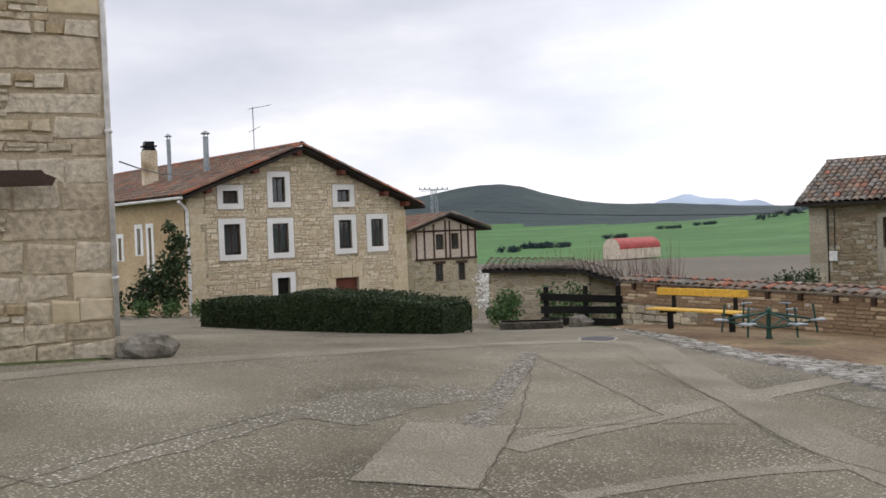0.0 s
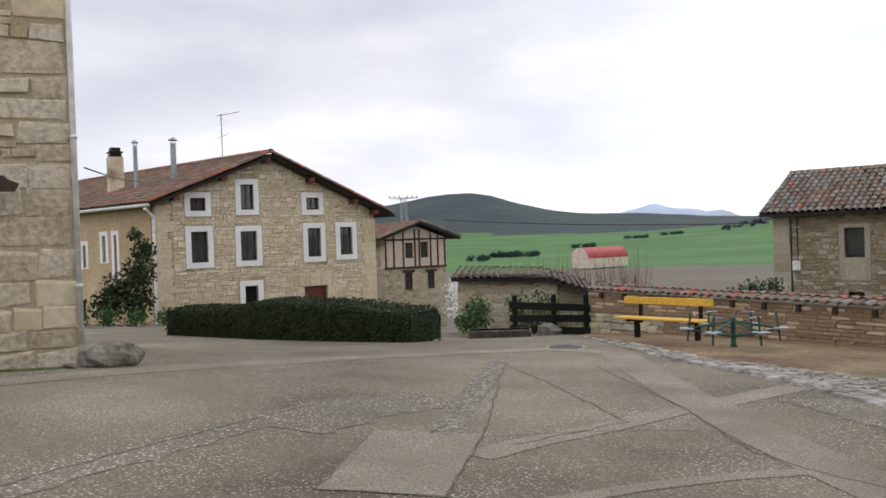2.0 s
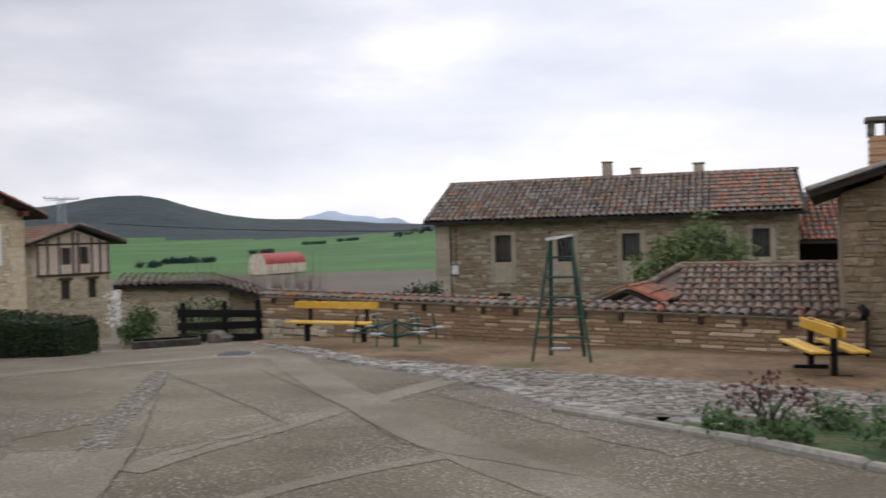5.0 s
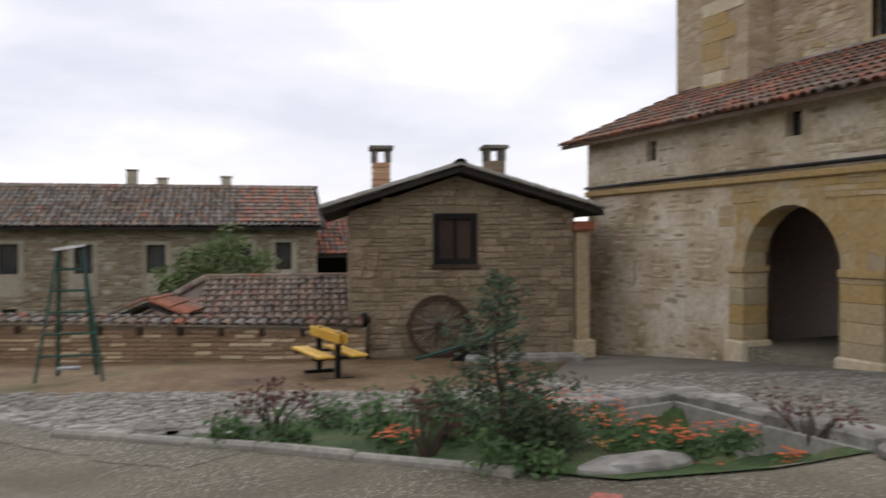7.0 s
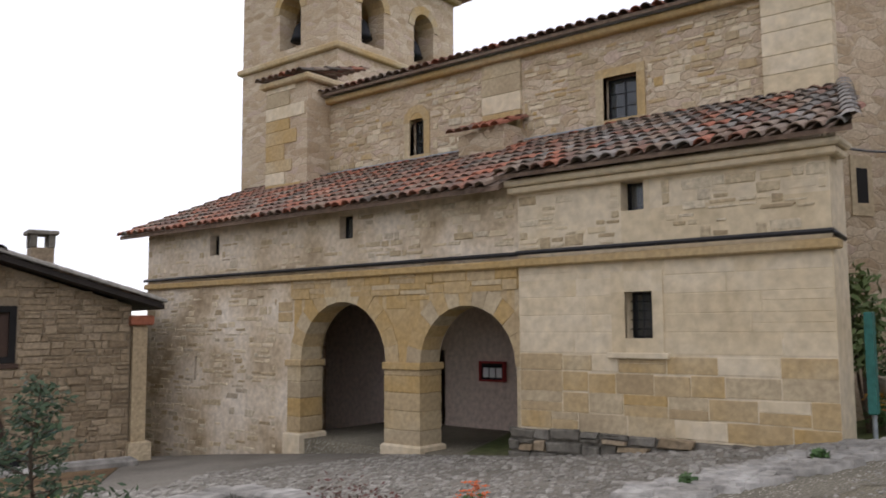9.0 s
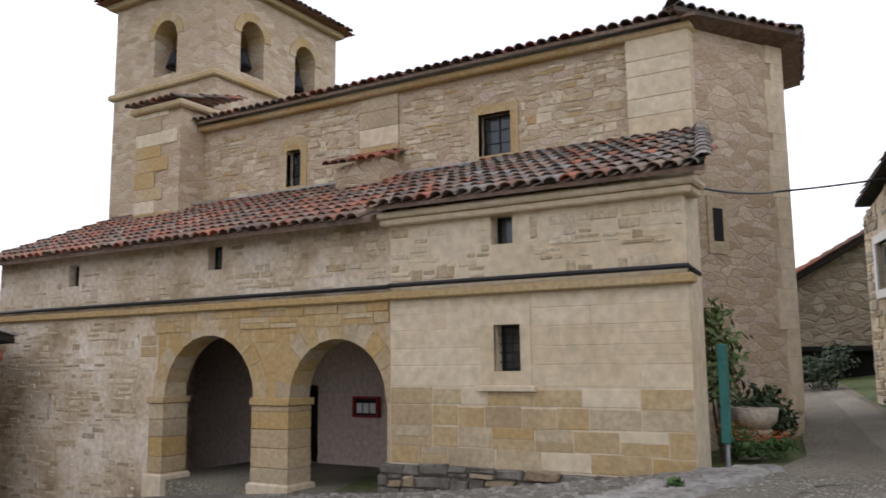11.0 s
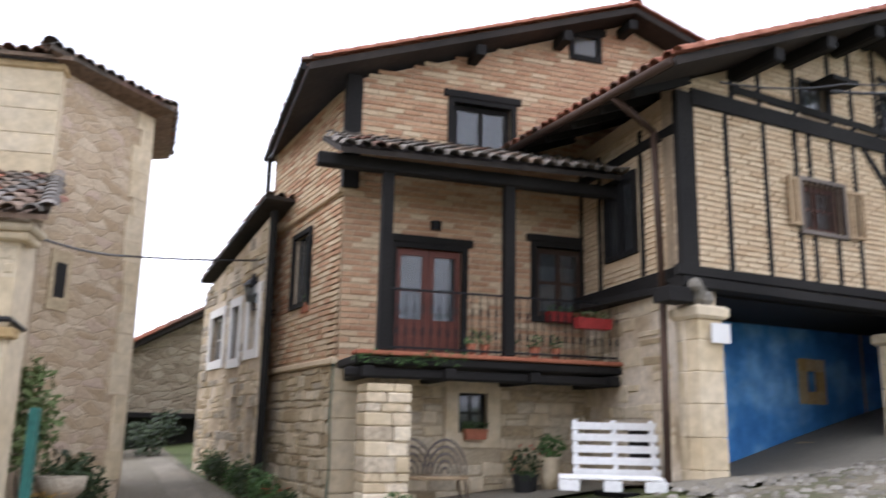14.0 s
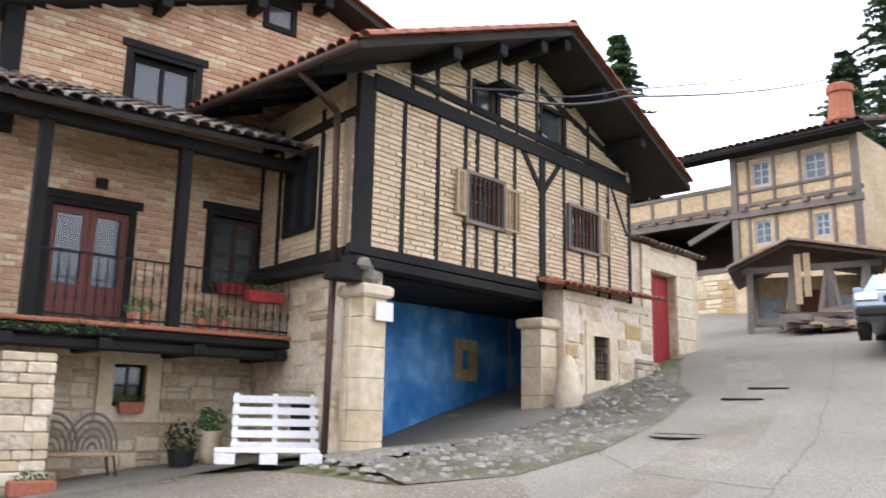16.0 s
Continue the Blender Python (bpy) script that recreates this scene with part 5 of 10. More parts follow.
def build_timber_house():
    g = thing("timber_house", "half-timbered thin-brick house over a blue open passage", "house", G_AT, G_TURN)
    rng = random.Random(31)
    RL, RA, RR = (-0.85, 6.5), (4.0, 8.45), (8.35, 6.55)
    def top(u):
        return (RL[1] + (RA[1] - RL[1]) * (u - RL[0]) / (RA[0] - RL[0]) if u < RA[0] else RA[1] + (RR[1] - RA[1]) * (u - RA[0]) / (RR[0] - RA[0])) - 0.16
    w1, w2, t1, t2 = (2.3, 3.15, 4.84, 5.56), (5.2, 6.12, 4.87, 5.59), (2.46, 3.02, 6.74, 7.2), (4.34, 5.0, 6.72, 7.32)
    holes = [w1, w2]
    E0, E1, F0 = 6.35, 7.48, 3.95
    part("brick_wall", Build().panel(0, E1, F0, E0, 0, 0.35, holes), "mortar_shaded", g, "tan thin-brick upper floor in a black timber frame")
    gb = Build()
    gb.prism([(0, E0), (t1[0], E0), (t1[0], top(t1[0])), (0, top(0))], 0, 0.35)
    gb.prism([(t1[0], E0), (t1[1], E0), (t1[1], t1[2]), (t1[0], t1[2])], 0, 0.35)
    gb.prism([(t1[0], t1[3]), (t1[1], t1[3]), (t1[1], top(t1[1])), (t1[0], top(t1[0]))], 0, 0.35)
    gb.prism([(t1[1], E0), (RA[0], E0), (RA[0], top(RA[0])), (t1[1], top(t1[1]))], 0, 0.35)
    gb.prism([(RA[0], E0), (t2[0], E0), (t2[0], top(t2[0])), (RA[0], top(RA[0]))], 0, 0.35)
    gb.prism([(t2[0], E0), (t2[1], E0), (t2[1], t2[2]), (t2[0], t2[2])], 0, 0.35)
    gb.prism([(t2[0], t2[3]), (t2[1], t2[3]), (t2[1], top(t2[1])), (t2[0], top(t2[0]))], 0, 0.35)
    gb.prism([(t2[1], E0), (E1, E0), (E1, top(E1)), (t2[1], top(t2[1]))], 0, 0.35)
    part("gable", gb, "mortar_shaded", g)
    wx = lambda w, k: (w[0] - k, w[1] + k, w[2] - k, w[3] + k)
    cells = brick_cells(0.1, E1, F0 + 0.1, 8.3, [wx(w, 0.05) for w in (w1, w2, t1, t2)], 0.08, 0.3, top=lambda u: top(u) - 0.05, rng=rng)
    facing(g, cells, ["brick_tan"], 0, 0.022, 0.02, "brick", singles=200, centre=(2.5, 5.0))
    # left side: brick above, stone below
    sidew = (1.15, 2.15, 4.45, 5.75)
    s = Build().panel(0.35, 3.4, F0, 6.6, 0, 0.35, [sidew])
    SK = 0.16
    part("brick_side_wall", leaning(Build().add([(y, x, z) for x, y, z in s.v], [f[::-1] for f in s.f]), SK), "brick_tan", g)
    facing(g, brick_cells(0.1, 3.0, F0, 6.4, [(sidew[0] - .05, sidew[1] + .05, sidew[2] - .05, sidew[3] + .05)], 0.08, 0.3, rng=rng), ["brick_tan"], 0, 0.022, 0.02, "brick", side=0.0, skew=SK)
    part("base_side_wall", leaning(Build().box(0.02, 0.6, 0.1, 3.4, 0.2, F0), SK), "mortar_white", g, "pale rendered rubble side wall")
    facing(g, [c for c in stone_cells(0.4, 3.3, 0.4, F0 - 0.1, [(0.9, 1.7, 1.0, 2.0)], (0.15, 0.3), (0.25, 0.6), rng=rng) if rng.random() < 0.7], ["stone_pale", "stone_pale", "stone_warm"], 0, 0.02, 0.03, "stone", singles=80, side=0.02, skew=SK)
    part("cellar_window", leaning(Build().box(0.0, 0.3, 1.0, 1.6, 1.45, 1.85), SK), "dark", g)
    part("cellar_lintel", leaning(Build().slab(-0.03, 0.3, 0.9, 1.7, 1.86, 1.96), SK), "timber_brown", g)
    for z, h in ((F0 - 0.1, 0.2), (5.95, 0.14)):
        part("side_beam", leaning(Build().slab(-0.06, 0.2, 0.0, 3.2, z, z + h), SK), "timber_black", g)
    for v in (0.95, 2.25, 2.9):
        part("side_stud", leaning(Build().slab(-0.04, 0.1, v, v + 0.1, F0 + 0.1, 6.3), SK), "timber_black", g)
    q = Build().panel(sidew[0], sidew[1], sidew[2], sidew[3], 0, 0.1, [(sidew[0] + .08, sidew[1] - .08, sidew[2] + .08, sidew[3] - .08)])
    q.box(1.6, 1.7, 0.02, 0.08, sidew[2], sidew[3])
    for k in range(9):
        bar = Build().rod((-0.07, sidew[0] + 0.1 + k * 0.1, sidew[2]), (-0.07, sidew[0] + 0.1 + k * 0.1, sidew[3]), 0.01, n=5)
        part("window_bar", leaning(bar, SK), "iron", g)
    part("side_window", leaning(Build().add([(y - 0.05, x, z) for x, y, z in q.v], [f[::-1] for f in q.f]), SK), "timber_black", g)
    part("side_pane", leaning(Build().box(0.06, 0.07, sidew[0], sidew[1], sidew[2], sidew[3]), SK), "glass", g)
    part("dark_room", leaning(Build().box(0.3, 0.32, sidew[0], sidew[1], sidew[2], sidew[3]), SK), "dark", g)
    # timber frame of the front, each timber a piece
    def timber(a, b, w=0.13, v=-0.03, t=0.1):
        a, b = Vector((a[0], v + t / 2, a[1])), Vector((b[0], v + t / 2, b[1]))
        d = (b - a).normalized()
        n = Vector((-d.z, 0, d.x)) * w / 2
        pts = []
        for vv in (v, v + t):
            for p in (a - n, b - n, b + n, a + n):
                pts.append((p.x, vv, p.z))
        part("timber", Build().add(pts, [(0, 1, 2, 3), (7, 6, 5, 4), (0, 4, 5, 1), (1, 5, 6, 2), (2, 6, 7, 3), (3, 7, 4, 0)]), "timber_black", g)
    timber((0.08, F0), (0.08, 6.55), 0.3, -0.05)
    timber((-0.15, 3.98), (4.2, 3.98), 0.13, -0.06)
    timber((-0.1, 3.82), (4.25, 3.8), 0.13, -0.1, 0.3)
    timber((4.2, 4.12), (7.5, 4.22), 0.1, -0.05)
    timber((0.2, 6.5), (7.45, 6.42), 0.24, -0.07)
    timber((1.0, 6.78), (7.3, 6.62), 0.12, -0.05)
    for u in (0.85, 1.6, 2.25, 2.55, 3.05, 3.55, 5.05, 5.65, 6.2, 6.6, 7.4):
        z1 = 6.42
        z0 = F0
        if 2.3 < u < 3.15:
            timber((u, F0), (u, w1[2] - 0.05), 0.085)
            timber((u, w1[3] + 0.05), (u, z1), 0.085)
        elif 5.2 < u < 6.1:
            timber((u, F0 + .2), (u, w2[2] - 0.05), 0.085)
            timber((u, w2[3] + 0.05), (u, z1), 0.085)
        else:
            timber((u, z0), (u, z1), 0.085 if u < 7 else 0.12)
    timber((4.35, F0), (4.35, 6.42), 0.16, -0.05)
    timber((4.35, 5.7), (3.75, 6.4), 0.11, -0.04)
    timber((4.35, 5.7), (4.95, 6.4), 0.11, -0.04)
    timber((6.7, 6.35), (7.3, 5.4), 0.06, -0.04)
    for u in (1.0, 1.55, 2.3, 3.1, 3.6, 4.2, 5.1, 5.9):
        timber((u, 6.55), (u, top(u) - 0.02), 0.09)
    timber((4.3, top(4.3) - 0.5), (7.3, top(7.3) - 0.06), 0.12, -0.04)
    # windows with wooden grilles
    for w in (w1, w2):
        window_unit(g, *w, 0.08, "wood_red", 0.08, (2, 2), curtain=w is w1)
        fr = Build().panel(w[0] - 0.08, w[1] + 0.08, w[2] - 0.08, w[3] + 0.08, -0.09, -0.03, [(w[0] - 0.02, w[1] + 0.02, w[2] - 0.02, w[3] + 0.02)])
        gr = part("window_grille", fr, "timber_grey", g, "wooden box grille")
        n = 8
        for k in range(n):
            x = w[0] + 0.02 + (w[1] - w[0] - 0.04) * k / (n - 1)
            part("slat", Build().slab(x - 0.012, x + 0.012, -0.085, -0.05, w[2] - 0.03, w[3] + 0.03, 0.003), "timber_brown", gr, absolute=False)
    # open shutters of bare wood beside the grilles
    for u0, u1, z0, z1 in ((3.22, 3.62, 4.8, 5.55), (1.98, 2.2, 4.86, 5.6), (6.2, 6.5, 4.86, 5.6)):
        b = Build().panel(u0, u1, z0, z1, -0.1, -0.06, [(u0 + 0.04, u1 - 0.04, z0 + 0.04, z1 - 0.04)])
        for k in range(1, 4):
            x = u0 + (u1 - u0) * k / 4
            b.box(x - 0.012, x + 0.012, -0.09, -0.065, z0, z1)
        part("shutter", b, "wood_tan", g, "bare slatted wooden shutter")
    for w in (t1, t2):
        fr = Build().panel(w[0] - 0.06, w[1] + 0.06, w[2] - 0.06, w[3] + 0.06, -0.05, 0.05, [w])
        part("attic_frame", fr, "timber_black", g)
        part("attic_pane", Build().box(w[0], w[1], 0.06, 0.066, w[2], w[3]), "glass", g)
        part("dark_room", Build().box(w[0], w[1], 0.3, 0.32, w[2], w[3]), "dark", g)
    part("attic_shutter", Build().slab(2.62, 3.2, -0.5, -0.06, 7.12, 7.2), "timber_black", g)
    # roof
    gable_roof(g, *RL, *RA, *RR, -0.95, 6.5, 0.12)
    roof_tiles(g, "roof_tiles", (RL[0], -0.92, RL[1]), (0, 1, 0), (RA[0] - RL[0], 0, RA[1] - RL[1]), 7.2, 5.2, ["tile_bright", "tile_red"], seed=51)
    roof_tiles(g, "roof_tiles", (RR[0], -0.92, RR[1]), (0, 1, 0), (RA[0] - RR[0], 0, RA[1] - RR[1]), 7.2, 4.7, ["tile_red", "tile_old"], seed=52)
    ridge_tiles(g, (RL[0], -0.95, RL[1] + 0.03), (RA[0], -0.95, RA[1] + 0.03), "tile_bright", 0.11, 0.36, "verge_tiles")
    ridge_tiles(g, (RA[0], -0.95, RA[1] + 0.03), (RR[0], -0.95, RR[1] + 0.03), "tile_bright", 0.11, 0.36, "verge_tiles")
    ridge_tiles(g, (RA[0], -1.0, RA[1] + 0.05), (RA[0], 6.3, RA[1] + 0.05), "tile_bright", 0.13)
    for u in (1.1, 2.2, 3.3, 4.0, 5.2, 6.6):
        z = top(u) + 0.02
        part("bracket", Build().slab(u - 0.09, u + 0.09, -0.85, 0.1, z - 0.24, z - 0.02, 0.03), "timber_black", g)
    for v in (0.0, 0.7, 1.4, 2.1, 2.8):
        part("rafter_end", Build().beam((-0.8, v, 6.36), (0.2, v, 6.75), 0.11, 0.13), "timber_black", g)
    gt = Build().rod((-0.92, -0.9, 6.42), (-0.92, 3.0, 6.42), 0.06, n=8)
    part("gutter", gt, "timber_brown", g, smooth=True)
    dp = Build()
    for p, q in (((-0.9, 0.3, 6.38), (-0.2, 0.3, 6.0)), ((-0.2, 0.3, 6.0), (-0.14, 0.3, 3.7)), ((-0.14, 0.3, 3.7), (-0.16, 0.3, 1.0))):
        dp.rod(p, q, 0.05, n=8)
    part("downpipe", dp, "timber_brown", g, "dark brown downpipe", smooth=True)
    # passage
    part("passage_back_wall", Build().panel(0.5, 7.3, 0.6, 3.75, 2.2, 2.5, [(4.75, 4.98, 2.62, 2.98)]), "blue_plaster", g, "flaking blue limewashed wall")
    part("passage_side_wall", Build().panel(0.5, 0.75, 0.6, 3.75, 0.6, 2.2), "blue_plaster", g)
    part("passage_side_wall", Build().box(6.9, 7.3, 0.2, 2.2, 0.6, 3.75), "blue_plaster", g)
    part("niche_surround", Build().panel(4.55, 5.2, 2.4, 3.2, 2.16, 2.21, [(4.75, 4.98, 2.62, 2.98)]), "stone_gold", g)
    # black sheet for the shade at the back of the niche
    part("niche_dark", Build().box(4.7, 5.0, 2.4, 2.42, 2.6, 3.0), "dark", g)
    part("passage_ceiling", Build().box(0.0, 7.4, 0.35, 2.6, 3.74, 3.84), "timber_black", g)
    part("passage_door", Build().slab(0.74, 0.8, 0.95, 1.7, 1.42, 3.0), "timber_black", g, "black plank door")
    part("door_jamb", Build().slab(0.72, 0.85, 1.72, 2.1, 1.42, 3.3, 0.02), "stone_gold", g)
    part("door_jamb", Build().slab(0.72, 0.85, 0.62, 0.93, 1.42, 3.3, 0.02), "stone_gold", g)
    part("floor_stone", Build().slab(4.0, 4.4, 1.5, 1.9, 1.42, 1.75, 0.05), "stone_gold", g)
    # pillars
    for a, e, z1, name in ((0.04, 0.46, 3.5, "pillar"), (4.12, 4.58, 3.42, "pillar")):
        z = 0.9
        while z < z1 - 0.2:
            h = min(rng.uniform(0.36, 0.5), z1 - 0.18 - z)
            part("pillar_stone", Build().slab(a, e, -0.16, 0.26, z + 0.004, z + h, 0.012), "stone_pale", g)
            z += h
        part("pillar_capital", Build().slab(a - 0.07, e + 0.07, -0.23, 0.33, z1 - 0.18, z1, 0.04), "stone_pale", g)
    part("sign", Build().slab(0.2, 0.52, -0.24, -0.222, 3.0, 3.26, 0.002), "sign_panel", g, "small white wall plate")
    # low front wall with tile coping
    lw = (5.52, 6.07, 2.42, 3.21)
    part("front_wall", Build().panel(4.6, 7.75, 0.9, 3.95, -0.3, 0.15, [lw]), "mortar_white", g, "pale rubble front wall with tile coping")
    facing(g, [c for c in stone_cells(4.65, 7.7, 1.4, 3.85, [(5.2, 6.4, 2.1, 3.6)], (0.15, 0.32), (0.3, 0.7), rng=rng) if rng.random() < 0.75], ["stone_pale", "stone_gold"], -0.3, 0.02, 0.03, "stone", singles=60)
    facing(g, stone_cells(7.0, 7.9, 1.8, 2.9, [], (0.1, 0.2), (0.15, 0.4), rng=rng), ["stone_warm", "stone_grey"], -0.31, 0.06, 0.02, "stone", singles=40)
    surround(g, *lw, 0.26, "stone_pale", -0.3, 0.035, "window_stone")
    gr = Build()
    for k in range(1, 5):
        gr.rod((lw[0] + k * 0.11, -0.26, lw[2]), (lw[0] + k * 0.11, -0.26, lw[3]), 0.011, n=5)
    for k in range(1, 5):
        gr.rod((lw[0], -0.26, lw[2] + k * 0.16), (lw[1], -0.26, lw[2] + k * 0.16), 0.011, n=5)
    part("iron_grille", gr, "iron", g)
    part("dark_room", Build().box(lw[0], lw[1], 0.0, 0.02, lw[2], lw[3]), "dark", g)
    roof_tiles(g, "coping_tiles", (4.2, -0.55, 3.93), (1, 0, 0.03), (0, 0.6, 0.16), 3.65, 0.62, ["tile_bright", "tile_red"], seed=55, step=0.2)
    # ledge stones at the foot
    for k in range(5):
        u = 4.5 + k * 0.75
        part("foot_stone", Build().slab(u, u + 0.7, -0.75, -0.25, 1.3 + k * 0.14, 1.78 + k * 0.17, 0.05), "rock", g)
    # right end and back
    part("end_walls", Build().box(7.4, 7.7, 0.35, 6.0, 0.8, 6.5).box(0.0, 7.5, 6.0, 6.2, 0.5, 6.5), "mortar_shaded", g)
    # wall with the red gate
    gate = (8.69, 9.85, 2.4, 4.91)
    part("gate_wall", Build().panel(7.75, 11.0, 1.4, 5.45, 0.25, 0.75, [gate]), "mortar_white", g, "pale stone gate wall")
    z = 2.7
    while z < 5.0:
        h = rng.uniform(0.38, 0.55)
        part("gate_stone", Build().slab(9.86, 10.7 + rng.uniform(-.1, .1), 0.2, 0.5, z + 0.004, z + h, 0.02), "stone_pale", g)
        part("gate_stone", Build().slab(8.3, 8.68, 0.2, 0.5, z + 0.004, z + h, 0.02), "stone_pale", g)
        z += h
    part("gate_lintel", Build().slab(8.3, 10.4, 0.19, 0.6, 4.93, 5.35, 0.02), "stone_pale", g)
    roof_tiles(g, "coping_tiles", (7.8, 0.1, 5.45), (1, 0, 0), (0, 0.7, 0.15), 3.3, 0.75, ["tile_old"], seed=57)
    gt = part("red_gate", Build().slab(gate[0], gate[1], 0.485, 0.52, 2.5, 4.88, 0.004), "paint_red", g, "faded red plank gate")
    for k in range(6):
        u = gate[0] + k * 0.193
        part("plank", Build().slab(u + 0.004, u + 0.189, 0.42, 0.48, 2.5, 4.88, 0.006), "paint_red", gt, absolute=False)
    return g


build_timber_house()


# ---- the houses along and behind the alley ----
def build_alley_houses():
    at, turn = (21.3, 1.35, 0.9), -162.6
    a = thing("alley_house", "old rubble house along the alley with white window surrounds", "house", at, turn)
    rng = random.Random(41)
    wins = [(1.6, 2.6, 3.15, 4.1), (3.3, 3.85, 3.1, 4.15), (4.5, 5.08, 3.2, 4.25)]
    door, small = (4.74, 5.25, 0.2, 2.15), (3.56, 4.05, 1.88, 2.36)
    part("front_wall", Build().panel(0.7, 5.42, -0.6, 4.75, 0, 0.15, [*wins, door, small]), "mortar_white", a, "mottled rubble and render wall")
    part("gable", Build().prism([(0.7, 4.75), (5.42, 4.75), (5.42, 5.6), (0.7, 4.8)], 0, 0.15), "mortar_white", a)
    part("end_wall", Build().box(0.7, 1.1, 0.4, 5, -0.6, 4.7), "rubble_house", a)
    part("back_wall", Build().box(0.7, 5.7, 5, 5.3, -0.6, 4.7), "rubble_house", a)
    ex = [(w[0] - .2, w[1] + .2, w[2] - .2, w[3] + .2) for w in wins] + [door, small]
    facing(a, [c for c in stone_cells(0.75, 5.4, 0.3, 5.5, ex, (0.12, 0.26), (0.2, 0.5), top=lambda u: 4.75 + 0.16 * u, rng=rng) if rng.random() < 0.75], ["stone_grey", "stone_warm", "stone_pale"], 0, 0.03, 0.03, "stone", singles=140)
    for w in wins:
        part("white_surround", Build().panel(w[0] - .17, w[1] + .17, w[2] - .17, w[3] + .17, -0.04, 0.1, [w]), "white_paint", a)
        window_unit(a, *w, 0.1, "white_metal", 0.06, (2, 2))
    part("door", Build().slab(*door[:2], 0.15, 0.2, door[2], door[3]), "timber_brown", a, "narrow dark brown door")
    part("small_window", Build().box(small[0], small[1], 0.2, 0.22, small[2], small[3]), "dark", a)
    b = Build().prism([(0.9, 5.0), (5.75, 5.86), (5.75, 5.93), (0.9, 5.07)], -0.2, 5.5)
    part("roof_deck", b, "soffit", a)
    roof_tiles(a, "roof_tiles", (0.9, -0.22, 5.08), (0, 1, 0), (4.85, 0, 0.86), 5.7, 4.9, ["tile_red", "tile_old"], seed=61)
    part("downpipe", Build().rod((5.49, 0.06, 5.7), (5.49, 0.06, 0.2), 0.075, n=10), "timber_black", a, "black downpipe at the wall's end")
    e = thing("alley_end_house", "low stone house with a tile roof closing the alley", "house", (27.9, 4.8, 0.6), -85)
    part("wall", Build().prism([(-3, -0.5), (4.5, -0.5), (4.5, 6.0), (1.2, 4.15), (-3, 2.2)], 0, 4.0), "rubble_dark", e, "dark rubble wall")
    part("roof_deck", Build().prism([(-3, 2.2), (1.2, 4.15), (4.7, 6.1), (4.7, 6.25), (1.2, 4.3), (-3, 2.35)], -0.5, 4.4), "soffit", e)
    roof_tiles(e, "roof_tiles", (0.2, -0.5, 3.82), (0, 1, 0), (3.5, 0, 1.92), 4.9, 4.6, ["tile_red", "tile_old"], seed=63)
    ridge_tiles(e, (-1, -0.52, 3.25), (1.2, -0.52, 4.32), "tile_red", 0.13, 0.4, "verge_tiles")
    ridge_tiles(e, (1.2, -0.52, 4.32), (4.6, -0.52, 6.25), "tile_red", 0.13, 0.4, "verge_tiles")
    part("lean_to_roof", Build().slab(0.6, 3.4, -1.0, 0.0, 2.0, 2.15), "timber_black", e)
    # black sheet painting the shade under the lean-to
    part("dark_opening", Build().box(0.8, 3.2, -0.05, 0.05, 0.6, 2.0), "dark", e)


build_alley_houses()


# ---- the small stone house with the cart wheel ----
SH_AT, SH_TURN = (4.75, 16.6, -0.8), -15


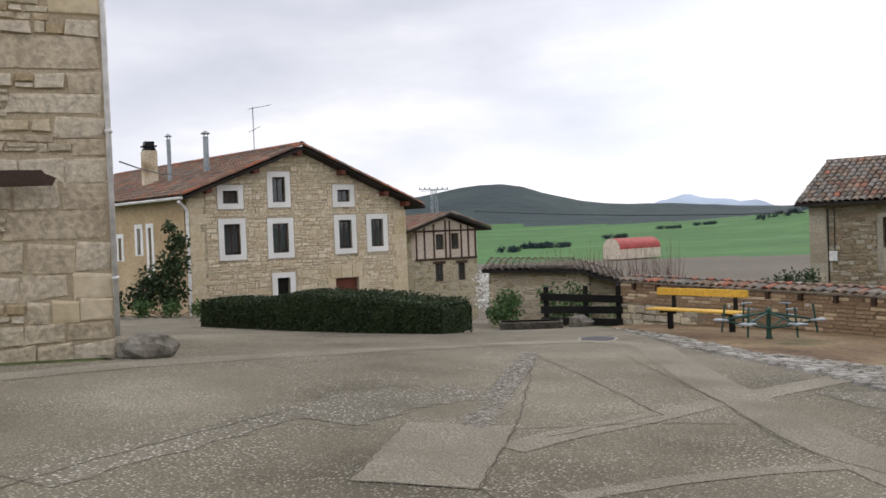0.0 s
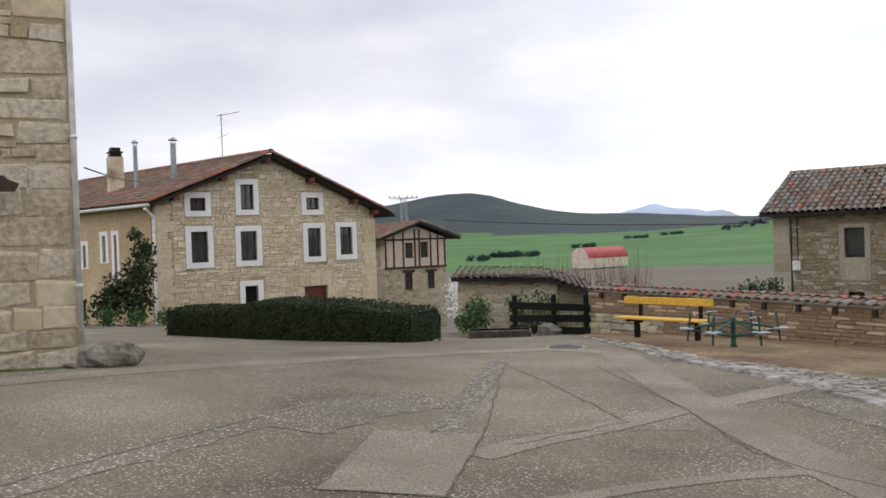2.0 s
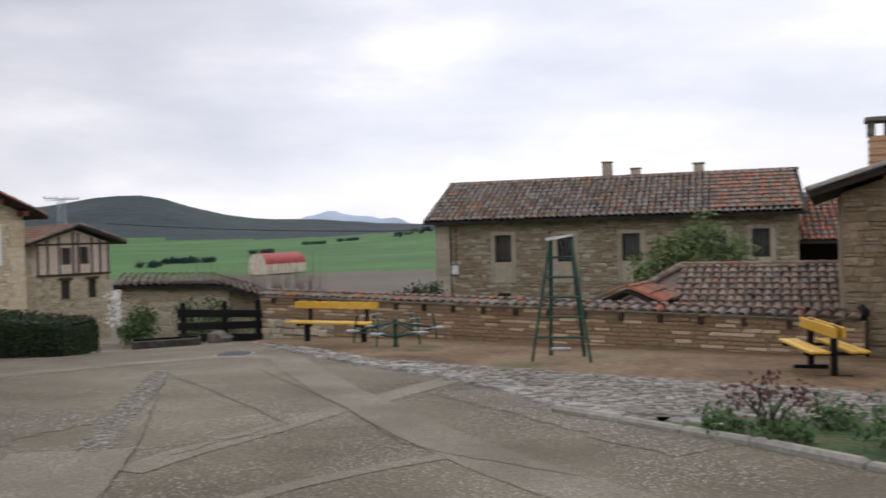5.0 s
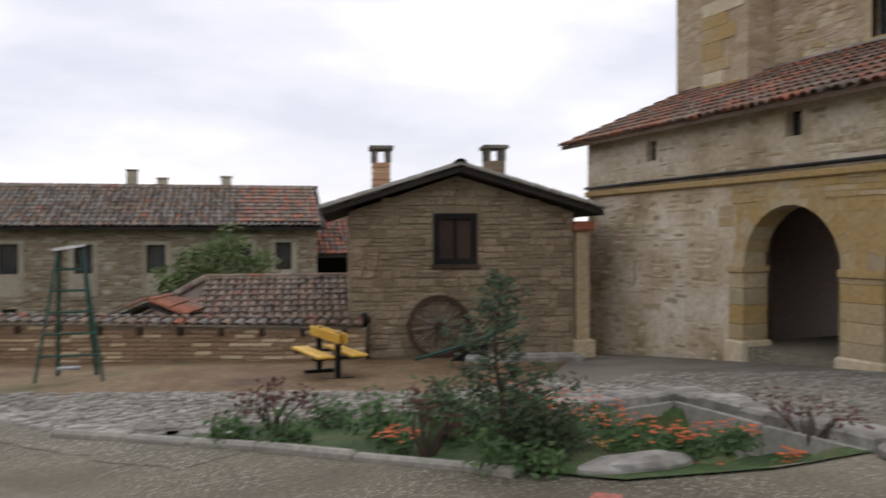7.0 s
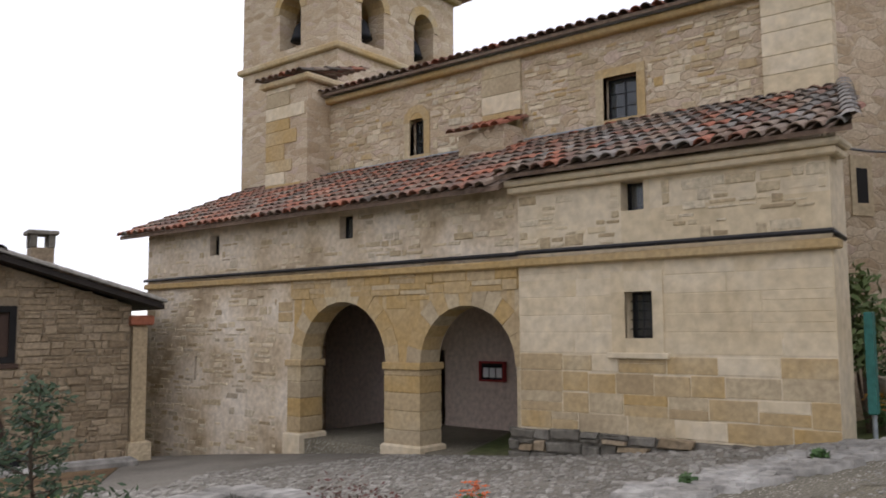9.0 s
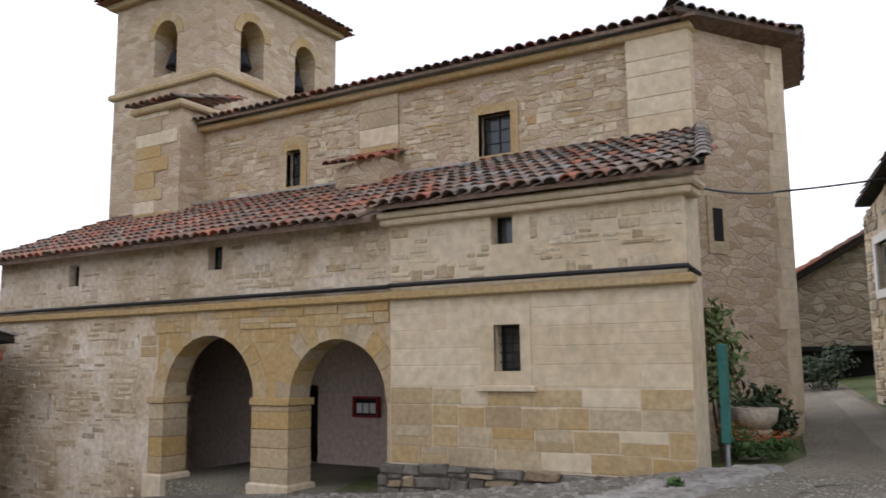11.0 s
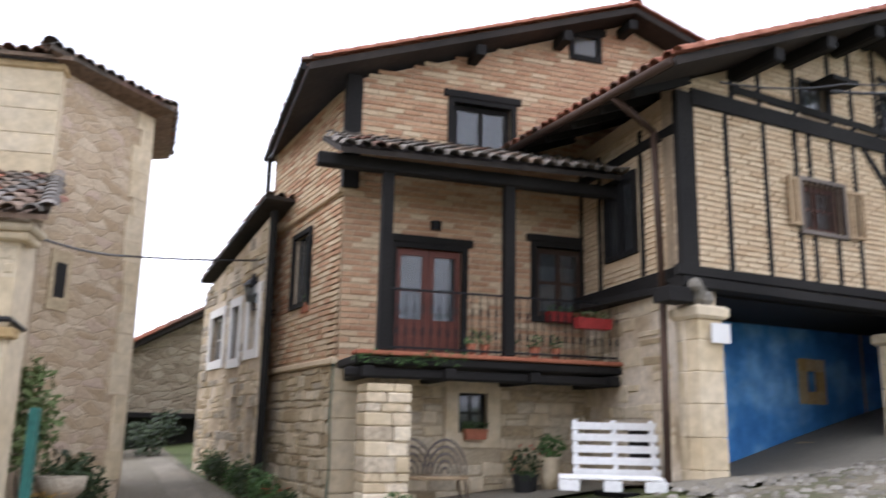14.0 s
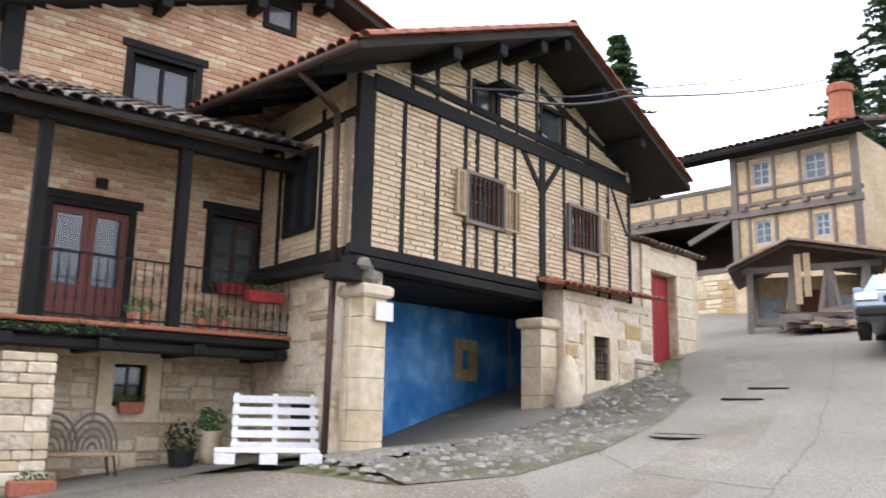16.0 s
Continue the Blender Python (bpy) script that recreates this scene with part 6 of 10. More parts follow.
def build_small_house():
    s = thing("small_stone_house", "small gabled rubble-stone house with two chimneys", "house", SH_AT, SH_TURN)
    rng = random.Random(51)
    w = (2.0, 2.92, 1.21, 2.27)
    L, A, R = (-0.3, 2.32), (2.5, 3.2), (5.5, 2.32)
    top = lambda u: (L[1] + (A[1] - L[1]) * (u - L[0]) / (A[0] - L[0]) if u < A[0] else A[1] + (R[1] - A[1]) * (u - A[0]) / (R[0] - A[0])) - 0.12
    part("front_wall", Build().panel(0.25, 5.0, -1.6, 2.3, 0, 0.45, [w]), "mortar_grey", s, "brown rubble front wall")
    part("gable", Build().prism([(0.25, 2.3), (5.0, 2.3), (2.5, 3.06)], 0, 0.45), "mortar_grey", s)
    part("side_wall", Build().box(0.25, 0.6, 0.45, 6.0, -1.6, 2.3), "rubble_dark", s)
    part("side_wall", Build().box(4.65, 5.0, 0.45, 6.0, -1.6, 2.3), "rubble_dark", s)
    part("back_wall", Build().box(0.25, 5.0, 6.0, 6.3, -1.6, 2.3), "rubble_dark", s)
    facing(s, stone_cells(0.27, 4.98, -1.2, 3.0, [(w[0] - .02, w[1] + .02, w[2] - .03, w[3] + .03)], (0.07, 0.21), (0.12, 0.5), top=top, rng=rng),
           ["stone_brown"], 0, 0.035, 0.014, "stone", singles=280, centre=(2.5, 0.8))
    part("window_sill", Build().slab(w[0] - .05, w[1] + .05, -0.06, 0.2, w[2] - 0.1, w[2] - 0.01), "timber_brown", s)
    fr = Build().panel(w[0], w[1], w[2], w[3], -0.02, 0.08, [(w[0] + .12, w[1] - .12, w[2] + .12, w[3] - .12)])
    fr.box((w[0] + w[1]) / 2 - 0.03, (w[0] + w[1]) / 2 + 0.03, 0.0, 0.07, w[2], w[3])
    wf = part("window_frame", fr, "timber_black", s, "black timber window")
    part("shutter", Build().box(w[0] + .1, w[1] - .1, 0.06, 0.1, w[2] + .1, w[3] - .1), "timber_brown", wf, absolute=False)
    gable_roof(s, *L, *A, *R, -0.5, 6.6, 0.1)
    roof_tiles(s, "roof_tiles", (L[0], -0.5, L[1]), (0, 1, 0), (A[0] - L[0], 0, A[1] - L[1]), 7.0, 2.95, ["tile_grey", "tile_old"], seed=71)
    roof_tiles(s, "roof_tiles", (R[0], -0.5, R[1]), (0, 1, 0), (A[0] - R[0], 0, A[1] - R[1]), 7.0, 3.15, ["tile_grey", "tile_old"], seed=72)
    for p, q in ((L, A), (A, R)):
        ridge_tiles(s, (p[0], -0.48, p[1] + 0.04), (q[0], -0.48, q[1] + 0.04), "verge_mortar", 0.1, 0.36, "verge_tiles")
    ridge_tiles(s, (A[0], -0.6, A[1] + 0.05), (A[0], 6.4, A[1] + 0.05), "tile_grey", 0.13)
    # chimneys
    for u, v, w2, z1, brick in ((1.05, 3.0, 0.21, 4.0, True), (4.0, 4.0, 0.25, 4.15, False)):
        c = Build().slab(u - w2, u + w2, v - w2, v + w2, 2.4, z1 - 0.42, 0.02)
        st = part("chimney", c, "brick_red" if brick else "stone_brown", s, "brick chimney stack" if brick else "rendered chimney stack")
        for k in range(6 if brick else 0):
            part("brick_course", Build().slab(u - w2 - 0.012, u + w2 + 0.012, v - w2 - 0.012, v + w2 + 0.012, 2.7 + k * 0.15, 2.76 + k * 0.15, 0.01), "brick_red", st)
        t = Build()
        for du in (-1, 1):
            for dv in (-1, 1):
                t.slab(u + du * w2 * 0.78 - 0.07, u + du * w2 * 0.78 + 0.07, v + dv * w2 * 0.78 - 0.07, v + dv * w2 * 0.78 + 0.07, z1 - 0.42, z1 - 0.12, 0.01)
        t.slab(u - w2 - 0.08, u + w2 + 0.08, v - w2 - 0.08, v + w2 + 0.08, z1 - 0.12, z1 - 0.02, 0.02)
        part("chimney_cap", t, "stone_dark", st, absolute=False)
    # pale post at the corner
    part("corner_post", Build().slab(5.02, 5.3, -0.1, 0.4, -1.2, 1.9, 0.03).slab(4.95, 5.4, -0.2, 0.45, -1.3, -0.4, 0.03), "stone_warm", s, "weathered pale corner post")
    part("corner_corbel", Build().slab(4.95, 5.4, -0.2, 0.4, 1.9, 2.1, 0.03), "terracotta", s)


build_small_house()


# ---- the three-storey house with white window surrounds ----
H1_AT, H1_TURN = (-28.31, 23.34, -1.5), 65.13


def build_white_window_house():
    h = thing("stone_house", "three-storey rubble house with white window surrounds and tile roof", "house", H1_AT, H1_TURN)
    rng = random.Random(61)
    SK = -0.25
    wb = 0.24
    wins = [(1.27, 2.47, 0.79, 2.6), (3.45, 4.67, 0.78, 2.57), (6.66, 7.79, 0.83, 2.64), (8.32, 9.44, 0.86, 2.65), (1.28, 2.42, 3.01, 4.05), (3.52, 4.59, 3.04, 4.64), (6.64, 7.75, 3.01, 4.05)]
    inner = [(a + wb, b - wb, c + wb, d - wb) for a, b, c, d in wins]
    door1, door2 = (3.82, 4.42, -2.0, -0.1), (6.65, 7.8, -2.4, -0.3)
    L, A, R = (-0.35, 3.58), (5.0, 5.75), (11.1, 2.98)
    top = lambda u: (L[1] + (A[1] - L[1]) * (u - L[0]) / (A[0] - L[0]) if u < A[0] else A[1] + (R[1] - A[1]) * (u - A[0]) / (R[0] - A[0])) - 0.16
    low = 3.0
    tall = [w for w in inner if w[3] > low]
    part("front_wall", Build().panel(0.1, 10.4, -3.6, low, 0, 0.5, [*[w for w in inner if w[3] < low], door1, door2]), "rubble_house", h, "honey-coloured rubble front wall")
    # upper wall between the attic windows, up to the roof line
    ub = Build()
    us = sorted({0.1, 10.4, A[0], *[x for w in tall for x in w[:2]]})
    for a, b in zip(us, us[1:]):
        m = (a + b) / 2
        hole = next((w for w in tall if w[0] < m < w[1]), None)
        ta, tb = max(low + 0.001, top(a)), max(low + 0.001, top(b))
        if hole:
            ub.prism([(a, low), (b, low), (b, hole[2]), (a, hole[2])], 0, 0.5)
            ub.prism([(a, hole[3]), (b, hole[3]), (b, tb), (a, ta)], 0, 0.5)
        else:
            ub.prism([(a, low), (b, low), (b, tb), (a, ta)], 0, 0.5)
    part("gable", ub, "rubble_house", h)
    ex = [(a - .02, b + .02, c - .02, d + .02) for a, b, c, d in wins] + [(3.5, 4.75, -3, 0.2), (6.4, 8.05, -3, 0.05)]
    facing(h, stone_cells(0.75, 9.9, -2.4, 5.4, ex, (0.07, 0.24), (0.12, 0.5), top=top, rng=rng), ["stone_light", "stone_light", "stone_light", "stone_pale"], 0, 0.03, 0.024, "stone", singles=260, centre=(4, 2))
    z = -2.4
    while z < 3.4:
        hh = rng.uniform(0.28, 0.45)
        part("quoin", Build().slab(0.06, 0.5 + rng.uniform(0, .3), -0.05, 0.4, z + .005, z + hh), "stone_pale", h)
        if z < 2.5:
            part("quoin", Build().slab(9.9 - rng.uniform(0, .3), 10.44, -0.05, 0.4, z + .005, z + hh), "stone_pale", h)
        z += hh
    SIDE = [(3.42, 3.7, -0.6, 2.36), (4.44, 4.8, 1.15, 2.35), (6.4, 6.75, 0.9, 1.95)]
    side = Build().panel(0.5, 17.0, -3, 3.55, 0, 0.4, SIDE)
    part("side_wall", leaning(Build().add([(y + 0.1, x, zz) for x, y, zz in side.v], [f[::-1] for f in side.f]), SK), "plaster_ochre", h, "ochre plastered side wall")
    part("back_walls", leaning(Build().box(0.1, 10.4, 17.0, 17.4, -3, 3.3).box(10.0, 10.4, 0.5, 17.0, -3.5, 2.7), SK), "rubble_house", h)
    for a, b, c, d in SIDE:
        q = Build().panel(a - .2, b + .2, c - .05, d + .2, -0.03, 0.08, [(a, b, c, d)])
        part("white_surround", leaning(Build().add([(y + 0.1, x, zz) for x, y, zz in q.v], [f[::-1] for f in q.f]), SK), "white_paint", h)
        part("shutter", leaning(Build().box(0.2, 0.24, a, b, c, d), SK), "zinc", h, "pale grey shutter")
    for i, (o, w) in enumerate(zip(wins, inner)):
        q = Build().panel(*o, -0.045, 0.15, [w])
        part("white_surround", q, "white_paint", h)
        window_unit(h, *w, 0.14, "timber_brown", 0.06, (2, 1), curtain=False)
    q = Build().panel(3.58, 4.66, -2.4, 0.13, -0.045, 0.12, [door1])
    part("white_surround", q, "white_paint", h)
    part("door", Build().slab(*door1[:2], 0.25, 0.3, door1[2], door1[3]), "timber_black", h, "dark open doorway")
    part("garage_door", Build().slab(*door2[:2], 0.2, 0.26, door2[2], door2[3]), "wood_red", h, "brown wooden double door")
    for u in (6.4, 6.95, 7.5):
        part("lintel_stone", Build().slab(u, u + 0.52, -0.05, 0.3, -0.28, 0.3), "stone_pale", h)
    for u0, u1 in ((6.3, 6.64), (7.82, 8.3)):
        part("jamb_stone", Build().slab(u0, u1, -0.05, 0.3, -2.4, -0.3), "stone_pale", h)
    deck = Build()
    for p, q in ((L, A), (A, R)):
        deck.prism([(p[0], p[1] - 0.14), (q[0], q[1] - 0.14), q, p], -0.6, 17.8)
    part("roof_deck", leaning(deck, SK), "soffit", h)
    roof_tiles(h, "roof_tiles", (L[0] , -0.6, L[1]), (SK, 1, 0), (A[0] - L[0], 0, A[1] - L[1]), 19, 5.85, ["tile_red", "tile_old", "tile_old"], seed=81, step=0.26, r=0.115)
    for p, q in ((L, A), (A, R)):
        ridge_tiles(h, (p[0], -0.6, p[1] + 0.05), (q[0], -0.6, q[1] + 0.05), "tile_red", 0.15, 0.4, "verge_tiles")
    ridge_tiles(h, (A[0], -0.7, A[1] + 0.06), (A[0] + SK * 18.4, 17.7, A[1] + 0.06), "tile_red", 0.15)
    for u in (0.8, 2.9, 4.9, 7.0, 9.2, 10.3):
        part("purlin_end", Build().slab(u - 0.12, u + 0.12, -0.55, 0.1, top(u) - 0.2, top(u) + 0.02), "wood_red", h)
    g = Build().rod((-0.35, -0.55, 3.5), (-0.35 + SK * 18.1, 17.6, 3.5), 0.07, n=8)
    part("gutter", g, "white_metal", h)
    g = Build()
    for p, q in (((-0.45, -0.4, 3.36), (-0.05, -0.1, 3.0)), ((-0.05, -0.1, 3.0), (-0.05, -0.1, -2.0))):
        g.rod(p, q, 0.07, n=8)
    part("downpipe", g, "white_metal", h, "white downpipe")
    # chimneys and aerial
    for u, v, hz, r in ((1.75, 3.0, 2.05, 0.13), (0.55, 5.0, 2.6, 0.1)):
        zz = L[1] + (A[1] - L[1]) * (u - L[0]) / (A[0] - L[0])
        b = Build().rod((u, v, zz - 0.2), (u, v, zz + hz), r, n=10).lathe((u, v, zz + hz + 0.12), [(r * 1.6, 0), (r * 1.7, 0.03), (0.02, 0.16)], 10)
        for k in range(3):
            b.rod((u + r * 0.8 * math.cos(k * 2.1), v + r * 0.8 * math.sin(k * 2.1), zz + hz), (u + r * 0.8 * math.cos(k * 2.1), v + r * 0.8 * math.sin(k * 2.1), zz + hz + 0.14), 0.015, n=4)
        part("flue", b, "zinc", h, "metal flue pipe with a cowl")
    c = part("chimney", Build().slab(-0.25, 0.4, 6.7, 7.35, 3.3, 6.2, 0.03), "mortar_white", h, "rendered chimney")
    part("chimney_cowl", Build().slab(-0.2, 0.35, 6.75, 7.3, 6.2, 6.32).slab(-0.25, 0.4, 6.7, 7.35, 6.38, 6.46).slab(-0.15, 0.3, 6.8, 7.25, 6.3, 6.65), "iron", c, absolute=False)
    an = thing("tv_aerial", "thin rooftop television aerial on a mast", "aerial", (*local(H1_AT, H1_TURN, 4.4, 4.0), 5.4), H1_TURN)
    b = Build().rod((0, 0, 0), (0, 0, 2.7), 0.025, n=6)
    part("mast", b, "zinc", an, absolute=False)
    for z, ln, n in ((2.6, 1.1, 7), (1.5, 0.5, 4)):
        b = Build().rod((-0.2, 0, z), (ln - 0.2, 0, z + 0.25), 0.015, n=5)
        for k in range(n):
            x = -0.2 + ln * k / (n - 1)
            b.rod((x, -0.18, z + 0.25 * k / (n - 1)), (x, 0.18, z + 0.25 * k / (n - 1)), 0.01, n=4)
        part("boom", b, "zinc", an, absolute=False)


build_white_window_house()


# ---- the half-timbered house further down ----
def build_far_timber_house():
    h = thing("small_timber_house", "two-storey house, pale plaster and timber over rubble", "house", (-29.15, 40.64, -3.4), 61.8)
    w = [(1.53, 2.08, 0.56, 1.51), (2.6, 3.15, 0.56, 1.54)]
    lw = [(1.47, 2.0, -1.38, -0.31), (3.06, 3.55, -1.38, -0.33)]
    part("base_wall", Build().panel(0.1, 4.4, -5, 0.0, 0, 0.4, lw), "rubble_house", h)
    part("upper_wall", Build().panel(0.1, 4.4, 0.0, 1.75, -0.05, 0.4, w), "plaster_pink", h)
    part("gable", Build().prism([(0.1, 1.75), (4.4, 1.75), (2.35, 2.5)], -0.05, 0.4), "plaster_pink", h)
    part("side_walls", Build().box(0.1, 0.5, 0.4, 7, -5, 1.75).box(4.0, 4.4, 0.4, 7, -5, 1.75).box(0.1, 4.4, 7, 7.3, -5, 1.75), "rubble_house", h)
    for u in (0.2, 0.75, 1.4, 2.2, 2.5, 3.3, 3.8, 4.3):
        part("timber", Build().slab(u - 0.05, u + 0.05, -0.09, 0, 0.0, 1.75 + min(u - .1, 4.4 - u) * 0.3), "timber_brown", h)
    for z in (0.0, 1.7):
        part("timber", Build().slab(0.1, 4.4, -0.1, 0, z - 0.05, z + 0.06), "timber_brown", h)
    for q in w + lw:
        window_unit(h, *q, 0.1, "timber_brown", 0.05, (2, 2))
    for q in lw:
        part("lintel", Build().slab(q[0] - .15, q[1] + .15, -0.06, 0.2, q[3], q[3] + 0.16), "timber_brown", h)
    gable_roof(h, -0.6, 1.75, 2.35, 2.75, 5.2, 1.75, -0.6, 7.6, 0.12)
    roof_tiles(h, "roof_tiles", (-0.6, -0.6, 1.76), (0, 1, 0), (2.95, 0, 1.0), 8, 3.1, ["tile_red", "tile_old"], seed=91, step=0.3, r=0.13)
    for p, q in (((-0.6, 1.8), (2.35, 2.8)), ((2.35, 2.8), (5.2, 1.8))):
        ridge_tiles(h, (p[0], -0.6, p[1]), (q[0], -0.6, q[1]), "tile_old", 0.14, 0.4, "verge_tiles")
    part("chimney", Build().slab(-0.1, 0.6, 5.0, 5.7, 1.6, 3.3, 0.03), "stone_grey", h)


build_far_timber_house()


# ---- the long barn ----
def build_barn():
    at, turn = (-6.36, 37.0, -1.6), -8.6
    h = thing("long_barn", "long two-storey grey rubble building with an old tile roof", "building", at, turn)
    rng = random.Random(71)
    wins = [(2.73, 3.47, 0.41, 1.6), (5.49, 6.2, 0.4, 1.57), (8.24, 8.98, 0.4, 1.55), (11.69, 12.4, 0.5, 1.62), (13.37, 14.05, 0.48, 1.62), (2.8, 3.42, -1.3, -0.95)]
    part("front_wall", Build().panel(0, 15.1, -4, 2.3, 0, 0.5, wins), "rubble_dark", h, "grey rubble wall with plastered window bands")
    ex = [(a - 0.22, b + 0.22, c - 0.95 if c > 0 else c, d + 0.15) for a, b, c, d in wins]
    facing(h, stone_cells(0.6, 14.9, -2.0, 1.95, ex, (0.1, 0.2), (0.18, 0.5), rng=rng), ["stone_brown", "stone_grey", "stone_brown"], 0, 0.04, 0.03, "stone", singles=100, centre=(2, 0))
    for a, b, c, d in wins[:5]:
        part("plaster_band", Build().panel(a - 0.2, b + 0.2, c - 0.9, d + 0.14, -0.02, 0.1, [(a, b, c, d)]), "stone_grey", h)
    z = -2
    while z < 2.0:
        hh = rng.uniform(0.3, 0.45)
        part("quoin", Build().slab(-0.03, 0.6 + rng.uniform(0, .25), -0.05, 0.3, z + .005, z + hh), "stone_grey", h)
        z += hh
    for w in wins:
        window_unit(h, *w, 0.2, "timber_brown", 0.05, (2, 1))
    part("end_walls", Build().box(0, 0.5, 0.5, 7.2, -4, 2.3).box(14.6, 15.1, 0.5, 7.2, -4, 2.3).box(0, 15.1, 7.0, 7.4, -4, 2.3), "rubble_dark", h)
    b = Build()
    for u in (0.0, 14.7):
        s = Build().prism([(0.0, 2.3), (7.2, 2.3), (3.6, 3.85)], 0, 0.4)
        b.add([(u + y, x, z) for x, y, z in s.v], s.f)
    part("gable", b, "rubble_dark", h)
    rb = Build()
    for v0, v1, z0, z1 in ((-0.6, 3.6, 2.14, 4.0), (3.6, 7.8, 4.0, 2.14)):
        rb.add([(-0.4, v0, z0), (15.4, v0, z0), (15.4, v1, z1), (-0.4, v1, z1), (-0.4, v0, z0 + 0.12), (15.4, v0, z0 + 0.12), (15.4, v1, z1 + 0.12), (-0.4, v1, z1 + 0.12)],
               [(3, 2, 1, 0), (4, 5, 6, 7), (0, 1, 5, 4), (1, 2, 6, 5), (2, 3, 7, 6), (3, 0, 4, 7)])
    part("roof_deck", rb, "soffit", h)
    roof_tiles(h, "roof_tiles", (-0.4, -0.65, 2.26), (1, 0, 0), (0, 4.2, 1.86), 15.8, 4.6, ["tile_old", "tile_grey", "tile_red"], seed=92, weights=[6, 6, 0.25], step=0.27, r=0.12)
    roof_tiles(h, "roof_tiles", (11.9, -0.4, 2.42), (1, 0, 0), (0, 4.2, 1.86), 3.4, 3.9, ["tile_old", "tile_red", "tile_bright"], seed=93, weights=[4, 3, 2], step=0.27, r=0.12)
    ridge_tiles(h, (-0.4, 3.6, 4.12), (15.4, 3.6, 4.12), "tile_old", 0.15)
    for u, hz in ((7.2, 0.75), (8.5, 0.4), (11.3, 0.5)):
        c = part("chimney", Build().slab(u - 0.22, u + 0.22, 3.8, 4.3, 3.6, 4.1 + hz, 0.04), "stone_grey", h)
        part("chimney_cap", Build().slab(u - 0.28, u + 0.28, 3.75, 4.35, 4.1 + hz, 4.16 + hz, 0.02), "stone_grey", c, absolute=False)
    part("meter_box", Build().slab(0.75, 1.05, -0.15, 0, -0.1, 0.3), "white_metal", h)
    part("cable", Build().rod((0.7, -0.06, 2.0), (0.7, -0.06, -1.2), 0.03, n=5).rod((0.95, -0.06, 2.1), (0.95, -0.06, 0.2), 0.02, n=5), "cable", h)
    # annex behind, right
    x = thing("barn_annex", "lower tile-roofed annex with a dark open front", "building", (*local(at, turn, 15.2, 1.0), -1.4), turn)
    part("wall", Build().box(0, 4.5, 2.5, 3.0, -3, 1.2).box(4.2, 4.5, 0, 3, -3, 1.2).box(0, 4.5, -0.1, 3.0, -3, -0.9), "rubble_dark", x)
    # black sheet painting the shade inside the open front
    part("dark_opening", Build().box(0.1, 4.2, 2.4, 2.5, -0.9, 1.0), "dark", x)
    part("roof_deck", Build().add([(-0.2, -0.6, 0.95), (4.9, -0.6, 0.95), (4.9, 3.4, 2.8), (-0.2, 3.4, 2.8), (-0.2, -0.6, 1.07), (4.9, -0.6, 1.07), (4.9, 3.4, 2.92), (-0.2, 3.4, 2.92)],
         [(3, 2, 1, 0), (4, 5, 6, 7), (0, 1, 5, 4), (1, 2, 6, 5), (2, 3, 7, 6), (3, 0, 4, 7)]), "soffit", x)
    roof_tiles(x, "roof_tiles", (-0.2, -0.62, 1.07), (1, 0, 0), (0, 4, 1.85), 5.1, 4.4, ["tile_red", "tile_bright", "tile_old"], seed=94, step=0.25, r=0.11)


build_barn()


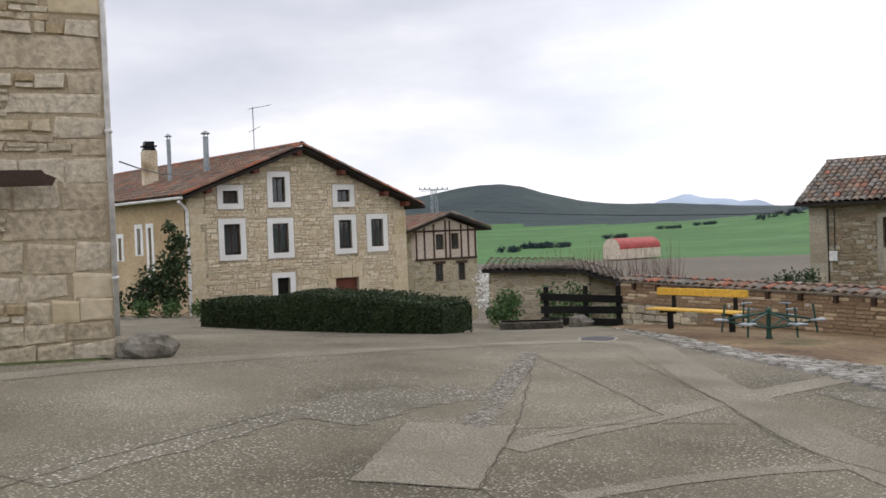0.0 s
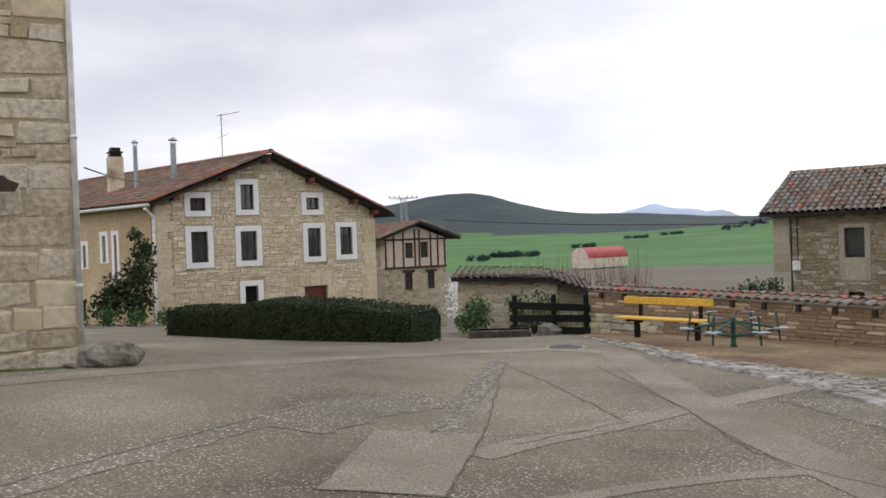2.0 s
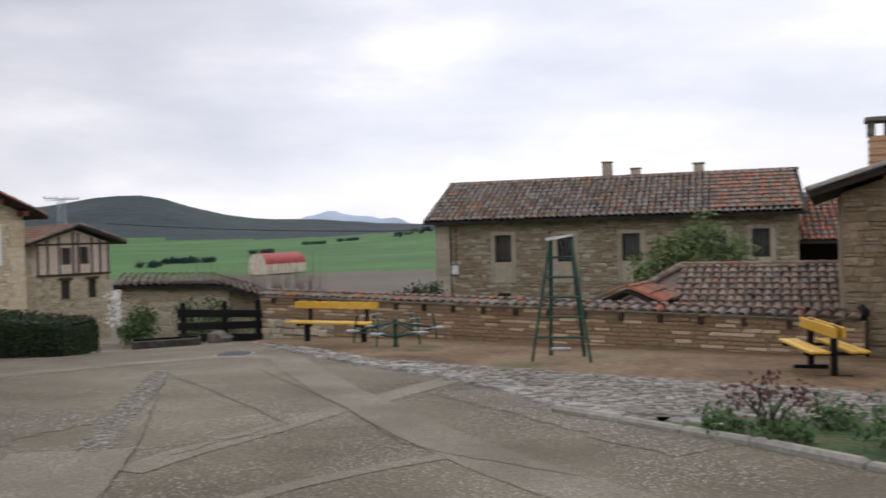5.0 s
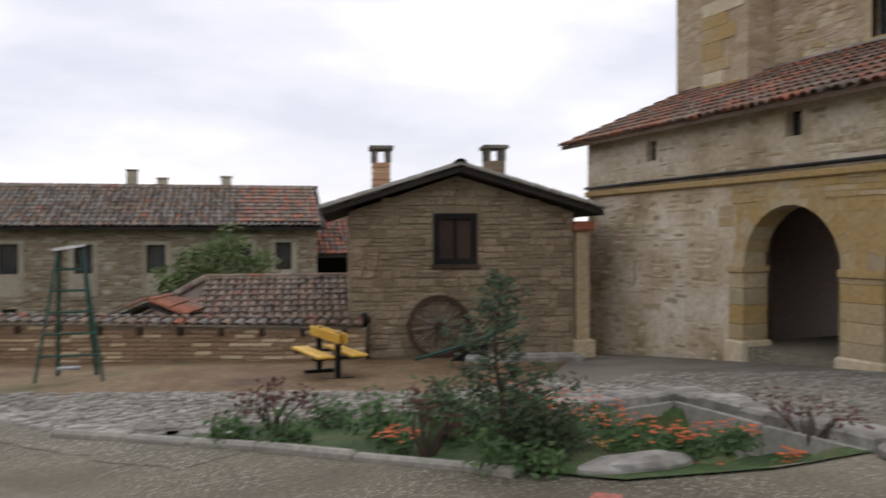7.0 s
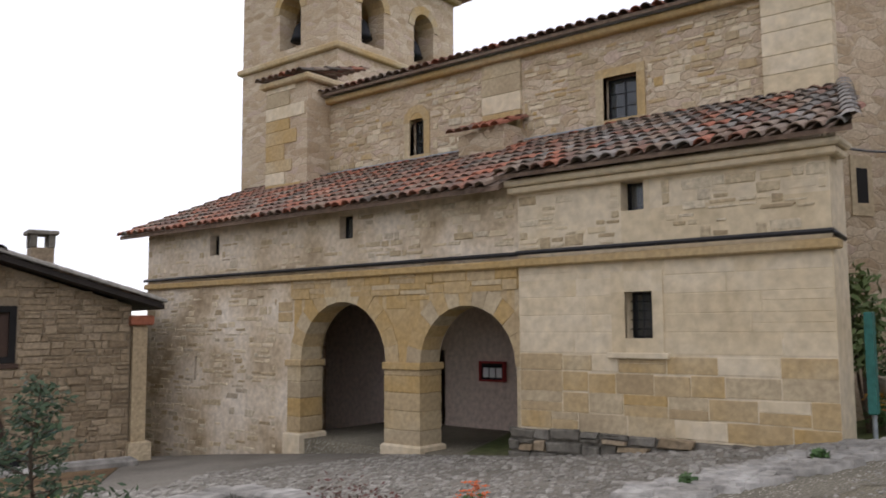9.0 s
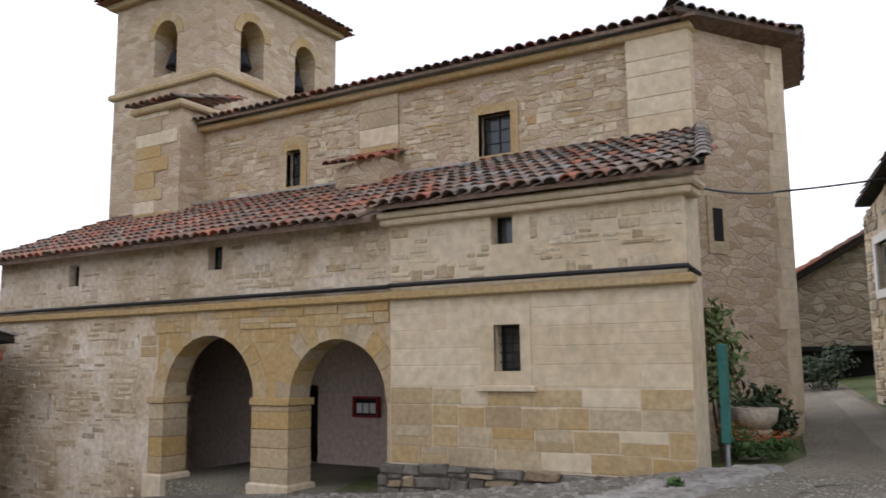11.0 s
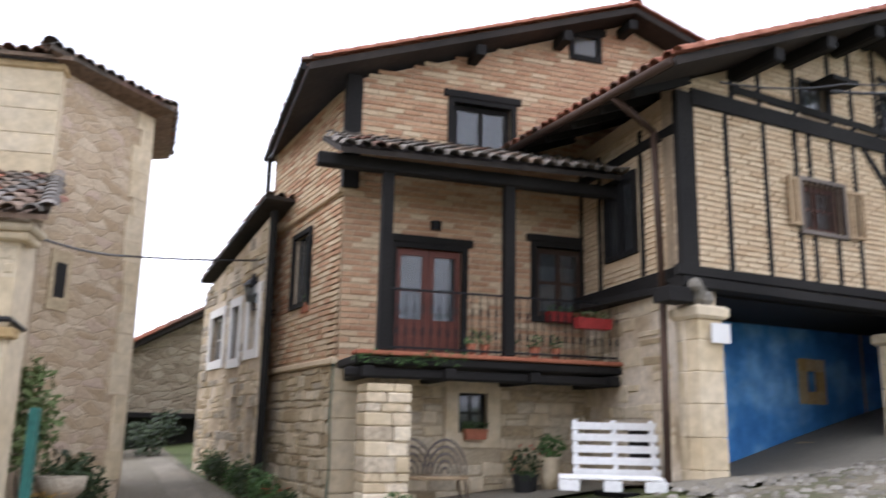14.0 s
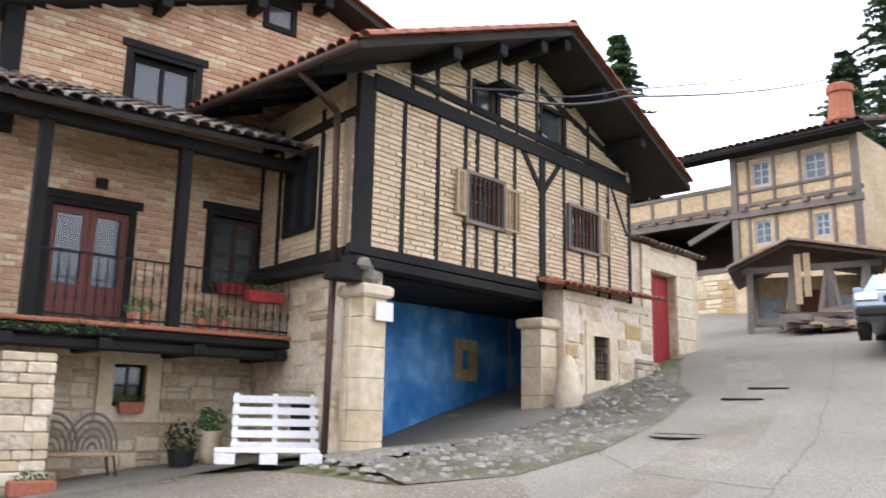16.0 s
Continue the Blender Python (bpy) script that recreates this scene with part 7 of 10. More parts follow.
# ---- the ashlar building at the edge of the square ----
def build_corner_building():
    at, turn = (-11.05, 7.72, 0.0), 58
    h = thing("corner_building", "tall rubble and ashlar building corner beside the square", "building", at, turn)
    rng = random.Random(81)
    part("wall", Build().box(-9, 0, 0, 6, -0.6, 9.0), "mortar_warm", h, "rubble wall with large corner blocks")
    cells, z = [], -0.1
    while z < 8.8:
        hh = rng.uniform(0.28, 0.5)
        if rng.random() < 0.25:
            cells.append((-rng.uniform(1.2, 1.6), 0.0, z, z + hh))
        else:
            m = -rng.uniform(0.35, 0.75)
            cells.append((m, 0.0, z, z + hh))
            if z < 2.8:
                k = m - rng.uniform(.35, .7)
                cells += [(k, m, z, z + hh), (k - rng.uniform(.3, .6), k, z, z + hh)]
        z += hh
    facing(h, cells, ["stone_beige", "stone_beige", "stone_beige", "stone_pale"], 0, 0.03, 0.022, "quoin_block", singles=90)
    edge = lambda zz: min([c[0] for c in cells if c[2] <= zz < c[3]] + [0])
    rest = []
    for a, b, c, d in stone_cells(-9, -0.3, -0.1, 8.8, [], (0.07, 0.24), (0.12, 0.5), rng=rng):
        e = min(edge(c + 0.01), edge(d - 0.01), edge((c + d) / 2))
        if a < e - 0.1:
            rest.append((a, min(b, e), c, d))
    facing(h, rest, ["stone_beige", "stone_beige", "stone_warm"], 0, 0.05, 0.02, "stone", singles=160, centre=(-1.5, 3))
    part("roof", Build().box(-9.5, 0.5, -0.5, 6.5, 9.0, 9.2), "tile_old", h)
    g = Build().rod((0.04, -0.06, 9.0), (0.04, -0.06, 0.35), 0.042, n=10)
    for zz in (1.2, 3.4, 5.6):
        g.lathe((0.04, -0.06, zz), [(0.055, 0), (0.055, 0.05)], 10)
    part("downpipe", g, "white_metal", h, "white downpipe on the corner", smooth=True)
    b = thing("wooden_sign", "dark weathered wooden finger sign before the wall", "sign", (*local(at, turn, -1.9, -0.35), 2.55), turn)
    part("beam", Build().prism([(-1.6, 0.0), (1.15, 0.06), (1.2, 0.16), (1.06, 0.22), (1.02, 0.27), (-1.6, 0.26)], -0.1, 0.1), "timber_brown", b, absolute=False)
    part("bracket", Build().slab(-1.4, -1.25, 0.1, 0.36, 0.05, 0.2), "iron", b, absolute=False)
    s = thing("kerb_boulder", "dark rough stone block at the foot of the corner", "stone", (*local(at, turn, 0.45, -0.3), 0.05), turn)
    bb = Build().ball((0, 0, 0.08), 0.5, 14, 9, (0.9, 0.8, 0.52))
    bb.v = [tuple(Vector(p) * (1 + 0.25 * noise.noise(Vector(p) * 4.0) + 0.08 * noise.noise(Vector(p) * 13.0))) for p in bb.v]
    part("stone", bb, "stone_dark", s, absolute=False)


build_corner_building()


# ---- paving and planted ground ----
draped("plaza", [(-14, -8), (0, -10), (5, -11), (9.5, -20), (14, -26.5), (22, -25.5), (16.5, -19), (12.9, -14.4), (11.2, -12.4), (10.0, -11.4), (9.0, -9.6), (8.25, -7.8), (7.95, -6.3), (8.5, -5.2), (10.9, -4.6), (11.8, -4.0), (12.0, -1.6), (13.2, -1.0), (15.3, -0.1), (20, 1.1), (27, 2.6), (27, 4.2),
                 (21.4, 2.9), (13, 1.5), (11.1, 1.6), (10.3, 2.2), (9.3, 3.2), (6.5, 4.98), (5.2, 5.02), (3.95, 5.1), (3.1, 5.95), (1.7, 7.6), (0.55, 8.55), (-1.55, 11.55), (-3.3, 13.1), (-4.8, 14.7), (-6.6, 17.2), (-8.0, 19.2),
                 (-9.5, 21.5), (-13, 25), (-19, 35), (-24, 33), (-28, 24.5), (-31, 19), (-30, 12), (-16, 9), (-10.5, 7.3), (-11.2, 6.0), (-16, 2)],
       "concrete", "worn grey concrete square and street with patches and cracks", "pavement", 0.0)
draped("cobbled_lane", [(-7.4, 18.1), (-6.6, 17.1), (-4.8, 14.6), (-3.3, 13.0), (-1.55, 11.45), (0.5, 8.9), (2.5, 8.9), (3.8, 8.5), (4.8, 8.0), (6.95, 8.45), (6.75, 6.2), (6.5, 4.7), (9.25, 3.3), (10.8, 2.5), (10.85, 16.7), (9.6, 15.3), (6.5, 11.0), (4.5, 10.4), (3, 11.35), (0.5, 12.4), (-1.2, 12.45), (-3.3, 13.9), (-5.1, 15.95)],
       "cobble_bed", "grey cobbled lane and forecourt before the church", "road", 0.005)
draped("playground", [(-8.3, 21.4), (-8.0, 19.2), (-5.1, 16.0), (-3.3, 13.95), (-1.2, 12.5), (0.5, 12.45), (3, 11.4), (4.5, 10.45), (6.5, 11.05), (9.5, 15.2), (4.9, 16.4), (-1, 18.8)],
       "dirt", "bare brown earth of a small playground", "ground", 0.003)
draped("flower_bed", [(0.75, 8.5), (1.75, 7.65), (3.1, 6.05), (3.9, 5.05), (5.2, 4.9), (6.45, 5.0), (6.9, 8.3), (4.8, 7.95), (3.8, 8.45), (2.5, 8.85)], "grass", "weedy sunken flower bed beside the square", "flower bed", 0.02, 0.4)
draped("alley_strip", [(9.5, -0.25), (9.6, -0.75), (12.7, 0.0), (20, 1.2), (26, 2.8), (26, 3.2), (19.8, 1.75), (12.6, 0.45)], "concrete_pale", "pale concrete strip down the alley", "pavement", 0.008)
draped("street", [(5, -10.5), (3.6, -6.6), (6.4, -5.4), (7.9, -6.3), (8.2, -7.8), (9.0, -9.7), (10.0, -11.5), (11.2, -12.5), (12.9, -14.5), (16.5, -19.1), (22, -25.4), (14, -26.4), (9.5, -19.8)], "concrete_street", "pale concrete street climbing between the houses", "road", 0.004)
draped("verge", [(8.5, -5.3), (9.9, -5.5), (9.9, -6.4), (10.4, -7.4), (11.5, -10.3), (12.6, -13.6), (12.9, -14.4), (11.2, -12.4), (10.0, -11.4), (9.0, -9.6), (8.25, -7.8), (7.95, -6.3)], "verge_soil", "weedy verge at the foot of the house", "verge", 0.006)

draped("passage_floor", [local(G_AT, G_TURN, u, v) for u, v in ((-0.7, -0.9), (4.3, -0.9), (7.2, -0.1), (7.2, 2.3), (0.3, 2.3))], "concrete_street", "trodden concrete floor of the open passage", "floor", 0.012, 0.5)
draped("house_apron", [local(BH_AT, BH_TURN, u, v) for u, v in ((-0.3, -1.9), (2.5, -2.0), (5.4, -1.6), (5.4, 0.2), (0.0, 0.2), (-0.5, 1.5))], "concrete_street", "pale concrete apron along the house wall", "pavement", 0.003, 0.5)

# strips, patches and joints of the concrete
STRIPS = [
    ("concrete_pale", 0.62, [(-10.5, 4.6), (-10.2, 5.5), (-9.83, 7.27), (-9.21, 9.36), (-8.49, 11.31), (-7.67, 12.9), (-6.4, 14.6), (-5.0, 14.1), (-4.0, 12.2), (-2.87, 10.23), (-1.88, 8.71), (-1.2, 7.67), (-0.4, 6.6), (1.4, 4.6)]),
    ("concrete_rough", 0.3, [(-3.95, 6.5), (-4.54, 7.91), (-5.3, 9.75), (-6.25, 12.0)]),
    ("concrete_rough", 0.55, [(-5.6, 3.2), (-5.65, 3.84), (-5.72, 4.57), (-5.75, 5.37), (-5.8, 6.54), (-5.8, 7.8)]),
    ("concrete_rough", 0.9, [(-5.3, 5.9), (-5.3, 7.2), (-5.0, 8.2)]),
    ("concrete_pale", 0.34, [(-3.3, 5.94), (-3.14, 6.67), (-2.82, 7.61), (-2.46, 9.01)]),
    ("concrete_pale", 0.4, [(-2.38, 9.15), (-2.0, 10.39), (-1.5, 12.0)]),
    ("concrete_pale", 0.18, [(-2.34, 4.99), (-1.85, 5.79), (-1.41, 6.36), (-0.91, 6.85)]),
    ("concrete_rough", 1.1, [(-1.2, 10.6), (0.3, 8.7), (1.4, 7.4)]),
    ("concrete_rough", 1.2, [(7.2, 3.5), (9.0, 2.5), (10.8, 1.2)]),
    ("concrete_pale", 0.9, [(6.0, -5.5), (7.2, -8.5), (9.2, -12.0), (12, -15.5)]),
    ("joint", 0.013, [(-5.5, 2.6), (-5.73, 3.84), (-5.8, 4.57), (-5.85, 5.37), (-5.94, 6.54), (-6.0, 7.89)]),
    ("joint", 0.01, [(-8.68, 8.27), (-7.43, 8.18), (-6.0, 7.89), (-4.87, 8.36), (-4.1, 8.4)]),
    ("joint", 0.01, [(-4.61, 6.33), (-3.78, 4.51), (-3.23, 4.71), (-2.9, 4.83), (-2.6, 4.6), (-2.2, 3.4)]),
    ("joint", 0.01, [(-4.61, 6.33), (-3.68, 6.73)]),
    ("joint", 0.011, [(-2.9, 4.83), (-3.64, 6.69), (-4.3, 8.1), (-6.19, 12.04)]),
    ("joint", 0.011, [(-3.62, 6.62), (-3.27, 6.95), (-2.55, 7.63), (-1.7, 8.09)]),
    ("joint", 0.01, [(-4.43, 5.92), (-5.17, 5.7), (-5.84, 5.43)]),
    ("joint", 0.012, [(-6.15, 11.77), (-4.48, 10.0), (-2.73, 7.99), (-3.2, 6.5)]),
    ("joint", 0.01, [(-4.72, 12.21), (-3.28, 10.22), (-2.48, 9.08), (-1.4, 7.31), (-0.92, 6.92), (0.2, 6.3)]),
    ("joint", 0.013, [(-9.6, 8.2), (-9.0, 9.9), (-8.0, 12.0)]),
    ("joint", 0.009, [(5.5, -7.5), (7.0, -7.2), (8.2, -7.7)]),
    ("joint", 0.009, [(6.4, -10.0), (7.8, -9.7), (9.0, -9.7)]),
    ("joint", 0.009, [(5.0, -6.0), (6.6, -9.5), (8.6, -13.0), (11, -17)]),
]
for mat, width, line in STRIPS:
    rng = random.Random(int(width * 1000) + len(line) * 7 + int(line[0][0] * 10))
    pts = []
    for (ax, ay), (bx, by) in zip(line, line[1:]):
        n = max(2, int(math.hypot(bx - ax, by - ay) / 0.14))
        pts += [(ax + (bx - ax) * k / n, ay + (by - ay) * k / n) for k in range(n)]
    pts.append(line[-1])
    b = Build()
    for k, (x, y) in enumerate(pts):
        a, c = pts[max(0, k - 1)], pts[min(len(pts) - 1, k + 1)]
        d = math.hypot(c[0] - a[0], c[1] - a[1])
        nx, ny = -(c[1] - a[1]) / d, (c[0] - a[0]) / d
        wl, wr = width / 2 * (rng.uniform(0.97, 1.03) if mat == "concrete_pale" else rng.uniform(0.8, 1.2)), width / 2 * (rng.uniform(0.97, 1.03) if mat == "concrete_pale" else rng.uniform(0.8, 1.2))
        wob = 0.0 if mat == "concrete_pale" else rng.uniform(-0.025, 0.025)
        lift = 0.008 if mat == "joint" else 0.005
        for s, wd in ((1, wl), (-1, wr)):
            px, py = x + nx * (s * wd + wob), y + ny * (s * wd + wob)
            b.v.append((px, py, ground_z(px, py) + lift))
    b.f = [(2 * k, 2 * k + 1, 2 * k + 3, 2 * k + 2) for k in range(len(pts) - 1)]
    nm = {"joint": "pavement_crack", "concrete_pale": "concrete_band", "concrete_rough": "aggregate_patch"}[mat]
    lb = {"joint": "dark dirt-filled joint in the concrete", "concrete_pale": "paler concrete band across the square", "concrete_rough": "rough exposed-aggregate patch in the concrete"}[mat]
    solo(nm, b, mat, lb, "pavement", kind="structure")


draped("concrete_patch", [(-4.61, 6.33), (-3.68, 6.73), (-2.9, 4.83), (-3.78, 4.51)], "concrete_pale", "smooth square repair patch in the concrete", "pavement", 0.006)
draped("paint_mark", [(3.38, 4.7), (3.5, 4.5), (3.68, 4.72), (3.55, 4.86)], "mark_red", "faded red paint mark on the concrete", "marking", 0.008)


def inside(poly, x, y):
    c = False
    for (ax, ay), (bx, by) in zip(poly, poly[1:] + poly[:1]):
        if (ay > y) != (by > y) and x < (bx - ax) * (y - ay) / (by - ay) + ax:
            c = not c
    return c


def cobbles(name, poly, n, size, mat, label, seed, lift=0.0, keep=lambda x, y: True):
    """Small rounded stones bedded in the ground."""
    rng = random.Random(seed)
    xs, ys = [p[0] for p in poly], [p[1] for p in poly]
    b, tries = Build(), 0
    while n and tries < 200000:
        tries += 1
        x, y = rng.uniform(min(xs), max(xs)), rng.uniform(min(ys), max(ys))
        if not inside(poly, x, y) or not keep(x, y):
            continue
        n -= 1
        r, a0, z = size * rng.uniform(0.5, 1.25), rng.uniform(0, 6.3), ground_z(x, y) + lift
        e = rng.uniform(0.6, 1.0)
        ring = [(x + r * math.cos(a0 + k * 1.257) * rng.uniform(.8, 1.15), y + r * e * math.sin(a0 + k * 1.257) * rng.uniform(.8, 1.15)) for k in range(5)]
        pts = [(px, py, z - 0.01) for px, py in ring] + [(x + (px - x) * 0.72, y + (py - y) * 0.72, z + r * 0.32) for px, py in ring]
        b.add(pts, [(5, 6, 7, 8, 9)] + [(k, (k + 1) % 5, (k + 1) % 5 + 5, k + 5) for k in range(5)])
    return solo(name, b, mat, label, "stones", kind="stuff")


LANE = [(-7.4, 18.1), (-4.8, 14.6), (-1.55, 11.5), (0.5, 8.9), (2.5, 8.9), (3.8, 8.5), (4.8, 8.1), (6.9, 8.5), (7.0, 10), (6.5, 11.0), (4.5, 10.4), (3, 11.3), (0.5, 12.3), (-3.3, 13.9), (-5.1, 15.9)]
cobbles("lane_cobbles", LANE, 3600, 0.075, "cobble", "pale cobbles bedded along the lane", 1, 0.005)
cobbles("forecourt_cobbles", [(6.9, 8.5), (6.7, 4.8), (9.2, 3.4), (10.7, 2.6), (10.7, 9), (8.5, 11), (7, 10.5)], 2600, 0.06, "cobble", "small cobbles before the church porch", 2, 0.005)
cobbles("loose_gravel", [(-3.85, 6.5), (-4.4, 7.9), (-5.15, 9.75), (-6.1, 12.0), (-6.4, 12.0), (-5.45, 9.75), (-4.7, 7.9), (-4.1, 6.5)], 700, 0.034, "cobble", "pebbles showing in the worn concrete", 3, 0.002)
cobbles("street_gravel", [(7.2, 2.4), (10.4, 1.7), (11.2, -0.8), (9, -1.2), (7, 0)], 1200, 0.03, "cobble", "pebbles showing in the worn street", 4, 0.002)
cobbles("verge_stones", [(8.6, -5.2), (10.6, -5.0), (10.4, -6.9), (11.3, -10.2), (12.4, -13.4), (10.1, -11.3), (8.4, -7.8), (8.0, -6.3)], 420, 0.08, "cobble", "pale cobbles and rubble on the verge", 5, 0.01)
cobbles("rock_ledge", [(8.4, 4.1), (10.7, 2.3), (11.3, 1.6), (10.4, 1.6), (8.0, 3.4)], 420, 0.16, "rock", "whitish bedrock ledge along the church foot", 6, 0.0)
cobbles("lane_edge_stones", [(-4.8, 14.5), (-1.5, 11.3), (0.6, 8.5), (1.9, 8.3), (0.9, 9.2), (-1.3, 12.0), (-4.4, 14.9)], 240, 0.12, "rock", "larger pale edging stones of the lane", 7, 0.0)


# ---- kerb, low wall and rocks of the flower bed ----
def swept(line, width, height, base=0.0, step=0.5, name="kerb_stone", mat="kerb", parent=None, seed=1, gap=0.012):
    """Blocks laid end to end along a line on the ground, each a piece."""
    rng = random.Random(seed)
    for (ax, ay), (bx, by) in zip(line, line[1:]):
        ln = math.hypot(bx - ax, by - ay)
        n = max(1, round(ln / step))
        ang = math.degrees(math.atan2(by - ay, bx - ax))
        for k in range(n):
            t = (k + 0.5) / n
            x, y = ax + (bx - ax) * t, ay + (by - ay) * t
            z0, z1 = plain_height(ax + (bx - ax) * k / n, ay + (by - ay) * k / n), plain_height(ax + (bx - ax) * (k + 1) / n, ay + (by - ay) * (k + 1) / n)
            w, h = width * rng.uniform(0.9, 1.1), height * rng.uniform(0.85, 1.15)
            b = Build().slab(-ln / n / 2 + gap, ln / n / 2 - gap, -w / 2, w / 2, -0.45 + base, base + h, min(0.035, h * 0.4))
            ob = new(name, mesh_of(name, b.v, b.f, M[mat]))
            ob.matrix_world = pose(x, y, (z0 + z1) / 2, 0, -math.degrees(math.atan2(z1 - z0, ln / n)), ang)
            if parent:
                ob.parent = parent


kerb = thing("kerb", "low concrete kerb round the flower bed", "kerb", (0, 0, 0), kind="structure")
swept([(-0.1, 9.1), (0.6, 8.55), (1.68, 7.57), (3.05, 5.95), (3.3, 5.55)], 0.12, 0.07, parent=kerb, step=0.9)
low = thing("low_wall", "low wall of whitish weathered rocks round the sunken bed", "wall", (0, 0, 0))
swept([(4.75, 7.85), (6.9, 8.35), (6.6, 6.3), (6.5, 4.95)], 0.42, 0.15, parent=low, step=0.4, name="capping_stone", mat="rock", seed=3, gap=0.005)
swept([(4.85, 7.68), (6.68, 8.1), (6.4, 6.3), (6.3, 5.0)], 0.12, 0.03, parent=low, step=0.9, name="wall_block", mat="kerb", seed=4)


def boulder(name, x, y, r, squash, mat, label, seed):
    rng = random.Random(seed)
    b = Build().ball((0, 0, 0), r, 12, 7, squash)
    b.v = [tuple(Vector(p) * (1 + 0.22 * noise.noise(Vector(p) * 3.1 / r + Vector((seed, 0, 0))) + rng.uniform(-.03, .03))) for p in b.v]
    return solo(name, b, mat, label, "rock", (x, y, ground_z(x, y) + r * squash[2] * 0.35))


boulder("rock", 4.25, 5.35, 0.42, (1.3, 0.45, 0.22), "rock", "whitish flat rock at the edge of the flower bed", 4)
boulder("rock", 6.45, 4.75, 0.24, (1.2, 0.9, 0.5), "rock", "pale boulder ending the low wall", 7)
boulder("rock", 13.1, -1.0, 0.25, (1.2, 0.8, 0.5), "rock", "pale stone at the house corner", 8)


# ---- plants ----
def leaves(b, centre, radius, n, size, rng, squash=(1, 1, 1), shell=0.5):
    """Small leaf faces through a crown, denser towards its skin."""
    for _ in range(n):
        d = Vector((rng.gauss(0, 1), rng.gauss(0, 1), rng.gauss(0, 1))).normalized()
        r = radius * (shell + (1 - shell) * rng.random()) * (1 + 0.25 * noise.noise(d * 2.3 + Vector(centre)))
        p = Vector(centre) + Vector((d.x * r * squash[0], d.y * r * squash[1], d.z * r * squash[2]))
        u = Vector((rng.gauss(0, 1), rng.gauss(0, 1), rng.gauss(0, 1))).normalized()
        v = u.orthogonal().normalized()
        s = size * rng.uniform(0.6, 1.3)
        b.add([tuple(p - u * s), tuple(p + v * s * 0.45), tuple(p + u * s), tuple(p - v * s * 0.45)], [(0, 1, 2, 3)])


def bush(name, label, x, y, parts_, mat, seed, n=400, size=0.05, stems=5, height=0.5, category="bush", bark="bark", z=None):
    """Stems with clumps of leaves; parts_ lists clumps (dx, dy, z, r)."""
    rng = random.Random(seed)
    z = ground_z(x, y) if z is None else z
    t = thing(name, label, category, (x, y, z))
    b = Build()
    for k in range(stems):
        c = parts_[k % len(parts_)]
        e = Vector((c[0] + rng.uniform(-.1, .1), c[1] + rng.uniform(-.1, .1), c[2]))
        m = e * 0.5 + Vector((rng.uniform(-.06, .06), rng.uniform(-.06, .06), 0))
        b.rod((e.x * 0.1, e.y * 0.1, -0.05), tuple(m), 0.018, 0.013, 6)
        b.rod(tuple(m), tuple(e), 0.013, 0.006, 6)
    part("stem", b, bark, t, absolute=False)
    b = Build()
    tot = sum(c[3] ** 2 for c in parts_)
    for c in parts_:
        leaves(b, c[:3], c[3], max(20, int(n * c[3] ** 2 / tot)), size, rng, shell=0.25)
    part("foliage", b, mat, t, absolute=False, kind="stuff")
    return t


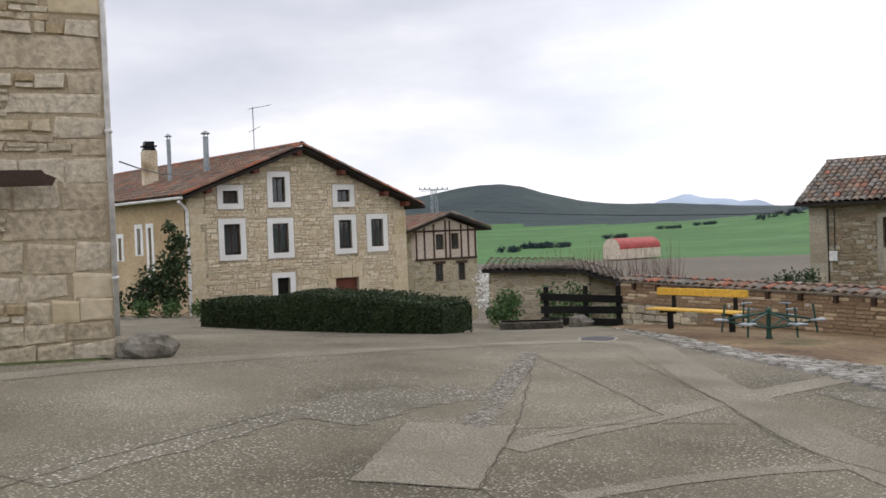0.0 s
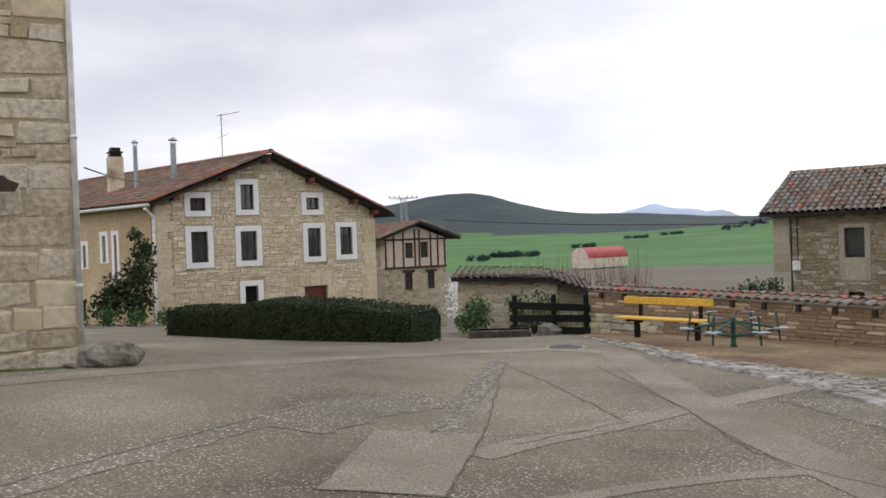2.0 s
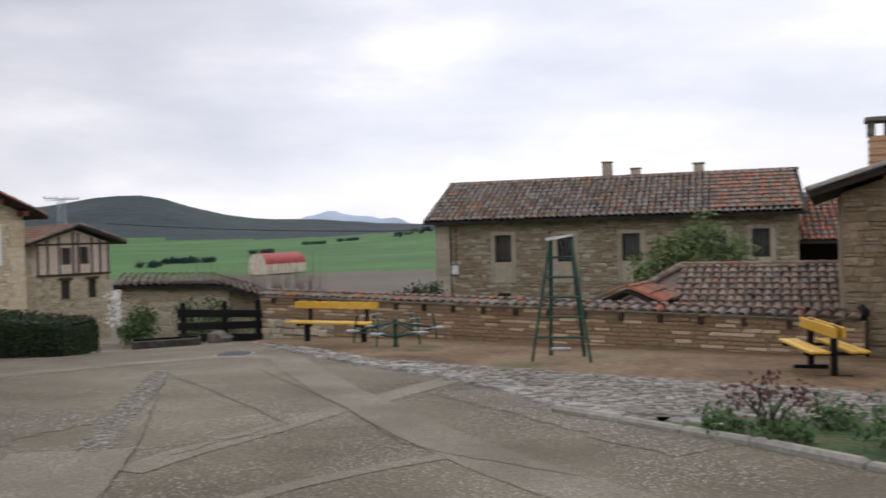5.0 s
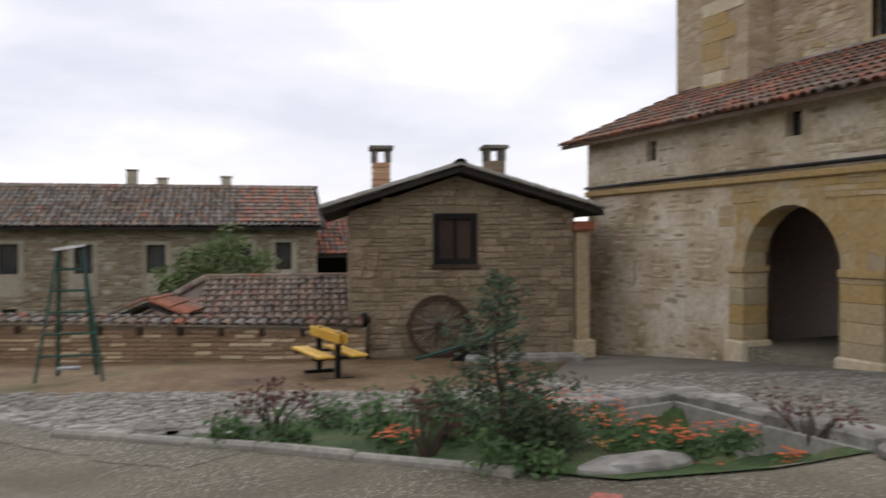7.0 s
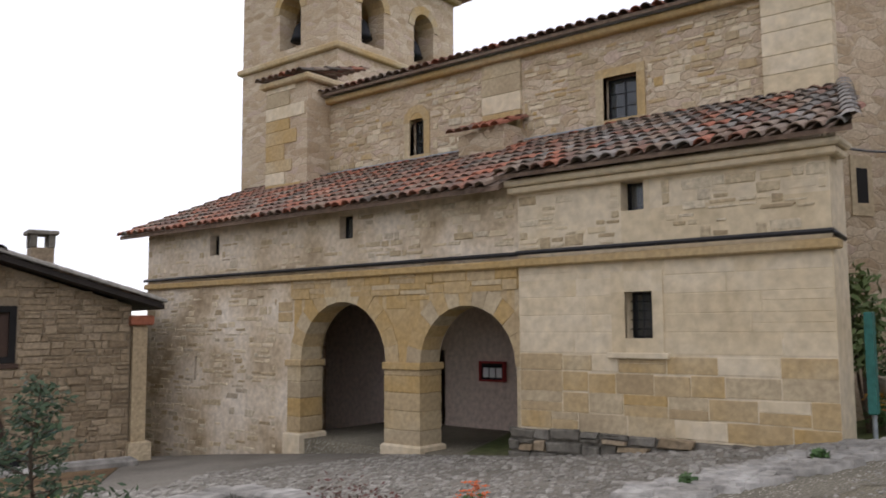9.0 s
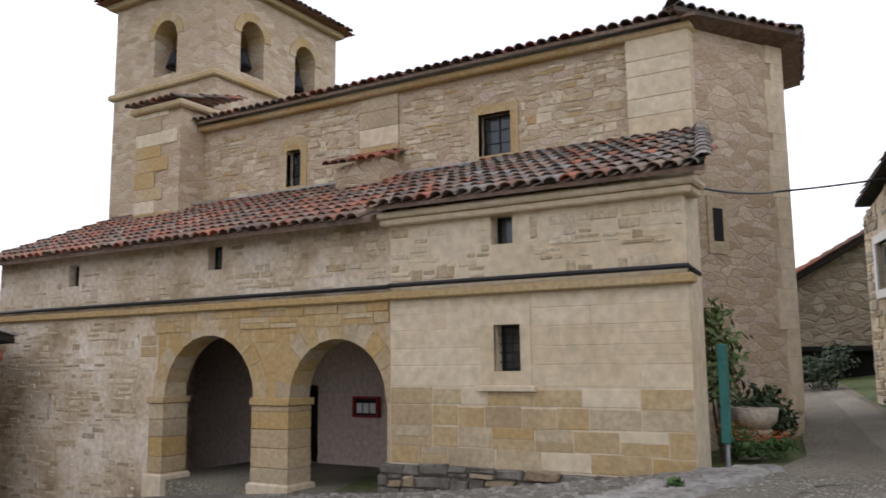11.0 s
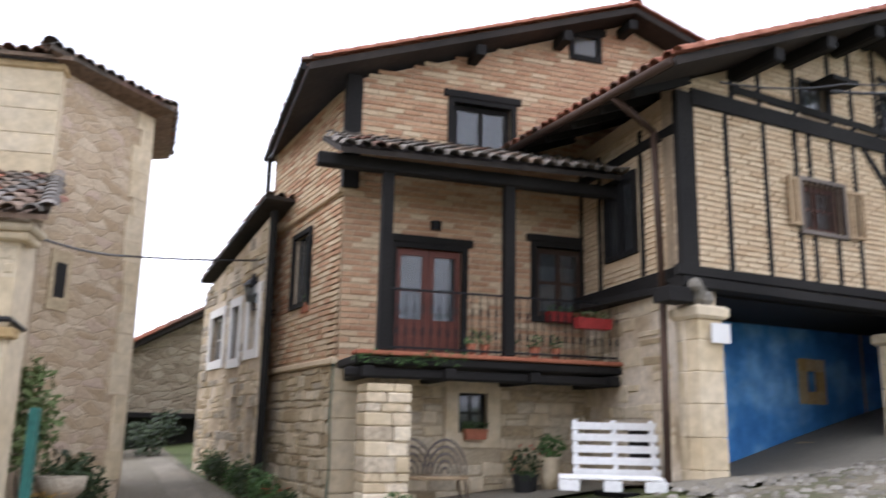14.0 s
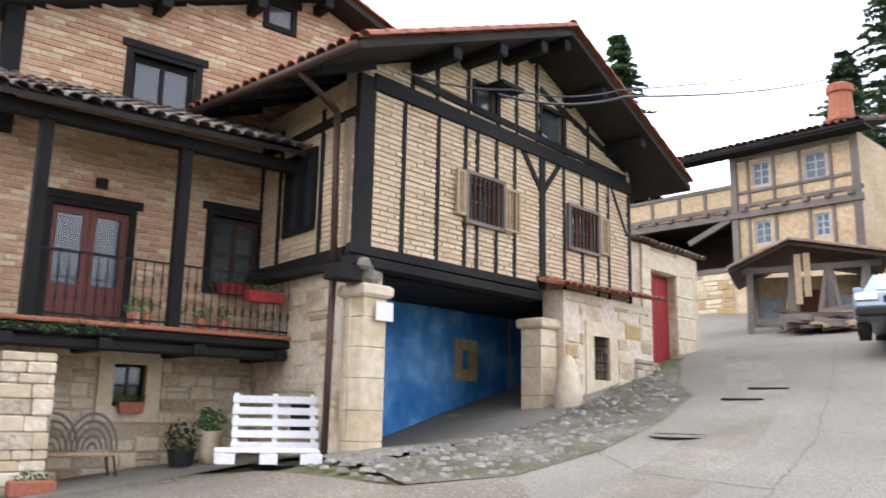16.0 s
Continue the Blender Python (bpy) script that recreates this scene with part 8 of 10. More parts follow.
def hedge():
    at, turn = (-16.0, 17.4), 36.0
    a, e = Vector((-18.3, 16.1)), Vector((-10.4, 16.2))
    t = thing("hedge", "dense dark green clipped hedge in front of the house", "hedge", (a.x, a.y, ground_z(a.x, a.y)), math.degrees(math.atan2(e.y - a.y, e.x - a.x)))
    rng = random.Random(4)
    ln = (e - a).length
    core, lv = Build(), Build()
    n = 24
    prof = []
    for k in range(n + 1):
        x = ln * k / n
        w = a + (e - a) * (k / n)
        z = ground_z(w.x, w.y)
        h = 0.74 + 0.28 * math.exp(-((x - 4.4) / 2.2) ** 2) + 0.03 * math.sin(x * 2.3)
        prof.append((x, z, z + h))
    for (x0, z0, h0), (x1, z1, h1) in zip(prof, prof[1:]):
        pts = [(x, v, z) for x, zz, hh in ((x0, z0, h0), (x1, z1, h1)) for v, z in ((-0.62, zz), (-0.68, zz + (hh - zz) * 0.75), (-0.45, hh - 0.04), (0.5, hh - 0.04), (0.7, zz + 0.5), (0.66, zz))]
        core.add(pts, [(k, k + 6, (k + 1) % 6 + 6, (k + 1) % 6) for k in range(6)])
    core.add([(x, v, z) for x, zz, hh in (prof[0], prof[-1]) for v, z in ((-0.6, zz), (-0.6, hh - 0.1), (0.6, hh - 0.1), (0.6, zz))], [(0, 3, 2, 1), (4, 5, 6, 7)])
    part("core", core, "leaf_dark", t)
    for _ in range(32000):
        i = rng.randrange(n)
        f = rng.random()
        x = prof[i][0] + (prof[i + 1][0] - prof[i][0]) * f
        z0, z1 = prof[i][1] + (prof[i + 1][1] - prof[i][1]) * f, prof[i][2] + (prof[i + 1][2] - prof[i][2]) * f
        if rng.random() < 0.68:
            p = Vector((x, -0.66 + rng.uniform(-.06, .05), rng.uniform(z0, z1)))
        elif rng.random() < 0.8:
            p = Vector((x, rng.uniform(-0.65, 0.6), z1 + rng.uniform(-.08, .07)))
        else:
            p = Vector((rng.choice((-0.03, ln + 0.03)) + rng.uniform(-.06, .06), rng.uniform(-.65, .6), rng.uniform(prof[0][1], prof[0][2]) if rng.random() < .5 else rng.uniform(prof[-1][1], prof[-1][2])))
        u = Vector((rng.gauss(0, 1), rng.gauss(0, 1), rng.gauss(0, 1))).normalized()
        v = u.orthogonal()
        s = rng.uniform(0.014, 0.034)
        lv.add([tuple(p - u * s), tuple(p + v * s * .6), tuple(p + u * s), tuple(p - v * s * .6)], [(0, 1, 2, 3)])
    part("foliage", lv, "leaf_dark", t, kind="stuff")


hedge()


def fir(name, x, y, z0, height, spread, seed):
    rng = random.Random(seed)
    t = thing(name, "tall dark fir tree with drooping tiered branches", "tree", (x, y, z0))
    part("trunk", Build().rod((0, 0, -1), (0, 0, height * 0.97), 0.22, 0.02, 9), "bark", t, absolute=False)
    b = Build()
    lim = Build()
    h = height * 0.12
    while h < height:
        f = 1 - (h / height)
        for k in range(9):
            a = rng.uniform(0, 6.28)
            ln = spread * (f ** 0.8) * rng.uniform(0.5, 1.15) + 0.15
            d = Vector((math.cos(a), math.sin(a), rng.uniform(-.3, .3)))
            h0 = h + rng.uniform(-.45, .45) * min(1, f * 4)
            lim.rod((0, 0, h0), tuple(Vector((0, 0, h0)) + d * ln), 0.035, 0.008, 4, False)
            m = int(34 * ln) + 10
            for i in range(m):
                s = (i + rng.random()) / m
                p = Vector((0, 0, h0)) + d * ln * s + Vector((0, 0, -0.12 * s * s * ln))
                w = (0.3 + 0.4 * (1 - s)) * 0.9
                sd = Vector((-d.y, d.x, 0)) * rng.choice((-1, 1)) + d * 0.6 + Vector((0, 0, rng.uniform(-.5, .25)))
                sd.normalize()
                e = p + sd * w * rng.uniform(.6, 1.1)
                n = sd.cross(Vector((rng.uniform(-1, 1), rng.uniform(-1, 1), rng.uniform(0.1, 1)))).normalized() * 0.09
                b.add([tuple(p + n), tuple(p - n), tuple(e)], [(0, 1, 2)])
        h += height * 0.035 * rng.uniform(.8, 1.2)
    part("limb", lim, "bark", t, absolute=False, kind="stuff")
    part("needles", b, "leaf_fir", t, absolute=False, kind="stuff")


fir("fir_tree", 26.9, -26.8, 5.6, 13.9, 3.4, 1)
fir("fir_tree", 19.0, -36.5, 7.5, 15.5, 5.4, 2)
fir("fir_tree", 22.5, -37.5, 7.5, 12.0, 4.4, 3)

# the young shrub in the bed, rose and flowers
def young_tree(x, y, height, seed):
    """A slender young tree: thin trunk, a skirt of side stems, short side branches with loose leaves."""
    rng = random.Random(seed)
    t = thing("young_tree", "slender young evergreen with loose sparse branches in the bed", "tree", (x, y, ground_z(x, y)))
    tr = Build()
    pts = [Vector((0.05 * math.sin(k * 1.3), 0.04 * math.cos(k), height * k / 6 - (0.06 if k == 0 else 0))) for k in range(7)]
    for k in range(6):
        tr.rod(tuple(pts[k]), tuple(pts[k + 1]), 0.024 - 0.003 * k, 0.021 - 0.003 * k, 7, False)
    part("trunk", tr, "bark", t, absolute=False)
    lv = Build()
    for k in range(44):
        f = 0.1 + 0.88 * (k + rng.random()) / 44
        a = k * 2.4 + rng.uniform(-.3, .3)
        ln = (0.62 * (1 - f) ** 0.75 + 0.07) * rng.uniform(0.65, 1.2)
        p0 = Vector((0.05 * math.sin(f * 7.8), 0.04 * math.cos(f * 6), height * f))
        d = Vector((math.cos(a), math.sin(a), rng.uniform(0.15, 0.6))).normalized()
        p1 = p0 + d * ln
        part("branch", Build().rod(tuple(p0), tuple(p1), 0.008, 0.003, 5, False), "bark", t, absolute=False)
        for i in range(int(16 + 60 * ln)):
            s = rng.uniform(0.3, 1.08)
            p = p0 + d * ln * s + Vector((rng.gauss(0, .035), rng.gauss(0, .035), rng.gauss(0, .035)))
            u = Vector((rng.gauss(0, 1), rng.gauss(0, 1), rng.gauss(0, .6))).normalized()
            v = u.orthogonal().normalized()
            q = rng.uniform(0.022, 0.045)
            lv.add([tuple(p - u * q), tuple(p + v * q * 0.4), tuple(p + u * q), tuple(p - v * q * 0.4)], [(0, 1, 2, 3)])
    part("foliage", lv, "leaf_tree", t, absolute=False, kind="stuff")


young_tree(3.4, 6.1, 1.55, 11)
bush("bed_shrub", "low dark shrub at the foot of the young tree", 3.6, 6.0, [(0, 0, 0.2, 0.26), (0.3, -0.1, 0.24, 0.28), (0.15, 0.25, 0.25, 0.26), (-0.1, -0.2, 0.35, 0.2)], "leaf_dark", 111, 700, 0.04, 7)
bush("rose_bush", "bare reddish rose bush", 1.9, 8.0, [(0, 0, 0.45, 0.2), (0.25, 0, 0.38, 0.2), (-0.2, 0.1, 0.35, 0.18)], "leaf_red", 12, 160, 0.04, 8)
bush("rose_bush", "bare reddish rose bush", 2.9, 6.5, [(0, 0, 0.5, 0.22), (0.25, 0, 0.3, 0.2)], "leaf_red", 13, 120, 0.035, 10)
bush("rose_bush", "bare reddish rose bush", 6.35, 5.7, [(0, 0, 0.45, 0.26), (0.0, .4, 0.4, 0.24), (0, -.35, .4, .24)], "leaf_red", 14, 200, 0.035, 12)
for k, (x, y, r) in enumerate([(1.45, 7.95, 0.22), (1.9, 7.55, 0.25), (3.2, 5.75, 0.24), (3.45, 5.5, 0.2), (2.5, 8.3, 0.25), (4.4, 7.6, 0.25), (6.5, 4.6, 0.14), (9.9, 2.4, 0.1), (8.8, 3.4, 0.1)]):
    bush("grass_tuft", "low green tuft of leaves at the kerb", x, y, [(0, 0, r * 0.5, r), (r * 0.7, 0.05, r * 0.4, r * 0.7)], "leaf_green", 20 + k, 260, 0.04, 4)


def flowers(name, label, x, y, spots, mat, seed, n=90, r=0.022, leaf=400):
    """A clump of marigolds: leaves below and petal heads above."""
    rng = random.Random(seed)
    t = thing(name, label, "flowers", (x, y, ground_z(x, y)))
    b, f = Build(), Build()
    for dx, dy, h, w in spots:
        leaves(b, (dx, dy, h * 0.5), w, leaf // len(spots), 0.035, rng, (1, 1, h / w * 0.5), 0.2)
        for _ in range(n // len(spots)):
            a, q = rng.uniform(0, 6.3), w * math.sqrt(rng.random())
            c = Vector((dx + q * math.cos(a), dy + q * math.sin(a), h * rng.uniform(0.75, 1.1)))
            for i in range(5):
                v = Vector((math.cos(i * 1.256), math.sin(i * 1.256), 0.35))
                v2 = Vector((math.cos(i * 1.256 + .9), math.sin(i * 1.256 + .9), 0.35))
                f.add([tuple(c), tuple(c + v * r), tuple(c + (v + v2) * r * 0.7), tuple(c + v2 * r)], [(0, 1, 2, 3)])
    part("foliage", b, "leaf_green", t, absolute=False, kind="stuff")
    part("petals", f, mat, t, absolute=False, kind="stuff")


flowers("marigolds", "orange marigolds in the flower bed", 4.35, 7.0, [(0, 0, 0.4, 0.3), (0.35, -0.35, 0.36, 0.3), (-0.25, 0.4, 0.45, 0.28)], "petal_orange", 31, 60, 0.027, 900)
flowers("marigolds", "dense orange marigolds in the flower bed", 4.2, 6.35, [(0, 0, 0.3, 0.32), (0.4, -0.3, 0.28, 0.3), (0.55, -0.75, 0.26, 0.3), (-0.3, 0.3, 0.3, 0.3)], "petal_orange", 131, 80, 0.027, 1700)
flowers("marigolds", "orange marigolds spilling over the bed's edge", 4.85, 5.45, [(0, 0, 0.24, 0.26), (0.4, 0.0, 0.24, 0.24)], "petal_orange", 132, 40, 0.027, 800)
bush("bed_foliage", "low dark green foliage filling the flower bed", 3.3, 6.9, [(0, 0, 0.12, 0.4), (0.5, 0.3, 0.12, 0.4), (0.2, 0.8, 0.12, 0.4), (-0.5, 0.6, 0.12, 0.35), (0.6, -0.5, 0.12, 0.4), (1.0, 0.6, 0.12, 0.4)], "leaf_green", 133, 2400, 0.045, 6)
flowers("marigolds", "yellow marigolds in the flower bed", 4.7, 6.75, [(0, 0, 0.4, 0.28)], "petal_yellow", 32, 40, 0.03, 300)
flowers("marigolds", "orange marigolds in the flower bed", 5.0, 6.1, [(0, 0, 0.36, 0.3), (0.3, -0.3, 0.34, 0.26)], "petal_orange", 33, 46, 0.027, 750)
flowers("marigolds", "orange marigolds in the flower bed", 2.75, 6.75, [(0, 0, 0.2, 0.22)], "petal_orange", 34, 36, 0.026, 250)
flowers("marigolds", "tall orange marigolds beside the low wall", 6.55, 4.45, [(0, 0, 0.42, 0.13), (0.05, 0.05, 0.3, 0.15)], "petal_orange", 35, 30, 0.035, 350)
flowers("marigolds", "orange marigolds in the sunken bed", 5.7, 5.3, [(0, 0, 0.3, 0.15)], "petal_orange", 36, 20, 0.03, 150)
flowers("marigolds", "yellow and orange marigolds at the alley corner", 12.3, 2.0, [(0, 0, 0.3, 0.3), (0.4, -0.15, 0.3, 0.3), (0.8, 0.0, 0.3, 0.3)], "petal_orange", 37, 70, 0.03, 900)
flowers("marigolds", "yellow marigolds at the alley corner", 12.5, 2.25, [(0, 0, 0.42, 0.3), (0.5, 0, 0.42, 0.3)], "petal_yellow", 38, 60, 0.03, 700)
flowers("border_flowers", "mixed flowers along the brick house wall", 13.9, -0.75, [(0, 0, 0.3, 0.2), (0.5, 0.15, 0.28, 0.2)], "petal_red", 39, 14, 0.025, 400)
bush("laurel_bush", "leafy green laurel beside the apse", 12.6, 2.5, [(0, 0, 1.5, 0.42), (0.35, 0.1, 1.2, 0.42), (-0.2, 0, 1.0, 0.35), (0.1, 0.1, 1.9, 0.3)], "leaf_willow", 41, 900, 0.07, 8)
bush("laurel_bush", "dark leafy bush in the apse corner", 13.4, 2.2, [(0, 0, 0.6, 0.4), (0.6, 0, 0.5, 0.45), (1.2, 0, .4, .4)], "leaf_dark", 42, 900, 0.07, 6)
for k, (x, y, r) in enumerate([(14.6, -0.45, 0.3), (15.4, -0.2, 0.34), (16.2, 0.0, 0.28), (17.6, 0.35, 0.3), (18.4, 0.6, 0.3), (13.6, -0.8, 0.18)]):
    bush("border_plant", "dark green plant along the alley wall", x, y, [(0, 0, r, r), (0.2, 0.05, r * 0.7, r * 0.8)], "leaf_dark" if k % 2 else "leaf_green", 50 + k, 380, 0.05, 5)
bush("alley_bush", "leafy bush at the end of the alley", 24.0, 2.5, [(0, 0, 0.45, 0.5), (0.3, -.3, 0.8, 0.45), (0.5, 0.4, 0.5, 0.5)], "leaf_dark", 58, 700, 0.09, 5)
bush("alley_bush", "dark bush in the alley corner", 25.0, 4.0, [(0, 0, 0.8, 0.6), (0.1, .2, 1.5, 0.4)], "leaf_dark", 59, 600, 0.09, 5)
# plants by the plaza's far side
bush("willow_shrub", "pale green willow shrub behind the garden wall", 4.1, 29.7, [(0, 0, 2.3, 0.9), (-0.9, 0, 1.8, 0.8), (0.9, 0, 1.8, 0.9), (1.7, 0, 1.5, 0.7), (-0.3, 0.2, 3.0, 0.6), (0.4, 0, 1.2, 1.0), (-1.4, 0, 1.2, .7), (-1.7, 0, 2.0, .8), (0.2, 0, 3.3, .8), (1.2, 0, 2.6, .8), (-1.0, 0, 2.8, .7)], "leaf_willow", 61, 4200, 0.11, 9)
bush("climbing_shrub", "dark climbing shrub against the house side", -27.0, 21.2, [(0, 0, 0.9, 0.8), (0.2, 0.1, 2.0, 0.75), (-0.5, -0.3, 1.4, 0.7), (0.4, 0.2, 2.9, 0.5), (-1.0, -0.6, 0.8, 0.6), (0.1, 0.1, 3.5, .3)], "leaf_dark", 62, 2600, 0.1, 8)
bush("climbing_shrub", "dark shrub by the house steps", -28.4, 18.9, [(0, 0, 0.8, 0.6), (0, 0, 1.6, 0.5), (0.5, 0.4, 0.6, 0.5)], "leaf_dark", 63, 1100, 0.1, 6)
bush("potted_plants", "low green plants along the house side", -25.8, 20.3, [(0, 0, 0.35, 0.4), (-0.7, -0.7, 0.4, 0.45), (0.6, 0.8, 0.3, 0.35), (-1.4, -1.4, 0.35, 0.4)], "leaf_green", 64, 1100, 0.07, 6)
bush("garden_bush", "rounded green bush before the stone hut", -12.7, 22.6, [(0, 0, 0.5, 0.5), (0.1, 0.1, 0.9, 0.42), (-.35, 0, .5, .4)], "leaf_green", 65, 900, 0.07, 6)
bush("garden_bush", "loose green bush before the stone hut", -11.0, 23.0, [(0, 0, 0.5, 0.5), (-0.4, 0, 0.9, 0.45), (0.4, 0.2, 0.9, 0.5), (0.6, .2, .5, .5)], "leaf_green", 66, 1000, 0.07, 6)
bush("garden_bush", "yellow-green bush behind the fence", -8.9, 23.6, [(0, 0, 0.4, 0.5), (0.3, 0.1, 0.7, 0.45), (-.5, 0, .4, .4)], "leaf_willow", 67, 700, 0.08, 6)
bush("blossom_bush", "white flowering bush beside the lane", -19.5, 33.0, [(0, 0, 0.9, 0.7), (0.3, 0, 1.6, 0.6), (-.3, .2, 1.8, .5)], "petal_white", 68, 800, 0.07, 6)
bush("garden_bush", "dark bush behind the garden wall", -5.4, 27.6, [(0, 0, 1.2, 0.5), (0.6, 0, 1.3, 0.45), (-.5, 0, 1.1, .4)], "leaf_dark", 69, 800, 0.08, 6)
bush("garden_bush", "dark conifer bush behind the garden wall", 6.6, 24.0, [(0, 0, 1.0, 0.6), (1.0, 0, 1.0, 0.6), (2.0, 0, 0.9, 0.6), (-.8, 0, 1.0, .4)], "leaf_fir", 70, 1600, 0.08, 6)
for k in range(14):
    rng = random.Random(700 + k)
    x, y = -22.5 + k * 0.55 + rng.uniform(-.4, .4), 44.8 + k * 0.2 + rng.uniform(-1, 1)
    t = thing("bare_shrub", "leafless reddish shrub beyond the wall", "bush", (x, y, ground_z(x, y)), group="bare shrubs beyond the wall")
    b = Build()
    for _ in range(46):
        a, s = rng.uniform(0, 6.3), rng.uniform(0.1, 0.5)
        h = rng.uniform(1.4, 3.2) + (1.0 if rng.random() < .1 else 0) + 0.6
        b.rod((rng.uniform(-.2, .2), rng.uniform(-.2, .2), -0.1), (s * h * 0.6 * math.cos(a), s * h * 0.6 * math.sin(a), h), 0.018, 0.005, 4, False)
    part("twig_spray", b, "twig", t, absolute=False, kind="stuff")


# ---- garden wall with tile coping ----
def garden_wall():
    at, turn = (-8.57, 21.7), -23.07
    t = thing("garden_wall", "low weathered brick garden wall capped with red roof tiles", "wall", (*at, -1.4), turn)
    rng = random.Random(91)
    top = lambda u: 0.14 - 0.012 * u
    b = Build().prism([(0, -2.0), (14.9, -2.0), (14.9, top(14.9)), (0, top(0))], 0, 0.35)
    part("wall", b, "mortar_grey", t)
    cells = []
    z = -1.25
    while z < 0.1:
        u = rng.uniform(-.3, 0)
        while u < 14.9:
            w = rng.uniform(0.3, 0.46)
            a, e = max(0, u), min(14.9, u + w)
            g = ground_z(*local(at, turn, (a + e) / 2, 0))
            if e - a > 0.1 and z + 0.085 < top(e) and z > g - 0.12:
                stone = a < 2.6 and z < -0.45
                cells.append((a, e, z, z + 0.085, stone))
            u += w
        z += 0.085
    facing(t, [c[:4] for c in cells if not c[4]], ["brick_mud", "brick_mud", "brick_mud", "brick_tan"], 0, 0.03, 0.018, "wall_brick", singles=300, centre=(7, -0.3))
    facing(t, stone_cells(0.0, 2.6, -1.5, -0.45, [], (0.15, 0.25), (0.2, 0.5), rng=rng), ["stone_grey", "stone_warm"], 0, 0.04, 0.02, "stone", singles=30)
    roof_tiles(t, "coping_tiles", (0, -0.16, top(0) + 0.02), (14.9, 0, top(14.9) - top(0)), (0, 0.55, 0.1), 14.9, 0.6, ["tile_red", "tile_old", "tile_grey"], seed=96, step=0.24, weights=[3, 3, 4])
    for k in range(18):
        u = 0.5 + k * 0.82
        part("coping_bracket", Build().slab(u, u + 0.09, -0.1, 0.1, top(u) - 0.17, top(u) - 0.01), "timber_brown", t)


garden_wall()


def stone_hut():
    at, turn = (-13.7, 23.3), 26
    t = thing("stone_hut", "low ochre stone hut with an old tile roof", "hut", (*at, -1.6), turn)
    part("wall", Build().prism([(0, -2.2), (3.2, -2.2), (3.2, 0.2), (0, 0.32)], 0, 3.0), "rubble_house", t, "ochre rubble wall")
    part("lean_to_wall", Build().prism([(3.2, -2.2), (4.3, -2.2), (4.3, -0.25), (3.2, 0.1)], 0.1, 3.0), "rubble_dark", t)
    part("roof_deck", Build().prism([(-0.2, 0.32), (2.9, 0.22), (4.6, -0.35), (4.6, -0.25), (2.9, 0.32), (-0.2, 0.42)], -0.25, 3.3), "soffit", t)
    roof_tiles(t, "roof_tiles", (-0.2, -0.28, 0.4), (3.1, 0, -0.1), (0, 1, 0.06), 3.1, 3.4, ["tile_old", "tile_grey"], seed=97)
    roof_tiles(t, "roof_tiles", (2.9, -0.28, 0.32), (1.7, 0, -0.57), (0, 1, 0.04), 1.75, 3.4, ["tile_old", "tile_grey"], seed=98)


stone_hut()


def wooden_fence():
    p, q = Vector((-10.45, 20.9)), Vector((-8.65, 21.7))
    ln, turn = (q - p).length, math.degrees(math.atan2(q.y - p.y, q.x - p.x))
    zg = ground_z(p.x, p.y)
    t = thing("wooden_fence", "dark weathered fence of heavy boards between posts", "fence", (p.x, p.y, zg), turn)
    for u in (0.0, ln * 0.55, ln):
        part("post", Build().slab(u - 0.07, u + 0.07, -0.07, 0.07, -0.1, 1.15, 0.02), "timber_black", t, absolute=False)
    for z, s in ((0.78, -0.12), (0.42, -0.05), (0.12, -0.1)):
        b = Build().add([(x, v, zz) for x, dz in ((-0.15, 0), (ln + 0.1, s)) for v in (-0.13, -0.08) for zz in (z + dz, z + dz + 0.2)], [(0, 1, 3, 2), (4, 6, 7, 5), (0, 4, 5, 1), (2, 3, 7, 6), (1, 5, 7, 3), (0, 2, 6, 4)])
        part("board", b, "timber_black", t, absolute=False)
    x, y = -10.0, 19.1
    s = thing("stone_trough", "long dark stone trough on the ground", "trough", (x, y, ground_z(x, y)), 30)
    part("body", Build().panel(-0.8, 0.8, -0.1, 0.22, -0.25, 0.25).slab(-0.8, 0.8, -0.25, 0.25, -0.1, 0.22, 0.03), "stone_dark", s, absolute=False)
    boulder("rock", -9.3, 20.6, 0.3, (1.2, 0.8, 0.8), "stone_dark", "dark boulder beside the fence", 17)


wooden_fence()


def bench(x, y, turn, length):
    t = thing("park_bench", "yellow slatted bench on dark metal legs", "bench", (x, y, ground_z(x, y)), turn)
    for k in range(3):
        part("seat_slat", Build().slab(-length / 2, length / 2, -0.4 + k * 0.14, -0.28 + k * 0.14, 0.42, 0.46, 0.01), "paint_yellow", t, absolute=False)
    part("back_slat", Build().slab(-length / 2, length / 2, 0.06, 0.1, 0.72, 0.88, 0.01), "paint_yellow", t, absolute=False)
    for u in (-length * 0.32, length * 0.36):
        b = Build().slab(u - 0.04, u + 0.04, -0.1, 0.02, -0.1, 0.42, 0.01).slab(u - 0.04, u + 0.04, -0.4, 0.06, 0.37, 0.42, 0.01).slab(u - 0.04, u + 0.04, 0.1, 0.14, 0.3, 0.9, 0.01)
        part("leg", b, "iron", t, absolute=False)
    return t


bench(-5.3, 17.9, -14, 2.15)


